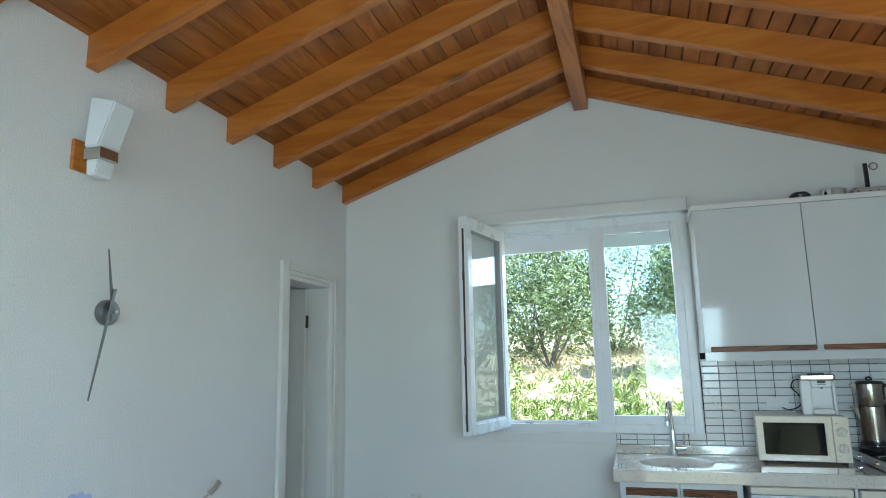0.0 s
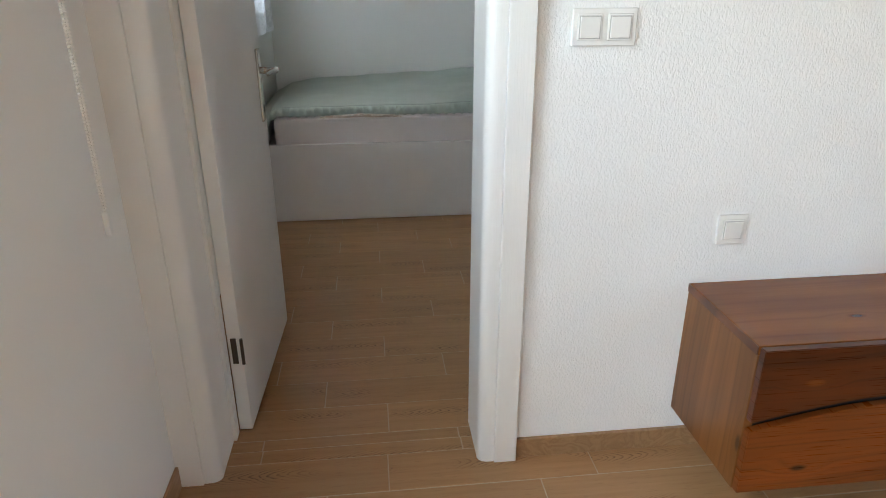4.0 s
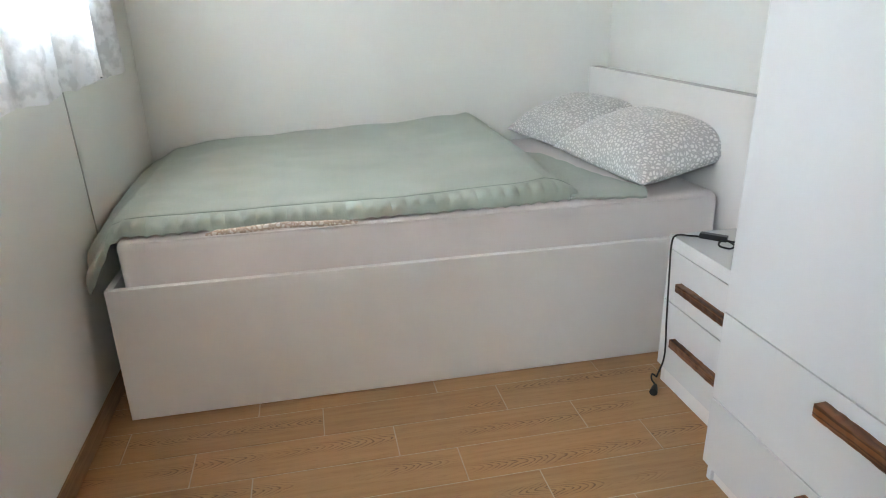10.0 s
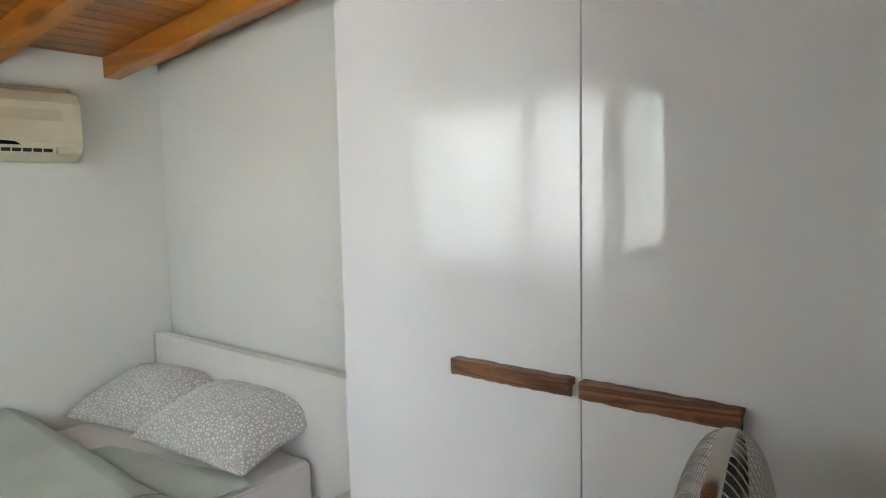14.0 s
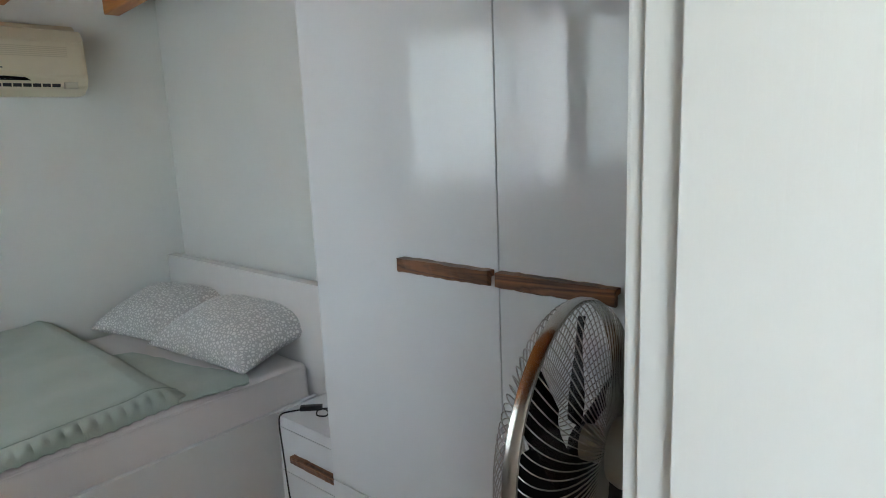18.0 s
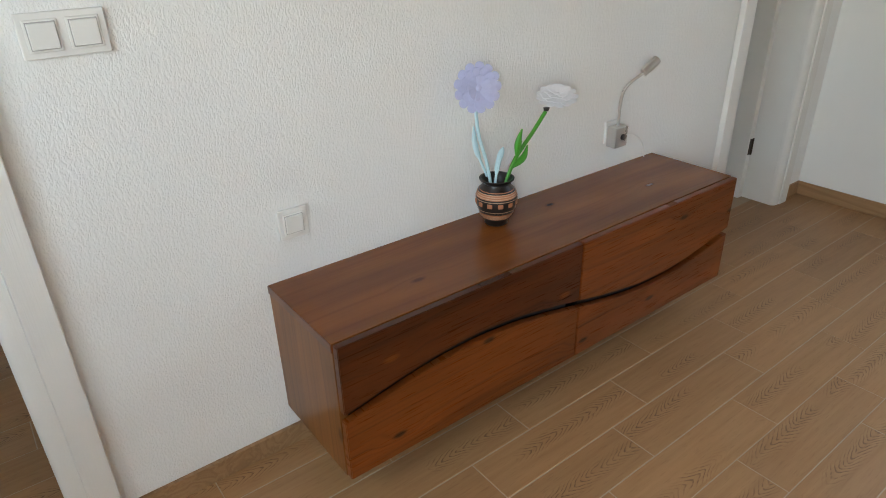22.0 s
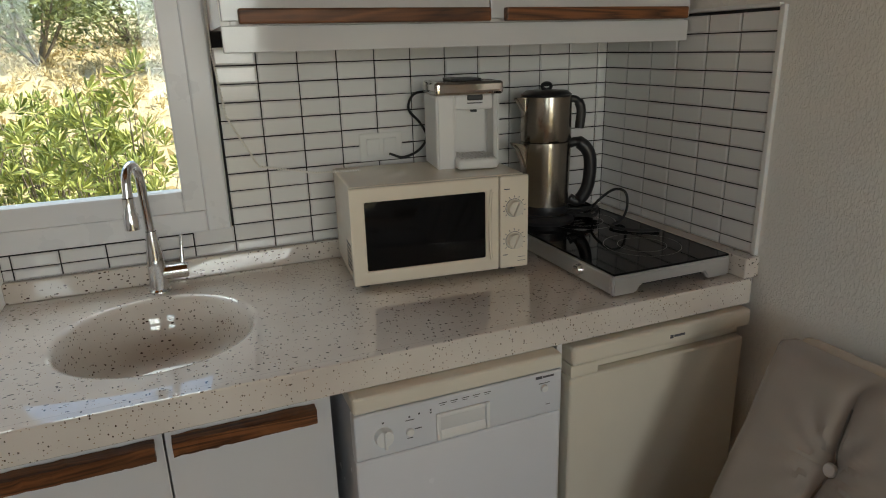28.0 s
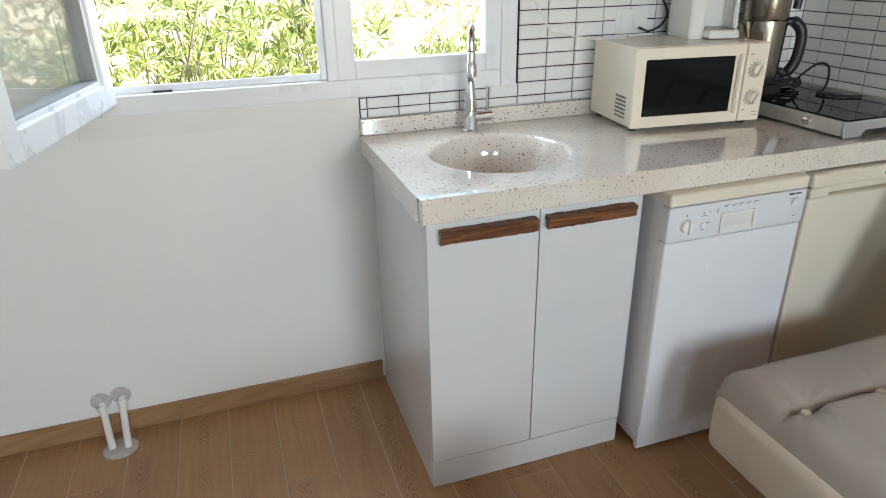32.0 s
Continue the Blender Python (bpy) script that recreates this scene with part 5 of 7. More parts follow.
tap = thing("kitchen_tap", (0.537, 4.335, CT), "chrome swan-neck kitchen tap with side lever", "tap")
part("body", lathe([(0.026, 0), (0.026, 0.004), (0.022, 0.008), (0.0215, 0.075), (0.016, 0.12), (0.012, 0.15)], 24), CHROME, tap, "", True)
part("spout", tube(curve_points([(0, 0, 0.14), (-0.004, -0.005, 0.26), (-0.006, -0.015, 0.295), (-0.015, -0.045, 0.315), (-0.026, -0.075, 0.298), (-0.030, -0.085, 0.25)], 7), 0.0105, 14), CHROME, tap, "", True)
part("nozzle", lathe([(0.012, 0.25), (0.0125, 0.22), (0.016, 0.212), (0.0165, 0.18), (0.0, 0.178)], 18, (-0.030, -0.086, 0)), CHROME, tap, "", True)
lv = part("mixer", moved(lathe([(0.0, 0), (0.0185, 0.0), (0.0185, 0.055), (0.014, 0.058), (0, 0.058)], 20), pose(0.012, 0, 0.045, 0, 90, 0)), CHROME, tap, "", True)
part("lever", tube([(0.058, 0.004, 0.06), (0.064, 0.02, 0.13)], [0.005, 0.0035], 10), CHROME, lv, "", True)

# dishwasher
dw = thing("dishwasher", (0.853, 3.745, 0), "slim white dishwasher under the worktop", "dishwasher")
part("body", box(0.004, 0.444, 0.03, 0.60, 0.03, 0.815, 0.003), ENAMEL, dw)
part("door", box(0.0, 0.448, 0.0, 0.028, 0.105, 0.700, 0.006, 3), ENAMEL, dw)
panel = part("control_panel", box(0.0, 0.448, -0.003, 0.028, 0.703, 0.800, 0.005, 3), plain("pale_blue_grey_panel", (0.70, 0.72, 0.75), 0.3, 0.02), dw, "pale blue-grey control panel")
part("top_edge", box(0.0, 0.448, -0.004, 0.59, 0.802, 0.837, 0.008, 3), FRIDGE, dw, "yellowed top edge")
part("kick_plate", box(0.004, 0.444, 0.012, 0.030, 0.012, 0.100, 0.003), ENAMEL, dw)
knob = part("dial", moved(lathe([(0, 0), (0.019, 0), (0.017, 0.013), (0, 0.015)], 24), pose(0.055, -0.003, 0.747, 90, 0, 0)), PLASTIC, panel, "", True)
part("pointer", box(0.052, 0.058, -0.024, -0.016, 0.728, 0.766, 0.002), PLASTIC, panel)
part("grip_recess", joined(ring_bars(0.162, 0.278, 0.709, 0.768, -0.0095, -0.0025, 0.009, 0.003)), PLASTIC, panel)
part("grip_lip", prism([(-0.0035, 0.728), (-0.0085, 0.719), (-0.0085, 0.717), (-0.0035, 0.717)], "x", 0.172, 0.268), PLASTIC, panel)
# No real hollow: a flat plate with the recess's shade in its grey.
part("grip_hollow", box(0.172, 0.268, -0.0035, -0.003, 0.729, 0.758), plain("hollow_shade_grey", (0.74, 0.74, 0.72), 0.4), panel, "flat grey plate for the shaded hollow of the grip")
for x, z in ((0.108, 0.742), (0.405, 0.765)):
    part("push_button", moved(lathe([(0, 0), (0.0085, 0), (0.0075, 0.005), (0, 0.006)], 18), pose(x, -0.003, z, 90, 0, 0)), PLASTIC, panel, "", True)
INK = plain("grey_ink", (0.10, 0.10, 0.11), 0.6)
marks = []
for k in range(5):
    marks.append(box(0.17 + k * 0.024, 0.186 + k * 0.024, -0.0036, -0.003, 0.787, 0.7885))
    marks.append(box(0.172 + k * 0.024, 0.182 + k * 0.024, -0.0036, -0.003, 0.783, 0.784))
for x, z in ((0.055, 0.775), (0.108, 0.775), (0.128, 0.777), (0.152, 0.779), (0.152, 0.773)):
    marks.append(box(x - 0.0018, x + 0.0018, -0.0036, -0.003, z - 0.0018, z + 0.0018))
marks += [box(0.10, 0.118, -0.0036, -0.003, 0.767, 0.7685), box(0.118, 0.132, -0.0036, -0.003, 0.745, 0.747), box(0.102, 0.114, -0.0036, -0.003, 0.728, 0.7295), box(0.392, 0.418, -0.0036, -0.003, 0.776, 0.7775), box(0.41, 0.42, -0.0036, -0.003, 0.725, 0.7265)]
for mk in marks:
    part("printed_mark", mk, INK, panel)
part("maker_mark", joined(box(0.385, 0.4, -0.0038, -0.003, 0.788, 0.794, 0.0), box(0.402, 0.428, -0.0038, -0.003, 0.789, 0.793)), INK, panel, "dark maker's mark")

post = solid("end_panel", box(1.3175, 1.331, 3.79, 4.39, 0, 0.836, 0.001), BOARD, "thin white panel between dishwasher and fridge", "panel")

fr = thing("small_fridge", (1.338, 3.765, 0), "small yellowed under-counter fridge", "fridge")
part("body", box(0.0, 0.495, 0.05, 0.60, 0.03, 0.81, 0.005), FRIDGE, fr)
door = part("door", box(0.0, 0.495, 0.0, 0.045, 0.05, 0.755, 0.008, 3), FRIDGE, fr)
part("grip_edge", joined(box(0.0, 0.07, -0.002, 0.045, 0.757, 0.785, 0.004), box(0.072, 0.495, 0.022, 0.045, 0.757, 0.785, 0.002)), FRIDGE, door, "recessed grip along the door top")
part("top_lid", joined(box(-0.004, 0.499, -0.012, 0.58, 0.788, 0.832, 0.012, 4)), FRIDGE, fr, "rounded top lid")
part("maker_mark", joined(box(0.255, 0.263, -0.0135, -0.012, 0.804, 0.812), box(0.266, 0.296, -0.0135, -0.012, 0.806, 0.811)), INK, fr, "dark maker's mark")
for x in (0.03, 0.465):
    part("foot", lathe([(0, 0), (0.018, 0), (0.018, 0.03), (0, 0.03)], 12, (x, 0.1, 0)), BLACK, fr, "", True)



def holed_panel(x0, x1, z0, z1, y0, y1, w, bev):
    """One moulded frame round an opening, its edges rounded."""
    bm = bmesh.new()
    rows = []
    for y in (y0, y1):
        outer = [bm.verts.new((x, y, z)) for x, z in ((x0, z0), (x1, z0), (x1, z1), (x0, z1))]
        inner = [bm.verts.new((x, y, z)) for x, z in ((x0 + w, z0 + w), (x1 - w, z0 + w), (x1 - w, z1 - w), (x0 + w, z1 - w))]
        rows.append((outer, inner))
    (fo, fi), (bo, bi) = rows
    for k in range(4):
        j = (k + 1) % 4
        bm.faces.new((fo[k], fo[j], fi[j], fi[k]))
        bm.faces.new((bo[j], bo[k], bi[k], bi[j]))
        bm.faces.new((fo[j], fo[k], bo[k], bo[j]))
        bm.faces.new((fi[k], fi[j], bi[j], bi[k]))
    bmesh.ops.recalc_face_normals(bm, faces=bm.faces)
    sharp = [e for e in bm.edges if len(e.link_faces) == 2 and e.calc_face_angle(0) > 0.5]
    bmesh.ops.bevel(bm, geom=sharp, offset=bev, segments=3, affect="EDGES", profile=0.5)
    return bm


# microwave
mw = thing("microwave", (0.962, 4.105, CT), "cream microwave oven with two dials on the worktop", "microwave", turn=-5.5)
part("body", box(0.004, 0.436, 0.018, 0.285, 0.014, 0.248, 0.006, 3), MW, mw)
door = part("door", holed_panel(0.0, 0.362, 0.014, 0.247, 0.0, 0.018, 0.034, 0.004), MW, mw)
part("door_window", box(0.034, 0.328, 0.004, 0.012, 0.048, 0.213), DARKGLASS, door, "dark door glass")
part("door_grip", prism([(0.338, 0.040), (0.3345, 0.080), (0.3335, 0.130), (0.3345, 0.180), (0.338, 0.222), (0.350, 0.212), (0.354, 0.130), (0.350, 0.050)], "y", -0.011, 0.001, 0.004), MW, door, "raised curved grip")
panel = part("control_panel", box(0.365, 0.440, 0.0, 0.018, 0.014, 0.247, 0.005, 3), MW, mw)
DIAL = plain("cream_dial", (0.76, 0.71, 0.60), 0.35)
for z in (0.168, 0.085):
    d = part("dial", moved(lathe([(0.0, 0), (0.0215, 0), (0.0215, 0.003), (0.0190, 0.004), (0.0180, 0.017), (0.0, 0.018)], 28), pose(0.402, 0.0, z, 90, 0, 0)), DIAL, panel, "", True)
    part("dial_grip", moved(box(-0.003, 0.003, -0.008, 0.0, -0.017, 0.017, 0.002), pose(0.402, -0.017, z, 0, 25, 0)), DIAL, d)
    ticks = [moved(box(-0.0008, 0.0008, -0.0006, 0, 0.0255, 0.0300), pose(0.402, -0.0002, z, 0, a, 0)) for a in range(-130, 131, 26)]
    part("scale_marks", joined(*ticks), INK, d, "printed scale")
    # The dial's edge shadow, drawn as a flat dark ring.
    part("shadow_ring", moved(lathe([(0.0217, 0.0004), (0.0228, 0.0004), (0.0228, 0.0), (0.0217, 0.0)], 28), pose(0.402, 0.0, z, 90, 0, 0)), INK, d, "thin dark ring for the shadow round the dial")
for mk in (box(0.375, 0.39, -0.0006, 0, 0.214, 0.216), box(0.373, 0.385, -0.0006, 0, 0.048, 0.05), box(0.412, 0.432, -0.0006, 0, 0.03, 0.031), box(0.412, 0.432, -0.0006, 0, 0.04, 0.041)):
    part("printed_mark", mk, INK, panel)
part("vent_holes", joined(*(box(0.0034, 0.0042, 0.05 + 0.011 * j, 0.057 + 0.011 * j, 0.035 + 0.012 * i, 0.0415 + 0.012 * i) for i in range(6) for j in range(6))), BLACK, mw, "grid of vent holes")
for x in (0.03, 0.41):
    for y in (0.04, 0.26):
        part("foot", lathe([(0, 0), (0.012, 0), (0.012, 0.014), (0, 0.014)], 12, (x, y, 0)), BLACK, mw)

# capsule coffee machine on the microwave
cf = thing("coffee_machine", (1.225, 4.215, CT + 0.248), "white capsule coffee machine with a dark chrome top", "coffee machine", turn=-9)
part("body", prism([(0.0, 0.014), (0.004, 0.010), (0.048, 0.010), (0.052, 0.014), (0.052, 0.085), (0.154, 0.085), (0.154, 0.024), (0.158, 0.020), (0.166, 0.020), (0.170, 0.024), (0.170, 0.15), (0.0, 0.15)], "z", 0.0, 0.182, 0.003), PLASTIC, cf)
part("brew_housing", box(0.053, 0.153, 0.025, 0.084, 0.145, 0.182, 0.006, 3), PLASTIC, cf)
part("chrome_band", box(-0.004, 0.174, -0.002, 0.153, 0.1825, 0.216, 0.012, 4), material("dark_chrome", (0.52, 0.48, 0.44), 0.06, 1.0), cf, "dark chrome band")
part("lid", box(0.045, 0.125, 0.03, 0.12, 0.2165, 0.222, 0.002), BLACK, cf)
part("brew_head", box(0.085, 0.125, 0.018, 0.06, 0.168, 0.183, 0.004), BLACK, cf)
part("spout", box(0.098, 0.112, 0.03, 0.05, 0.138, 0.1445, 0.002), BLACK, cf)
tray = part("drip_tray", box(0.045, 0.150, -0.03, 0.083, 0.002, 0.028, 0.01, 4), PLASTIC, cf)
part("drip_grate", joined(*(box(0.056 + 0.0115 * k, 0.0625 + 0.0115 * k, -0.02, 0.075, 0.0285, 0.031) for k in range(8))), STEEL, tray, "steel drip grate")
part("name_mark", joined(box(0.085, 0.125, 0.0242, 0.0248, 0.160, 0.163)), INK, cf, "thin grey lettering line")
solid("coffee_machine_cable", tube(curve_points([(1.29, 4.375, 1.318), (1.265, 4.39, 1.332), (1.228, 4.392, 1.325), (1.214, 4.392, 1.288), (1.245, 4.392, 1.250), (1.263, 4.392, 1.212), (1.24, 4.388, 1.178), (1.19, 4.38, 1.162), (1.15, 4.38, 1.175)], 8), 0.0035, 8), RUBBER, "black cable looping behind the coffee machine", "cable", smooth=True)
so = thing("wall_socket", (1.075, YB - 0.012, 1.155), "white socket on the tiled wall behind the microwave", "socket")
part("plate", box(0, 0.12, 0.0, 0.008, 0, 0.075, 0.003), PLASTIC, so)
part("surround", box(0.018, 0.055, -0.003, 0.0005, 0.014, 0.06, 0.002), PLASTIC, so)
part("surround", box(0.065, 0.102, -0.003, 0.0005, 0.014, 0.06, 0.002), PLASTIC, so)

# glass hob in a steel tray
hob = thing("portable_hob", (1.474, 3.812, CT + 0.0005), "portable black glass hob in a brushed steel tray", "hob")
HX, HY = 0.338, 0.57
HOBSTEEL = plain("smooth_silver_enamel", (0.68, 0.685, 0.69), 0.30, 0.02, 6.0, 0.0, metal=0.75)
part("front_plate", prism([(0.0, 0.003), (0.065, 0.003), (0.078, 0.022), (HX - 0.078, 0.022), (HX - 0.065, 0.003), (HX, 0.003), (HX, 0.050), (0.0, 0.050)], "y", 0.0, 0.014, 0.004), HOBSTEEL, hob)
for x in (0.0, HX - 0.012):
    part("side_plate", box(x, x + 0.012, 0.0145, HY, 0.006, 0.050, 0.004, 3), HOBSTEEL, hob)
part("underside", box(0.0125, HX - 0.0125, 0.0145, HY - 0.002, 0.014, 0.046), BLACK, hob)
for x in (0.03, HX - 0.03):
    for y in (0.03, HY - 0.03):
        part("foot", lathe([(0, 0), (0.010, 0), (0.010, 0.014), (0, 0.014)], 12, (x, y, 0)), BLACK, hob)
glass_top = part("glass_top", box(0.002, HX - 0.002, 0.003, HY - 0.002, 0.0505, 0.0555, 0.002), DARKGLASS, hob, "black glass top")
RINGM = plain("grey_print", (0.42, 0.41, 0.40), 0.3)
for y in (0.155, 0.42):
    for r in (0.095, 0.06):
        part("cooking_ring", lathe([(r - 0.0008, 0.0559), (r + 0.0008, 0.0559)], 48, (0.200, y, 0)), RINGM, glass_top)
for y in (0.13, 0.40):
    part("knob", moved(lathe([(0, 0), (0.014, 0), (0.012, 0.014), (0, 0.016)], 20), pose(0.0, y, 0.03, 0, -90, 0)), CHROME, hob, "chrome knob", True)
wires = []
for k in range(6):
    a = 0.9 * k
    pts = [(1.685 + 0.015 * math.sin(a) + 0.07 * math.cos(t * 0.55 + a) * (0.6 + 0.06 * k), 4.275 + 0.05 * math.sin(t * 0.55 + a), 0.9605 + 0.005 * k + 0.012 * math.sin(t * 0.6 + 1.7 * a) ** 2) for t in range(14)]
    wires.append(tube(curve_points(pts, 3), 0.0034, 7))
wires.append(tube(curve_points([(1.70, 4.25, 0.965), (1.715, 4.22, 1.01), (1.755, 4.20, 1.045), (1.79, 4.19, 1.035), (1.79, 4.18, 0.99), (1.755, 4.16, 0.964), (1.70, 4.13, 0.961), (1.73, 4.07, 0.961), (1.79, 4.04, 0.961)], 7), 0.0038, 8))
coil = thing("coiled_cable", (0, 0, 0), "tangled black power cable lying on the hob", "cable")
for w in wires:
    part("cable_loop", w, RUBBER, coil, "", True)

# two-tier tea maker
kt = thing("tea_maker", (1.585, 4.295, CT + 0.0545), "brushed steel two-tier electric tea maker with black handles", "kettle")
part("power_base", lathe([(0, 0), (0.078, 0), (0.08, 0.01), (0.07, 0.022), (0, 0.023)], 36), BLACK, kt, "", True)
KSTEEL = plain("warm_brushed_steel", (0.40, 0.36, 0.31), 0.20, 0.05, 40.0, 0.03, metal=1.0)
low = part("kettle", lathe([(0.0, 0.024), (0.060, 0.024), (0.0605, 0.04), (0.063, 0.12), (0.0645, 0.19), (0.0635, 0.205), (0.0, 0.206)], 44), KSTEEL, kt, "", True)
part("base_band", lathe([(0.0610, 0.026), (0.0625, 0.030), (0.0620, 0.042), (0.0612, 0.046)], 44), BLACK, low, "black band with lights", True)
part("spout", prism([(-0.056, 0.125), (-0.084, 0.188), (-0.100, 0.204), (-0.098, 0.208), (-0.062, 0.200), (-0.05, 0.16)], "y", -0.012, 0.012, 0.004), KSTEEL, low)
HA = pose(0, 0, 0, 0, 0, -25)
part("handle", moved(tube(curve_points([(0.055, 0, 0.195), (0.085, 0, 0.20), (0.114, 0, 0.165), (0.112, 0, 0.09), (0.088, 0, 0.050), (0.066, 0, 0.058)], 6), [0.012] * 6 + [0.0165] * 18 + [0.012] * 7, 12), HA), BLACK, low, "black handle", True)
up = part("teapot", lathe([(0.0, 0.207), (0.0625, 0.207), (0.0645, 0.212), (0.0640, 0.30), (0.0625, 0.314), (0.0, 0.315)], 44), KSTEEL, kt, "", True)
part("lid", lathe([(0.0625, 0.3155), (0.0635, 0.319), (0.052, 0.327), (0, 0.330)], 36), BLACK, up, "black lid", True)
part("lid_knob", moved(tube([(0.013 * math.cos(t * 0.5236), 0.0, 0.337 + 0.008 * math.sin(t * 0.5236)) for t in range(12)], 0.0045, 8, True), pose(0, 0, 0)), BLACK, up, "ring-shaped knob", True)
part("spout", prism([(-0.058, 0.265), (-0.084, 0.303), (-0.092, 0.314), (-0.060, 0.312), (-0.052, 0.29)], "y", -0.01, 0.01, 0.003), KSTEEL, up)
part("handle", moved(tube(curve_points([(0.052, 0, 0.305), (0.075, 0, 0.304), (0.088, 0, 0.28), (0.085, 0, 0.235)], 6), [0.009] * 8 + [0.012] * 11, 12), HA), BLACK, up, "black handle", True)

kt.scale = (1.1, 1.1, 1.13)

# upper cabinets
uc = thing("wall_cabinet", (0.731, 4.06, 1.446), "white gloss wall cabinet with two doors and wooden grips", "cabinet")
UW = XR - 0.731 - 0.018
part("carcass", joined(box(0.0, 0.018, 0.02, 0.352, 0.05, 0.865), box(UW - 0.018, UW, 0.02, 0.352, 0.05, 0.865), box(0.0185, UW - 0.0185, 0.02, 0.352, 0.05, 0.068), box(0.0185, UW - 0.0185, 0.02, 0.352, 0.847, 0.865), box(0.0185, UW - 0.0185, 0.345, 0.352, 0.0685, 0.8465)), BOARD, uc)
part("light_pelmet", box(0.0, UW, 0.004, 0.024, 0.0, 0.049, 0.0015), LACQUER, uc, "white strip under the doors")
part("cornice", box(-0.012, UW, -0.012, 0.352, 0.8655, 0.895, 0.002), BOARD, uc, "white top board")
for k, (a, b) in enumerate(((0.002, 0.5625), (0.5665, UW - 0.002))):
    d = part("cabinet_door", box(a, b, 0.0, 0.0185, 0.058, 0.864, 0.0015), LACQUER, uc)
    part("handle", box(a + 0.03, b - 0.004 if k == 0 else b - 0.02, -0.02, -0.0003, 0.052, 0.080, 0.004), HANDLE, d, "rough brown wooden grip")
tr = thing("stored_pans", (1.30, 4.2, 1.446 + 0.8955), "dark pots and a grater stored on top of the wall cabinet", "cookware")
part("pot", lathe([(0, 0), (0.05, 0), (0.055, 0.03), (0.04, 0.045), (0, 0.048)], 20, (0.02, -0.05, 0)), BLACK, tr, "", True)
part("pot", lathe([(0, 0), (0.06, 0), (0.065, 0.05), (0.05, 0.06), (0, 0.062)], 20, (0.2, -0.02, 0)), CHROME, tr, "", True)
part("stick", box(0.36, 0.38, -0.04, -0.02, 0.0, 0.19, 0.003), BLACK, tr)
part("ring", tube([(0.41 + 0.02 * math.cos(t * 0.52), -0.03, 0.17 + 0.02 * math.sin(t * 0.52)) for t in range(12)], 0.004, 6, True), NICKEL, tr)
part("tray", box(0.28, 0.5, -0.09, 0.08, 0.0, 0.04, 0.004), STEEL, tr)

# splashback tiles
PX, PZ, JT = 0.100, 0.0438, 0.0032
wall_n = bpy.data.objects["wall_north"]
solid("splashback_grout", joined(box(0.725, XR - 0.001, YB - 0.005, YB - 0.0005, 0.952, 1.51), box(0.206, 0.7245, YB - 0.005, YB - 0.0005, 0.952, 1.013), box(XR - 0.005, XR - 0.0005, 3.80, YB - 0.0055, 0.952, 1.51)), GROUT_DARK, "dark grout of the tiled splashback", "tiles", "structure")
sp = bpy.data.objects["splashback_grout"]
tile_cache = {}


def tile(axis, a, b, z0, z1):
    key = (axis, round(b - a, 3), round(z1 - z0, 3))
    if key not in tile_cache:
        w, h = b - a, z1 - z0
        bm, rings_ = bmesh.new(), []
        for inset, d in ((0.0, 0.0), (0.0, 0.0028), (0.0040, 0.0052)):
            ins = min(inset, w * 0.3)
            ring = [(ins, ins), (w - ins, ins), (w - ins, h - ins), (ins, h - ins)]
            rings_.append([bm.verts.new((u, -d, v) if axis == "x" else (-d, u, v)) for u, v in ring])
        for r0, r1 in zip(rings_, rings_[1:]):
            for q in range(4):
                bm.faces.new((r0[q], r0[(q + 1) % 4], r1[(q + 1) % 4], r1[q]))
        bm.faces.new(rings_[-1])
        bmesh.ops.recalc_face_normals(bm, faces=bm.faces)
        tile_cache[key] = mesh("tile", bm, TILE)
    o = new("tile", tile_cache[key])
    o.parent = sp
    o.location = (a, YB - 0.005, z0) if axis == "x" else (XR - 0.005, a, z0)
    o.rotation_euler = (random.uniform(-0.006, 0.006), random.uniform(-0.006, 0.006), random.uniform(-0.006, 0.006))


for r in range(13):
    za = max(0.979 + PZ * (r - 1) + JT / 2, 0.953)
    z1 = min(0.979 + PZ * r - JT / 2, 1.509)
    if z1 - za < 0.008:
        continue
    for i in range(-7, 12):
        a, b = 0.829 + PX * i + JT / 2, min(0.829 + PX * (i + 1) - JT / 2, XR - 0.009)
        if a < 0.7265:
            if za > 1.0:
                if b < 0.74:
                    continue
                a = 0.7265
            a = max(a, 0.208)
        top_z = z1 if b > 0.7265 else min(z1, 1.011)
        if b - a > 0.012 and top_z - za > 0.008 and (za < 1.44 or a > 1.8):
            tile("x", a, b, za, top_z)
    for i in range(7):
        b = YB - 0.009 - 0.1012 * i
        a = max(b - 0.1012 + JT, 3.802)
        if b - a > 0.01:
            tile("y", a, b, za, z1)
solid("tile_edge_trim", joined(box(XR - 0.012, XR - 0.0005, 3.786, 3.799, 0.952, 1.515, 0.002), box(XR - 0.012, XR - 0.0005, 3.80, YB - 0.006, 1.511, 1.52, 0.002)), PLASTIC, "white plastic trim along the tiles", "trim", "structure")


# ---- bedroom ----
bed = thing("bed", (-5.07, -0.05, 0), "white box bed with a plain side board and headboard", "bed")
BL, BWD = 2.09, 1.24
part("side_board", box(BWD - 0.022, BWD, 0.0, BL, 0.004, 0.464, 0.0015), BOARD, bed)
part("side_board", box(0.0, 0.022, 0.0, BL, 0.004, 0.464, 0.0015), BOARD, bed)
part("foot_board", box(0.0225, BWD - 0.0225, 0.0, 0.022, 0.004, 0.464, 0.0015), BOARD, bed)
part("base", box(0.023, BWD - 0.023, 0.0225, BL - 0.01, 0.25, 0.40), BOARD, bed)
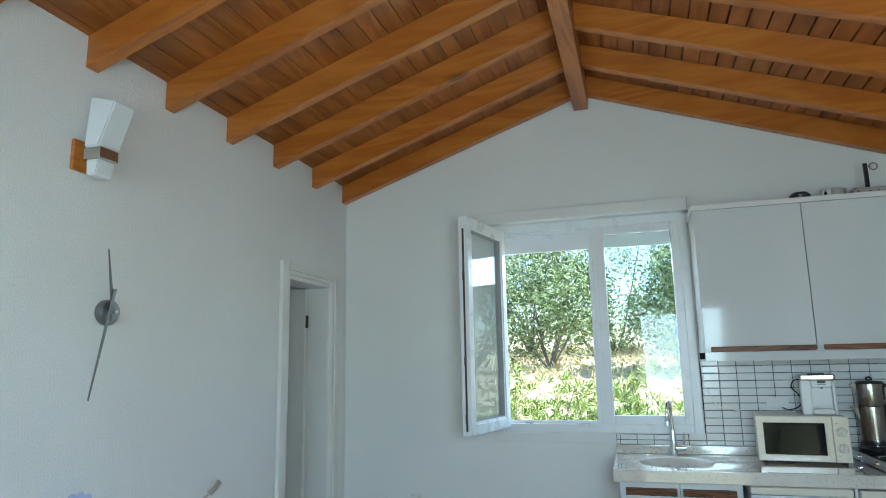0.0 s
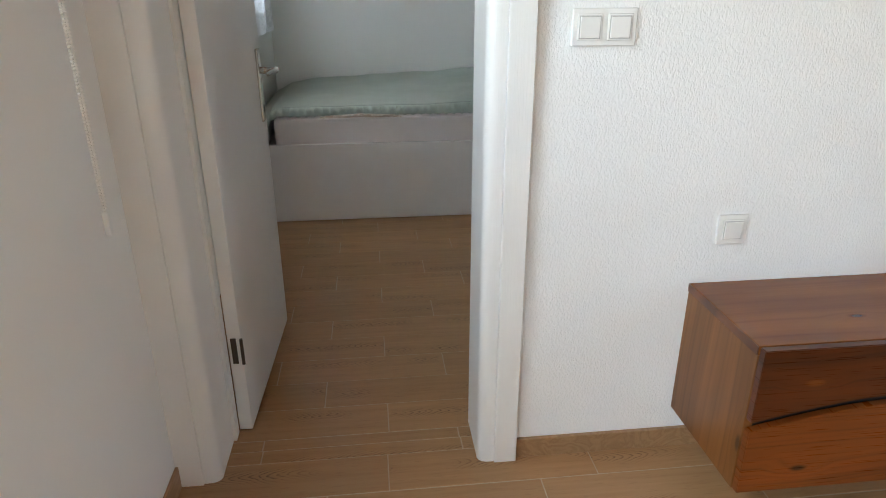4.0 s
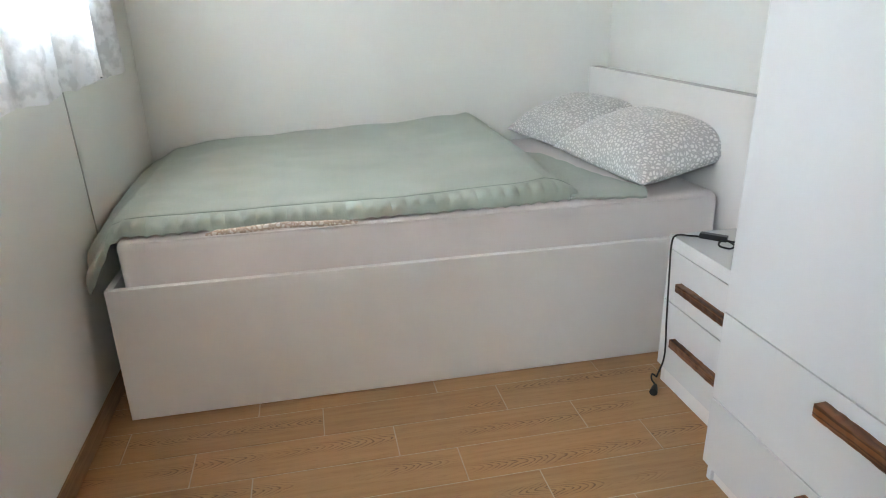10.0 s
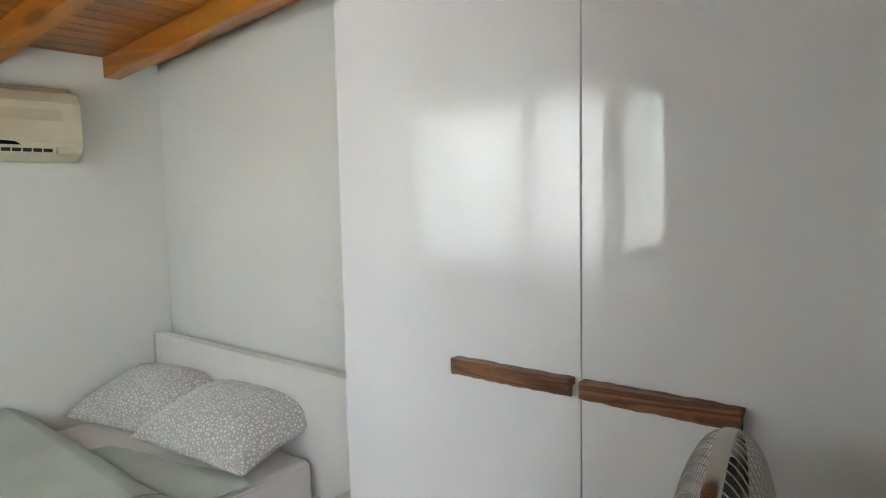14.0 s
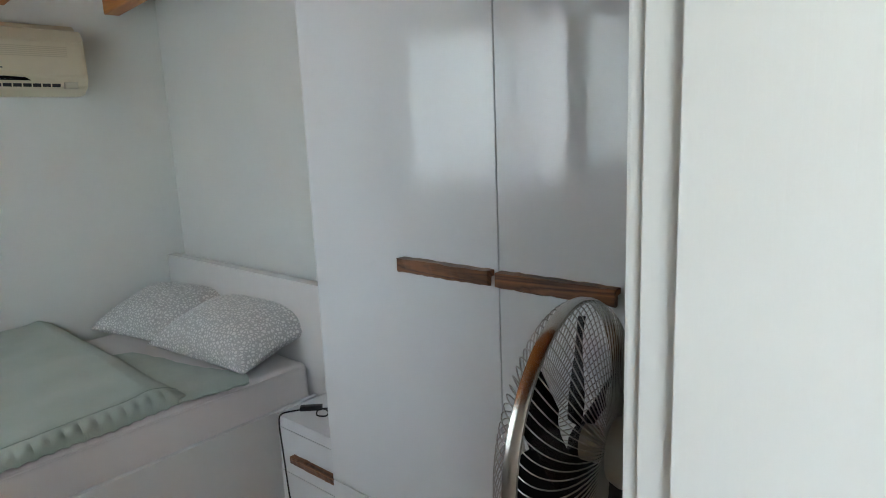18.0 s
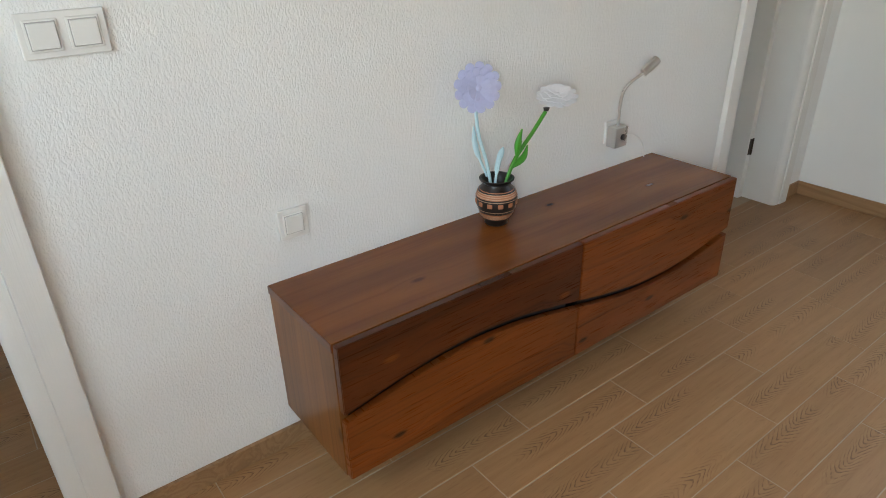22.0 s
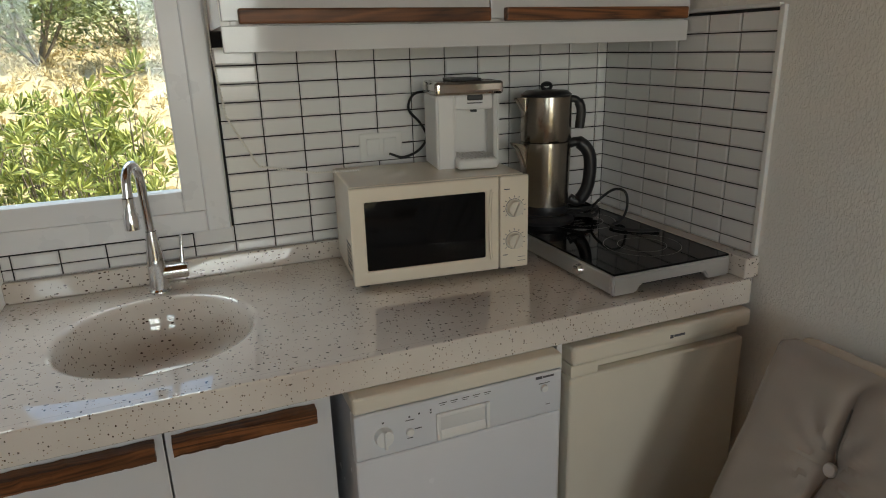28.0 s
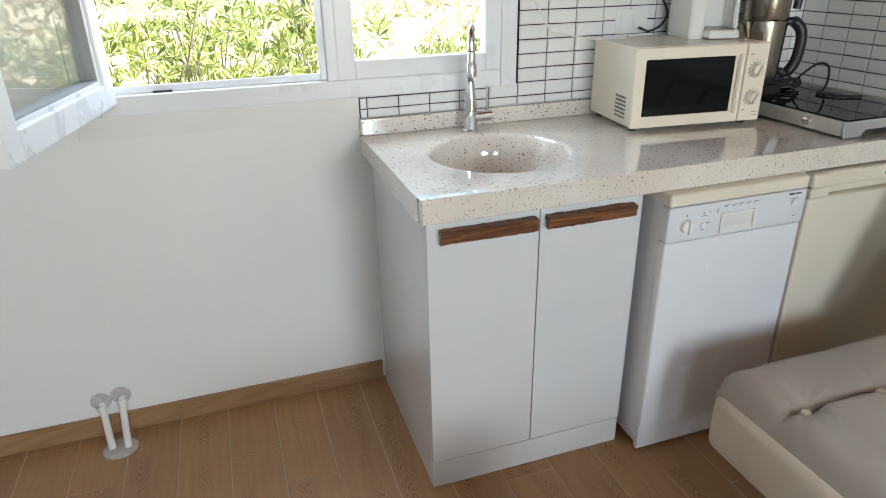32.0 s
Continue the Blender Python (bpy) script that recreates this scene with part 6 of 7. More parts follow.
part("headboard", joined(box(0.0, 1.885, BL + 0.0005, BL + 0.055, 0.004, 0.955, 0.002)), BOARD, bed)


def soft_slab(x0, x1, y0, y1, z0, z1, r, wob, seed, nx=40, ny=60):
    """A mattress: a slab with full round edges and slightly uneven faces."""
    bm = box(x0, x1, y0, y1, z0, z1)
    bmesh.ops.bevel(bm, geom=bm.edges[:], offset=r, segments=5, affect="EDGES", profile=0.5)
    bmesh.ops.subdivide_edges(bm, edges=[e for e in bm.edges if e.calc_length() > 0.3], cuts=14, use_grid_fill=True)
    for v in bm.verts:
        v.co += wob * noise.noise_vector((v.co.x * 3.1 + seed, v.co.y * 3.1, v.co.z * 5.0))
    return bm


mat_ = thing("mattress", (-5.04, -0.005, 0.40), "mattress in a creased off-white fitted sheet", "mattress")
part("sheet", soft_slab(0, 1.186, 0, 2.03, 0, 0.215, 0.035, 0.006, 3), SHEET, mat_, "", True)
for z in (0.012, 0.203):
    part("piping", tube([(1.1845, 0.05 + 1.93 * k / 40, z + 0.002 * noise.noise((k * 0.3, z * 9, 0))) for k in range(41)], 0.0035, 6), SHEET, mat_, "", True)
MT = 0.615


def blanket_material():
    m = fabric("pale_green_knit", (0.42, 0.475, 0.415), 420, 0.35, 0.12)
    v = coords(m, (230, 230, 230))
    w = node(m, "ShaderNodeTexWave", Scale=0.9, Distortion=1.5)
    wire(m, v, w.inputs["Vector"])
    bump(m, w.outputs["Fac"], 0.25, 0.0015)
    return m


BLANKET = blanket_material()


def cover_height(x, y):
    """Puffed quilt under the blanket, thicker towards the pillows and the wall."""
    u, v = min(1, max(0, (x + 5.06) / 1.20)), min(1, max(0, (y + 0.12) / 1.62))
    knots_y = ((-0.12, 0.0), (0.0, 0.036), (0.19, 0.062), (0.95, 0.092), (1.30, 0.116), (1.46, 0.136), (1.6, 0.13))
    wall = 0.13
    for (a, za), (b, zb) in zip(knots_y, knots_y[1:]):
        if a <= y <= b:
            k = (y - a) / (b - a)
            wall = za + (zb - za) * k * k * (3 - 2 * k)
    if y < -0.12:
        wall = 0.0
    step = min(1.0, max(0.0, (y - 0.85) / 0.65))
    edge = 0.030 + 0.018 * step * step * (3 - 2 * step)
    rise = edge + (wall - edge) * (1 - u) ** 0.75
    rise *= min(1.0, max(0.0, (1.0 - v) * 14)) ** 0.5
    rise *= min(1.0, max(0.15, (y + 0.12) / 0.16)) ** 0.5
    return rise + 0.008 * noise.noise((x * 4, y * 4, 1.0)) + 0.004 * noise.noise((x * 11, y * 8, 2.0)) + 0.012 * math.exp(-((x + 4.12) / 0.08) ** 2 - ((y - 1.22) / 0.13) ** 2)


HEM = 0.055


def cover_point(w, y):
    """A point of the blanket, w metres in from its long front edge; the hem rolls down to the sheet in cabled scallops."""
    end = min(1.0, max(0.0, (y - 1.25) / 0.25))
    x = -3.868 - 0.030 * end + 0.006 * noise.noise((y * 5, 3.0, 0)) - w
    top_ = MT + 0.014 + max(0.0, cover_height(min(x, -3.93), y))
    k = min(1.0, w / HEM)
    z = MT + 0.006 + (top_ - MT - 0.006) * math.sin(k * math.pi / 2) ** 0.8
    x += 0.016 * math.sin(k * math.pi)
    if w < HEM:
        scallop = abs(math.sin(math.pi * y / 0.047 + 0.5 * math.sin(y * 3)))
        bulge = math.sin(math.pi * k)
        x += 0.007 * scallop * bulge + 0.0016 * math.sin(y * 900)
        z += 0.006 * scallop * bulge - 0.007 * (1 - scallop) * (1 - k)
    elif w < HEM + 0.012:
        z -= 0.0025
    foot = max(0.0, -0.02 - y)
    z -= foot * (0.25 + 0.9 * max(0.0, 1 - w / 0.9) ** 2)
    if y < 0.08:
        g = (0.08 - y) / 0.2
        z += 0.003 * math.sin(w * 150 + 20 * y) * g
    if y < 0.02 and w < 0.10:
        q = (1 - w / 0.10) * (0.02 - y) / 0.138
        z -= 0.085 * q
        x -= 0.045 * q
    return x, y, z


def blanket():
    bm = bmesh.new()
    ws = [HEM * i / 14 for i in range(14)] + [HEM + 0.003 * i for i in range(5)]
    last = ws[-1]
    ws += [last + (1.19 - last) * i / 64 for i in range(1, 65)]
    ny = 230
    rows = [[bm.verts.new(cover_point(w, -0.118 + (1.61 + 0.05 * max(0.0, 1 - w / 1.19)) * j / ny)) for j in range(ny + 1)] for w in ws]
    for r0, r1 in zip(rows, rows[1:]):
        for j in range(ny):
            bm.faces.new((r0[j], r0[j + 1], r1[j + 1], r1[j]))
    bmesh.ops.recalc_face_normals(bm, faces=bm.faces)
    bmesh.ops.solidify(bm, geom=bm.faces[:], thickness=0.008)
    return bm


bl = thing("blanket", (0, 0, 0), "pale green knitted blanket spread over the bed", "blanket")
part("knit", blanket(), BLANKET, bl, "", True)


def flap():
    """The end of the blanket, lying flat on the sheet before the pillows."""
    bm = bmesh.new()
    rows = []
    for i in range(25):
        row = []
        for j in range(13):
            u, v = i / 24, j / 12
            x = -4.62 + 0.74 * u + 0.03 * v * u
            y = 1.46 + (0.13 + 0.19 * u - 0.05 * max(0.0, u - 0.85) / 0.15 * (u - 0.85) / 0.15) * v + 0.008 * math.sin(9 * u)
            row.append(bm.verts.new((x, y, MT + 0.010 + 0.010 * noise.noise((x * 9, y * 9, 5.0)) ** 2 + 0.016 * (1 - v) - 0.012 * max(0, (u - 0.93) / 0.07) ** 2 + (0.004 * abs(math.sin(30 * u)) if v > 0.7 else 0.0) + (0.004 * abs(math.sin(24 * v)) if u > 0.9 else 0.0))))
        rows.append(row)
    for i in range(24):
        for j in range(12):
            bm.faces.new((rows[i][j], rows[i + 1][j], rows[i + 1][j + 1], rows[i][j + 1]))
    bmesh.ops.recalc_face_normals(bm, faces=bm.faces)
    bmesh.ops.solidify(bm, geom=bm.faces[:], thickness=0.008)
    return bm


part("turned_end", flap(), BLANKET, bl, "flat knitted end of the blanket", True)


# Small dark dashes laid on the knit, coloured as the shade in openwork holes.
hole_dashes = []
for k in range(190):
    y = -0.06 + 1.56 * k / 190
    x, y, z = cover_point(HEM + 0.006, y)
    hole_dashes.append(box(x - 0.0016, x + 0.0016, y, y + 0.0055, z + 0.0005, z + 0.0022))
tagged(part("openwork_row", joined(*hole_dashes), plain("hole_shade_green", (0.20, 0.25, 0.22), 0.9), bl, "row of dark dashes for the shaded holes along the hem"), kind="stuff")
under = thing("quilt_edge", (0, 0, 0), "cream quilt with a small ring pattern under the blanket", "quilt")


def ring_print(name, ground, ink, scale):
    m = fabric(name, ground, 700, 0.15)
    v = coords(m)
    vo = node(m, "ShaderNodeTexVoronoi", Scale=scale)
    vo.feature = "DISTANCE_TO_EDGE"
    wire(m, v, vo.inputs["Vector"])
    base(m, ramp(m, vo.outputs["Distance"], [(0.0, tuple((a + b) / 2 for a, b in zip(ground, ink))), (0.06, ink), (0.13, ink), (0.19, ground)]))
    return m


PILLOW = ring_print("grey_ring_print_cotton", (0.76, 0.745, 0.73), (0.44, 0.435, 0.43), 66.0)
PEACH = ring_print("peach_ring_print_cotton", (0.74, 0.68, 0.61), (0.50, 0.38, 0.29), 60.0)
part("quilt_roll", tube([(-3.868, 0.26 + 0.47 * k / 12, MT + 0.004 - 0.002 * abs(k - 6)) for k in range(13)], [0.004] + [0.011] * 11 + [0.004], 8), PEACH, under, "", True)


def pillow(at, lx, ly, h, rx, ry, rz, label):
    bm = bmesh.new()
    n = 34
    g = [[], []]
    for s in (0, 1):
        for i in range(n + 1):
            row = []
            for j in range(n + 1):
                u, v = 2 * i / n - 1, 2 * j / n - 1
                t = max(0.0, (1 - abs(u) ** 2.6) * (1 - abs(v) ** 2.6)) ** 0.5
                pin = 1 - 0.06 * (1 - abs(u)) * abs(v) ** 4 - 0.06 * (1 - abs(v)) * abs(u) ** 4
                x, y = u * lx / 2 * (1 - 0.07 * (1 - v * v)) if abs(u) > 0.5 else u * lx / 2 * (1 - 0.07 * (1 - v * v)), v * ly / 2 * (1 - 0.07 * (1 - u * u))
                z = (1 if s == 0 else -0.55) * h * t + 0.010 * noise.noise((x * 6 + at[0], y * 6, s * 3.0)) * t
                row.append(bm.verts.new((x * pin, y * pin, z)))
            g[s].append(row)
    for i in range(n):
        for j in range(n):
            bm.faces.new((g[0][i][j], g[0][i + 1][j], g[0][i + 1][j + 1], g[0][i][j + 1]))
            bm.faces.new((g[1][i][j], g[1][i][j + 1], g[1][i + 1][j + 1], g[1][i + 1][j]))
    bmesh.ops.remove_doubles(bm, verts=bm.verts, dist=0.0008)
    o = new("pillow", mesh("pillow", bm, PILLOW, True))
    o.matrix_basis = pose(*at, rx, ry, rz)
    return tagged(o, label, "pillow", "pillows on the bed")


pillow((-4.765, 1.865, MT + 0.100), 0.59, 0.46, 0.130, 12, 0, 12, "grey ring-print pillow at the wall side of the bed")
pillow((-4.200, 1.895, MT + 0.100), 0.67, 0.46, 0.135, 12, 1, 6, "grey ring-print pillow leaning on the headboard")

NX, NY, NH = -3.66, 1.722, 0.545
ns = thing("bedside_cabinet", (NX, NY, 0), "white bedside cabinet with two drawers and wooden grips", "bedside table")
part("carcass", joined(box(0.0, 0.018, 0.02, 0.365, 0.0, NH - 0.0225, 0.001), box(0.415, 0.433, 0.02, 0.365, 0.0, NH - 0.0225, 0.001), box(0.0185, 0.4145, 0.34, 0.365, 0.05, NH - 0.0225)), BOARD, ns)
part("top_board", box(-0.002, 0.435, -0.002, 0.37, NH - 0.022, NH, 0.002), LACQUER, ns)
part("plinth", box(0.0185, 0.4145, 0.022, 0.04, 0.0, 0.068), BOARD, ns)
for z0, z1, hz in ((0.322, 0.498, 0.395), (0.075, 0.318, 0.195)):
    d = part("drawer", box(0.001, 0.432, 0.0, 0.0185, z0, z1, 0.0015), LACQUER, ns)
    part("handle", moved(grip(0.0, 0.25, -0.022, -0.0003, -0.014, 0.016, int(hz * 100)), pose(0.092, 0, hz)), HANDLE, d, "rough brown wooden grip")
part("front_rail", box(0.001, 0.432, 0.0, 0.0185, 0.501, NH - 0.0225, 0.001), LACQUER, ns)
CZ = NH + 0.0035
solid("lamp_cable", tube(curve_points([(NX + 0.052, NY - 0.028, 0.045), (NX + 0.060, NY - 0.012, 0.13), (NX + 0.045, NY - 0.010, 0.26), (NX + 0.030, NY - 0.008, 0.40), (NX + 0.022, NY - 0.008, NH - 0.03), (NX + 0.024, NY + 0.004, NH + 0.004), (NX + 0.035, NY + 0.045, CZ), (NX + 0.055, NY + 0.075, CZ), (NX + 0.105, NY + 0.125, CZ), (NX + 0.150, NY + 0.125, CZ), (NX + 0.172, NY + 0.095, CZ), (NX + 0.140, NY + 0.080, CZ), (NX + 0.115, NY + 0.110, CZ + 0.004), (NX + 0.150, NY + 0.160, CZ), (NX + 0.24, NY + 0.19, CZ)], 7), 0.0030, 8), RUBBER, "black lamp cable over the bedside cabinet", "cable", smooth=True)
sw = box(-0.042, 0.042, -0.013, 0.013, 0, 0.018, 0.005, 3)
solid("cable_switch", moved(sw, pose(NX + 0.080, NY + 0.100, NH + 0.0005, 0, 0, 44)), BLACK, "black in-line switch on the bedside cabinet", "switch")
solid("cable_plug", joined(tube([(NX + 0.055, NY - 0.030, 0.016), (NX + 0.075, NY - 0.045, 0.016), (NX + 0.095, NY - 0.060, 0.016)], [0.006, 0.011, 0.014], 10), tube(curve_points([(NX + 0.052, NY - 0.028, 0.047), (NX + 0.030, NY - 0.032, 0.045), (NX + 0.028, NY - 0.030, 0.022), (NX + 0.055, NY - 0.030, 0.016)], 5), 0.0030, 8)), RUBBER, "black plug lying on the floor beside the cabinet", "plug", smooth=True)

wd = thing("wardrobe", (-3.17, 1.587, 0), "tall white gloss wardrobe with doors, drawers and wooden grips", "wardrobe")
WW, WH, WD = 1.305, 2.22, 0.55
for x in (0.0, WW - 0.018):
    part("side_panel", box(x, x + 0.018, 0.02, WD, 0.0, WH, 0.001), LACQUER, wd)
part("top_board", box(0.0185, WW - 0.0185, 0.02, WD, WH - 0.02, WH), BOARD, wd)
part("back_panel", box(0.0185, WW - 0.0185, WD - 0.01, WD, 0.0, WH - 0.0205), BOARD, wd)
part("plinth", box(0.0185, WW - 0.0185, 0.03, 0.046, 0.0, 0.06), BOARD, wd)
SPL = 0.660
for k, (a, b) in enumerate(((0.0005, SPL - 0.0015), (SPL + 0.0015, WW - 0.0005))):
    d = part("wardrobe_door", box(a, b, 0.0, 0.0185, 0.519, WH, 0.0015), LACQUER, wd)
    h0, h1 = (0.366, 0.648) if k == 0 else (0.668, 0.952)
    part("handle", moved(grip(h0, h1, -0.028, -0.0004, -0.018, 0.017, 7 + k), pose(0, 0, 1.25)), HANDLE, d, "rough brown wooden grip")
    for z0, z1, hz in ((0.269, 0.515, 0.463), (0.062, 0.265, 0.225)):
        d = part("drawer", box(a, b, 0.0, 0.0185, z0, z1, 0.0015), LACQUER, wd)
        part("handle", moved(grip(0, 0.29, -0.028, -0.0004, -0.016, 0.017, 9 + k), pose(h0 - 0.015, 0, hz)), HANDLE, d, "rough brown wooden grip")

# pedestal fan
fan = thing("pedestal_fan", (-2.185, 1.345, 0), "grey pedestal fan with a wire cage beside the wardrobe", "fan", turn=8)
CAGE = plain("grey_wire", (0.42, 0.40, 0.37), 0.35, 0.05, metal=0.4)
part("base", lathe([(0, 0), (0.17, 0), (0.172, 0.012), (0.15, 0.026), (0.04, 0.04), (0, 0.042)], 40), BLACK, fan, "", True)
part("pole", tube([(0, 0, 0.04), (0, 0, 0.95)], 0.013, 16), CHROME, fan, "", True)
HZ = 1.062
MOTOR = plain("warm_grey_plastic", (0.50, 0.46, 0.40), 0.3, 0.05)
M = pose(0, 0, HZ, 0, -90, 0)
part("motor", moved(lathe([(0, -0.20), (0.035, -0.195), (0.055, -0.165), (0.060, -0.09), (0.052, -0.072), (0.03, -0.06), (0.03, -0.02), (0, -0.02)], 28), M), MOTOR, fan, "", True)
part("neck", tube([(0.06, 0, 0.93), (0.07, 0, HZ - 0.05)], 0.02, 14), BLACK, fan, "", True)
R = 0.235


def cage_profile(s):
    return [(R * math.sin(t) ** 0.9 if t > 0.01 else 0.02, s * (0.012 + 0.062 * math.cos(t))) for t in [0.16 + (math.pi / 2 - 0.16) * i / 10 for i in range(11)]]


front, rear = [], []
for k in range(84):
    a = 2 * math.pi * k / 84
    for s, out in ((0.95, front), (-0.95, rear)):
        pts = []
        for i, (r, z) in enumerate(cage_profile(s)):
            sw = a + 0.28 * s * (1 - i / 10)
            pts.append((r * math.cos(sw), r * math.sin(sw), z))
        out.append(tube(pts, 0.0012, 4))
for nm, wires_, note in (("front_cage", front, "spiral wire guard"), ("rear_cage", rear, "wire guard")):
    cg = part(nm, lathe([(0.012, 0), (0.014, 0.0015), (0.016, 0)], 12), CAGE, fan, note)
    cg.matrix_basis = M @ pose(0, 0, 0.0575 if nm == "front_cage" else -0.0703)
    for w in wires_:
        part("wire", moved(w, pose(0, 0, -0.0575 if nm == "front_cage" else 0.0703)), CAGE, cg)
part("rim", moved(lathe([(R - 0.003, -0.011), (R + 0.003, -0.011), (R + 0.005, -0.006), (R + 0.005, 0.006), (R + 0.003, 0.011), (R - 0.003, 0.011), (R - 0.003, -0.011)], 60), M), NICKEL, fan, "pale rim band", True)
part("badge", moved(lathe([(0, 0.0605), (0.034, 0.0595), (0.036, 0.053), (0, 0.052)], 28), M), CAGE, fan, "", True)
BLADE = plain("black_blade", (0.03, 0.03, 0.032), 0.25, 0.1)
for k in range(5):
    a = 72 * k + 15
    b = bmesh.new()
    rows = []
    for i in range(9):
        r = 0.03 + 0.175 * i / 8
        w = 0.045 + 0.055 * math.sin(math.pi * min(1, i / 7.0))
        tw = 0.55 - 0.25 * i / 8
        rows.append([b.verts.new((r, w * c * math.cos(tw), w * c * math.sin(tw) + 0.012 * (1 - c * c))) for c in (-1, -0.5, 0, 0.5, 1)])
    for r0, r1 in zip(rows, rows[1:]):
        for c in range(4):
            b.faces.new((r0[c], r1[c], r1[c + 1], r0[c + 1]))
    bmesh.ops.solidify(b, geom=b.faces[:], thickness=0.003)
    part("blade", moved(b, M @ pose(0, 0, 0, 0, 0, a)), BLADE, fan, "", True)

# air conditioner
ac = thing("air_conditioner", (BX0, 0.905, 1.785), "yellowed cream split air conditioner above the bed", "air conditioner")
AW, AH = 0.80, 0.285
part("body", prism([(0, 0.0), (0.10, 0.0), (0.155, 0.035), (0.172, 0.075), (0.17, 0.24), (0.145, AH), (0, AH)], "y", 0.0, AW, 0.006), CREAM, ac)
part("front_panel", prism([(0.1725, 0.085), (0.178, 0.087), (0.176, 0.228), (0.1705, 0.232)], "y", 0.012, AW - 0.012, 0.002), CREAM, ac)
part("outlet", prism([(0.112, 0.006), (0.160, 0.036), (0.1645, 0.050), (0.158, 0.052), (0.105, 0.010)], "y", 0.05, AW - 0.12, 0.0), BLACK, ac, "dark air outlet")
part("flap", prism([(0.122, 0.004), (0.166, 0.030), (0.169, 0.036), (0.118, 0.008)], "y", 0.05, AW - 0.12, 0.001), CREAM, ac)
for k in range(16):
    y = 0.07 + k * 0.038
    part("louvre", box(0.150, 0.166, y, y + 0.004, 0.036, 0.052), CREAM, ac)
part("display", prism([(0.34, 0.062), (0.38, 0.075), (0.46, 0.080), (0.54, 0.075), (0.56, 0.062)], "x", 0.1735, 0.1795), DARKGLASS, ac, "dark curved display window")
part("indicator", joined(*(box(0.1796, 0.180, 0.42 + 0.02 * k, 0.426 + 0.02 * k, 0.066, 0.069) for k in range(4))), INK, ac)
# Slots are raised strips whose darker cream carries the shade of the openings.
part("grille", joined(*(box(0.1765, 0.179, 0.06, AW - 0.08, 0.165 + 0.008 * k, 0.1685 + 0.008 * k) for k in range(6))), plain("shadowed_cream", (0.60, 0.53, 0.38), 0.5), ac, "rows of darker strips for the shaded intake slots")
part("trim_line", joined(box(0.1765, 0.1795, 0.05, 0.33, 0.092, 0.096), box(0.1765, 0.1795, 0.57, AW - 0.04, 0.092, 0.096), box(0.1765, 0.1795, 0.05, 0.054, 0.075, 0.0915), box(0.1765, 0.1795, AW - 0.044, AW - 0.04, 0.075, 0.0915)), CREAM, ac, "thin raised trim line")
part("sensor_cover", box(0.150, 0.1735, AW - 0.105, AW - 0.05, 0.028, 0.058, 0.003), plain("greyed_cream", (0.58, 0.53, 0.42), 0.5), ac, "small square sensor cover")
part("top_cap", prism([(0.0, AH + 0.001), (0.145, AH + 0.001), (0.12, AH + 0.022), (0.0, AH + 0.026)], "y", 0.02, AW - 0.02, 0.003), CREAM, ac, "sloping top vent cover")
part("maker_mark", box(0.1785, 0.1795, 0.405, 0.46, 0.112, 0.117), INK, ac, "small dark maker's mark")

# lace curtain
LACEC = fabric("white_lace", (0.84, 0.84, 0.86), 500, 0.2, 0.04)
LACEC.node_tree.nodes["Principled BSDF"].inputs["Transmission Weight"].default_value = 0.0


def curtain(name, x0, x1, y, z0, z1, folds, label):
    bm = bmesh.new()
    n, rows = 90, []
    for zi in range(7):
        s = zi / 6
        row = []
        for i in range(n + 1):
            t = i / n
            x = x0 + (x1 - x0) * t
            z = z1 + (z0 - z1) * s + (0.012 * math.sin(6.28 * t * folds + 1) + 0.006 * abs(math.sin(6.28 * t * 14))) * s * s
            row.append(bm.verts.new((x, y + (0.020 + 0.016 * s) * math.sin(6.28 * t * folds + 0.6 * math.sin(9 * t)) + 0.006 * math.sin(6.28 * t * 19 + s) + 0.01 * noise.noise((x * 6, s, 0)), z)))
        rows.append(row)
    for a, b in zip(rows, rows[1:]):
        for i in range(n):
            bm.faces.new((a[i], a[i + 1], b[i + 1], b[i]))
    bmesh.ops.solidify(bm, geom=bm.faces[:], thickness=0.0015)
    return solid(name, bm, CURTAIN, label, "curtain", smooth=True)


def lace_material():
    m = bpy.data.materials.new("translucent_lace")
    m.use_nodes = True
    n, out = m.node_tree.nodes, m.node_tree.nodes["Material Output"]
    n.remove(n["Principled BSDF"])
    d, t, mix, tr, mix2 = n.new("ShaderNodeBsdfDiffuse"), n.new("ShaderNodeBsdfTranslucent"), n.new("ShaderNodeMixShader"), n.new("ShaderNodeBsdfTransparent"), n.new("ShaderNodeMixShader")
    d.inputs[0].default_value = t.inputs[0].default_value = (0.88, 0.88, 0.90, 1)
    mix.inputs[0].default_value = 0.38
    wire(m, d.outputs[0], mix.inputs[1]); wire(m, t.outputs[0], mix.inputs[2])
    v = coords(m, (1, 1, 1))
    a = node(m, "ShaderNodeTexVoronoi", Scale=55.0)
    b = node(m, "ShaderNodeTexNoise", Scale=24.0, Detail=3.0)
    wire(m, v, a.inputs["Vector"]); wire(m, v, b.inputs["Vector"])
    holes = ramp(m, b.outputs["Fac"], [(0.42, (0.22, 0.22, 0.22)), (0.55, (0.03, 0.03, 0.03))])
    wire(m, holes, mix2.inputs[0]); wire(m, mix.outputs[0], mix2.inputs[1]); wire(m, tr.outputs[0], mix2.inputs[2])
    wire(m, mix2.outputs[0], out.inputs["Surface"])
    return m


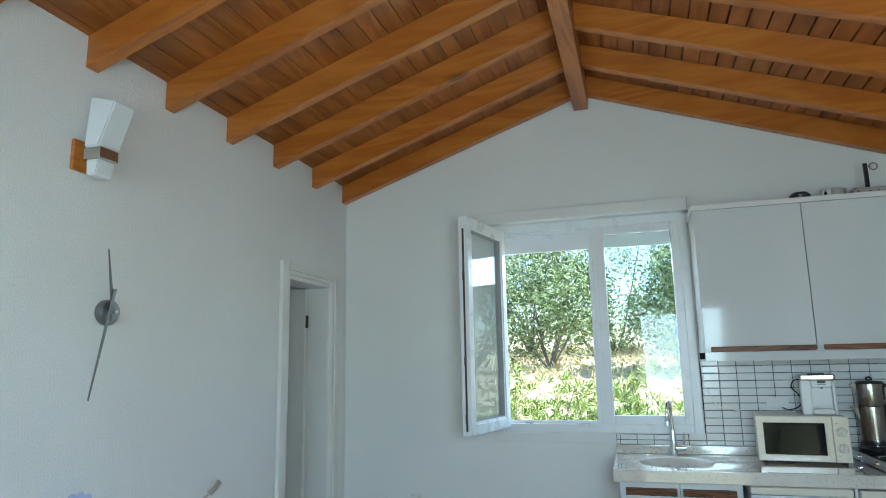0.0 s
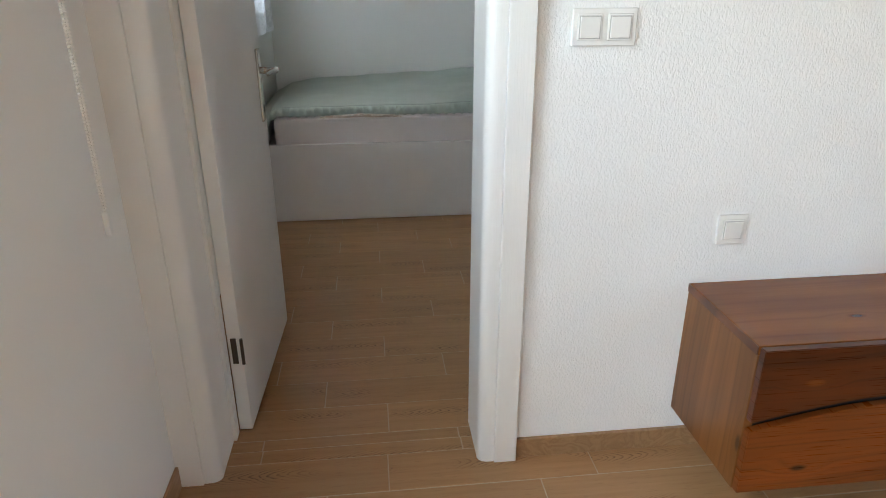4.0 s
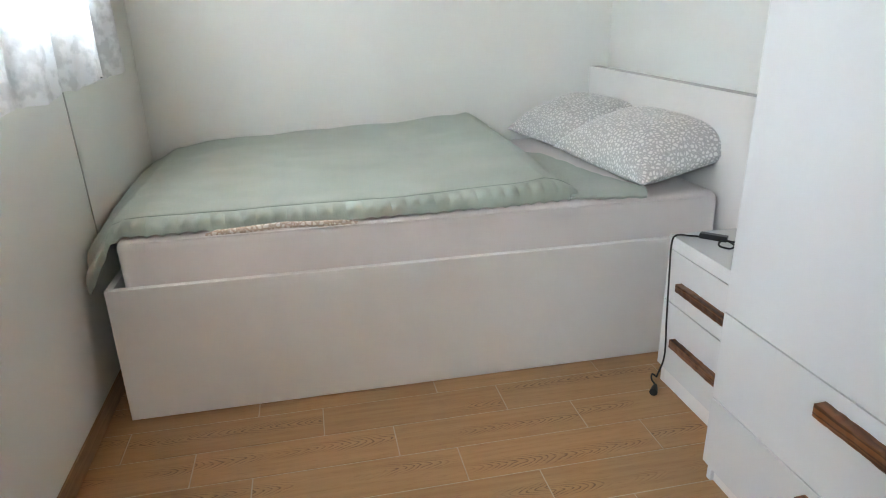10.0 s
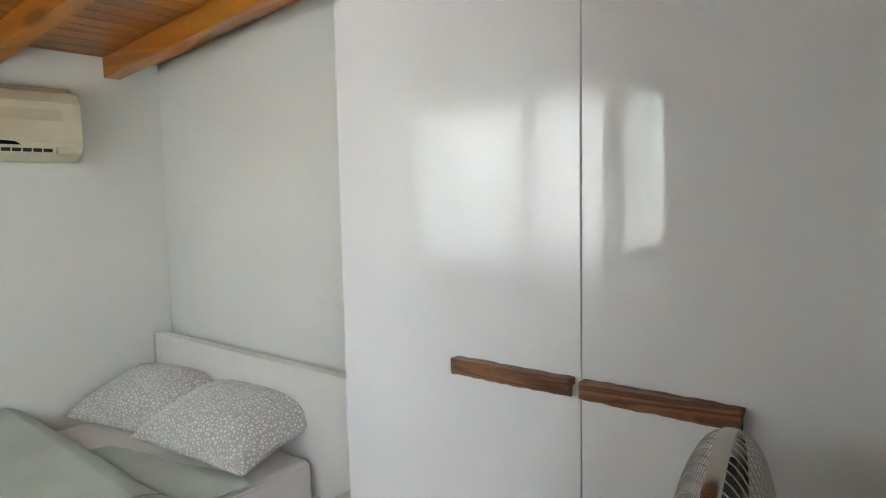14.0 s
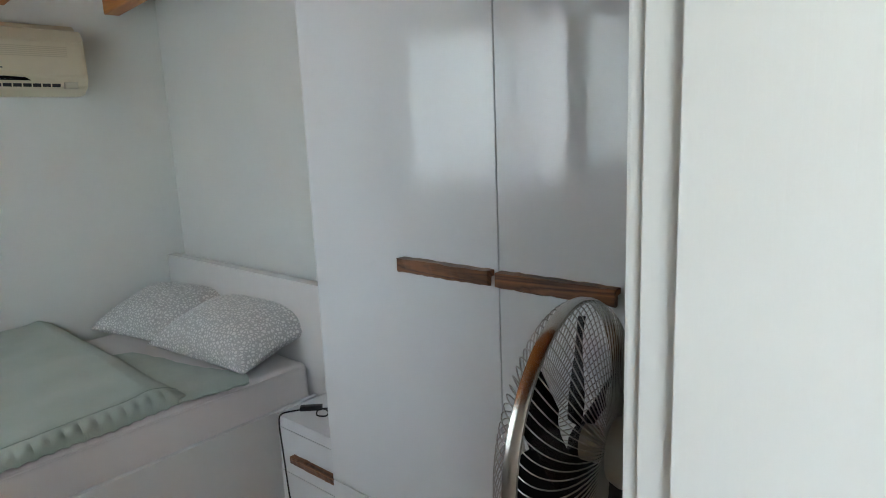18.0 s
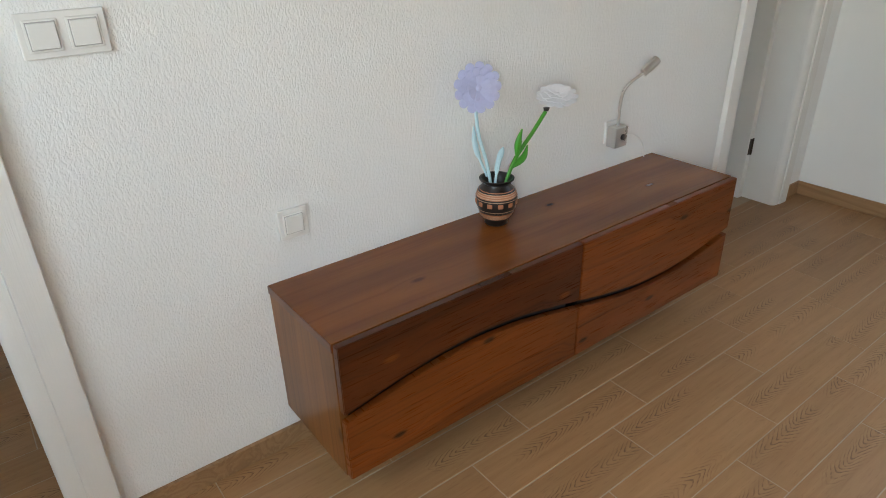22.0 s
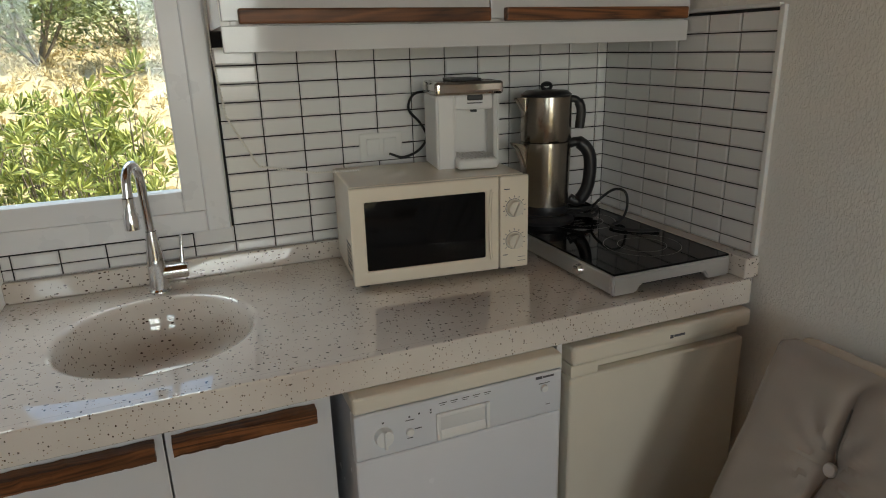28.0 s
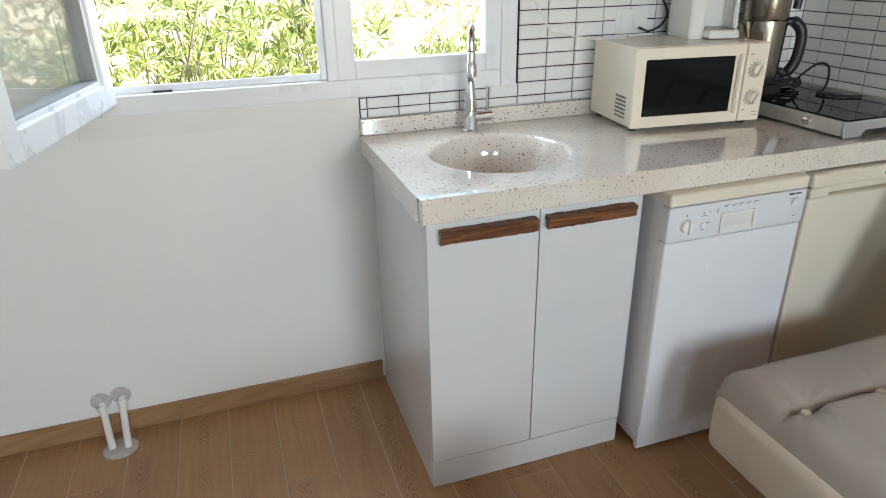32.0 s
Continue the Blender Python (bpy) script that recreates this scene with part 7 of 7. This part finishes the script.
CURTAIN = lace_material()
curtain("lace_curtain", -4.56, -2.99, BY0 + 0.062, 1.045, 2.16, 4.7, "white lace curtain at the bedroom window")
solid("curtain_rod", tube([(-4.68, BY0 + 0.05, 2.165), (-2.92, BY0 + 0.05, 2.165)], 0.009, 12), PLASTIC, "white rod above the bedroom window", "curtain rod", smooth=True)
solid("surface_wire", tube([(-4.085, BY0 + 0.002, 1.25), (-4.135, BY0 + 0.002, 0.50)], 0.0022, 6), plain("grey_cable", (0.52, 0.52, 0.50), 0.5), "thin grey wire down the bedroom wall", "cable", smooth=True)


# ---- outside ----
def leaf_material(name, dark, light):
    m = material(name, light, 0.55, spec=0.4)
    g = m.node_tree.nodes.new("ShaderNodeNewGeometry")
    base(m, ramp(m, g.outputs["Random Per Island"], [(0.0, dark), (0.5, tuple((a + b) / 2 for a, b in zip(dark, light))), (1.0, light)]))
    m.node_tree.nodes["Principled BSDF"].inputs["Transmission Weight"].default_value = 0.0
    m.node_tree.nodes["Principled BSDF"].inputs["Subsurface Weight"].default_value = 0.0
    return m


SHRUB = leaf_material("shrub_leaves", (0.13, 0.18, 0.04), (0.50, 0.54, 0.17))
OLIVE = leaf_material("olive_leaves", (0.13, 0.16, 0.065), (0.48, 0.53, 0.30))
PINEL = leaf_material("dark_tree_leaves", (0.07, 0.10, 0.035), (0.33, 0.39, 0.17))
STRAW = leaf_material("dry_grass", (0.42, 0.33, 0.16), (0.68, 0.58, 0.34))
BARK = plain("grey_bark", (0.24, 0.20, 0.16), 0.9, 0.4, 14, 0.8)


def leaves(rng, clumps, per, size, spread, upright=0.3):
    """Small pointed leaves in twig-like sprays round the given centres."""
    verts, faces = [], []
    for c in clumps:
        d = Vector((rng.gauss(0, 1), rng.gauss(0, 1), rng.gauss(upright, 0.7))).normalized()
        for k in range(per):
            p = Vector(c) + d * rng.uniform(-spread, spread) + Vector((rng.gauss(0, 1), rng.gauss(0, 1), rng.gauss(0, 1))) * spread * 0.28
            q = (d * 0.6 + Vector((rng.gauss(0, 1), rng.gauss(0, 1), rng.gauss(0.2, 0.8)))).normalized()
            s = q.orthogonal().normalized()
            s.rotate(Matrix.Rotation(rng.uniform(0, 6.28), 3, q))
            L = size * rng.uniform(0.7, 1.3)
            n = len(verts)
            up = q.cross(s) * L * 0.08
            verts += [p, p + q * L * 0.45 + s * L * 0.17 + up, p + q * L, p + q * L * 0.45 - s * L * 0.17 + up]
            faces += [(n, n + 1, n + 2), (n, n + 2, n + 3)]
    me = bpy.data.meshes.new("leaves")
    me.from_pydata(verts, [], faces)
    return me


def rosettes(rng, clumps, per, size):
    """Whorls of blunt narrow leaves at twig tips, most of them turned up to the light."""
    verts, faces = [], []
    for c in clumps:
        d = Vector((rng.gauss(0, 0.6), rng.gauss(0, 0.6), rng.gauss(0.9, 0.4))).normalized()
        o = d.orthogonal().normalized()
        start = rng.uniform(0, 6.28)
        for k in range(per):
            side = o.copy()
            side.rotate(Matrix.Rotation(start + 2.4 * k, 3, d))
            tilt = 0.35 + 0.95 * (k / per) + rng.uniform(-0.12, 0.12)
            q = (d * math.cos(tilt) + side * math.sin(tilt)).normalized()
            w = q.cross(side).normalized() if tilt > 0.2 else o
            L = size * rng.uniform(0.75, 1.2)
            p = Vector(c) + d * (0.4 * size * (1 - k / per)) + side * 0.004
            fold = q.cross(w) * L * 0.05
            n = len(verts)
            verts += [p, p + q * L * 0.40 + w * L * 0.10 - fold, p + q * L * 0.80 + w * L * 0.13 - fold, p + q * L, p + q * L * 0.80 - w * L * 0.13 - fold, p + q * L * 0.40 - w * L * 0.10 - fold, p + q * L * 0.6 + fold]
            faces += [(n, n + 1, n + 6), (n + 1, n + 2, n + 6), (n + 2, n + 3, n + 6), (n + 3, n + 4, n + 6), (n + 4, n + 5, n + 6), (n + 5, n, n + 6)]
    me = bpy.data.meshes.new("leaves")
    me.from_pydata(verts, [], faces)
    return me


def plant(name, at, r, h, n, per, size, mat, label, category, seed, trunk=0.0, group="", whorls=False):
    rng = random.Random(seed)
    p = thing(name, at, label, category, group)
    lobes = [(rng.uniform(-0.6, 0.6) * r, rng.uniform(-0.6, 0.6) * r, trunk + (h - trunk) * rng.uniform(0.25 if whorls else 0.12, 0.85), rng.uniform(0.35, 0.6)) for _ in range(12 if whorls else 9)]
    cl = []
    while len(cl) < n:
        lx, ly, lz, lr = rng.choice(lobes)
        v = Vector((rng.gauss(0, 1), rng.gauss(0, 1), rng.gauss(0, 1))).normalized() * rng.uniform(0.45, 1.0) ** 0.5
        c = (lx + v.x * r * lr, ly + v.y * r * lr, lz + v.z * (h - trunk) * 0.4 * lr * 1.6)
        if c[2] > 0.03:
            cl.append(c)
    me = rosettes(rng, cl, per, size) if whorls else leaves(rng, cl, per, size, size * 2.2)
    me.materials.append(mat)
    o = new("crown", me)
    o.parent = p
    wood_ = []
    for lx, ly, lz, lr in lobes:
        mid = (lx * 0.35, ly * 0.35, trunk * 0.9 + 0.25 * (lz - trunk))
        rad = max(0.007, 0.016 * r)
        tips = [(lx, ly, lz)] if not whorls else [(lx, ly, lz)] + [(lx + rng.uniform(-0.5, 0.5) * r * lr, ly + rng.uniform(-0.5, 0.5) * r * lr, lz + rng.uniform(0.1, 0.5) * h * lr) for _ in range(3)]
        for tip in tips:
            wood_.append(tube(curve_points([(rng.uniform(-0.03, 0.03), rng.uniform(-0.03, 0.03), -0.05), mid, tip], 4), [rad * (1.3 - 0.12 * k) for k in range(9)], 6))
    part("trunk", joined(*wood_), BARK, p, "branching grey stems", True)
    return p


G = -0.25
for k, (x, y, r, h) in enumerate(((-0.75, 6.6, 0.75, 1.52), (0.34, 6.45, 0.46, 1.45), (-1.7, 7.2, 0.9, 1.4), (2.3, 8.6, 0.8, 1.0), (-0.3, 7.9, 0.8, 1.3), (3.1, 7.6, 0.9, 1.3))):
    plant("shrub", (x, y, G), r, h, 430 if r > 0.5 else 230, 11, 0.072, SHRUB, "sunlit evergreen shrub with whorls of narrow leaves outside the window", "shrub", 20 + k, 0.0, "shrubs outside the kitchen window", True)
tree_spots = random.Random(41)
for k in range(16):
    row = k % 2
    x = -15.0 + 2.1 * k + tree_spots.uniform(-0.8, 0.8)
    y = 25.0 + 9.0 * row + tree_spots.uniform(-2.0, 2.0)
    r, h = tree_spots.uniform(2.4, 3.4) + row, tree_spots.uniform(4.2, 5.8) + 2.2 * row
    plant("tree", (x, y, ground_z(x, y)), r, h, 620, 9, 0.26, (OLIVE, PINEL)[tree_spots.random() < 0.45], "grey-green tree beyond the dry meadow", "tree", 60 + k, 0.2, "trees beyond the meadow")
# bushes before the entrance and bedroom sides
for k, (x, y) in enumerate(((-4.2, -4.2), (-2.6, -5.0), (0.8, -6.0))):
    plant("shrub", (x, y, G), 1.0, 1.9, 300, 7, 0.09, SHRUB, "evergreen shrub in front of the house", "shrub", 90 + k, 0.0, "shrubs in front of the house")
bm = bmesh.new()
folds_ = [[bm.verts.new((0.95 * i / 24, 0.05 * math.sin(i * 1.1) + 0.02 * math.sin(i * 2.7), 1.7 * j / 4 - 0.03 * abs(math.sin(i * 0.4)) * j / 4)) for j in range(5)] for i in range(25)]
for r0, r1 in zip(folds_, folds_[1:]):
    for j in range(4):
        bm.faces.new((r0[j], r1[j], r1[j + 1], r0[j + 1]))
bmesh.ops.solidify(bm, geom=bm.faces[:], thickness=0.004)
solid("blue_tarpaulin", bm, plain("faded_blue_tarpaulin", (0.10, 0.28, 0.62), 0.5, 0.2, 3.0), "faded blue tarpaulin hung in folds beyond the meadow", "tarpaulin", smooth=True, at=(2.1, 32.0, ground_z(2.5, 32.0)))
rng = random.Random(5)
tufts = [(x, y, ground_z(x, y) + 0.05) for x, y in ((rng.uniform(-11, 11), rng.uniform(5.4, 38.0)) for _ in range(3600))]
me = leaves(rng, tufts, 6, 0.22, 0.12, 3.0)
me.materials.append(STRAW)
tagged(new("dry_grass_tufts", me), "dry yellow grass on the meadow", "grass", "", "stuff")

# ---- floor planks, last ----
PW, PL, JW = 0.1515, 0.60, 0.003
plank_cache = {}


def plank(x0, x1, y0, y1):
    w, l = round(x1 - x0, 3), round(y1 - y0, 3)
    if w < 0.012 or l < 0.012:
        return
    if (w, l) not in plank_cache:
        plank_cache[(w, l)] = mesh("plank", box(0, w, 0, l, -0.004, 0.0, 0.001, 1), PLANK)
    o = new("plank", plank_cache[(w, l)])
    o.parent = floor
    o.location = (x0, y0, random.uniform(-0.0003, 0.0003))


def lay(xs, xe, ys, ye, line, offsets):
    k0 = math.floor((xs - line) / PW)
    k = k0
    while line + PW * k < xe:
        a, b = max(line + PW * k + JW / 2, xs), min(line + PW * (k + 1) - JW / 2, xe)
        off = offsets[k % 3]
        n = math.floor((ys - off) / PL)
        while off + PL * n < ye:
            c, d = max(off + PL * n + JW / 2, ys), min(off + PL * (n + 1) - JW / 2, ye)
            plank(a, b, c, d)
            n += 1
        k += 1


lay(XA - 0.10, XR, YS, YB, -1.23, (0.555, 0.385, 0.183))
lay(BX0, XA - 0.103, BY0, BY1, -3.76, (0.563, 0.18, 0.355))
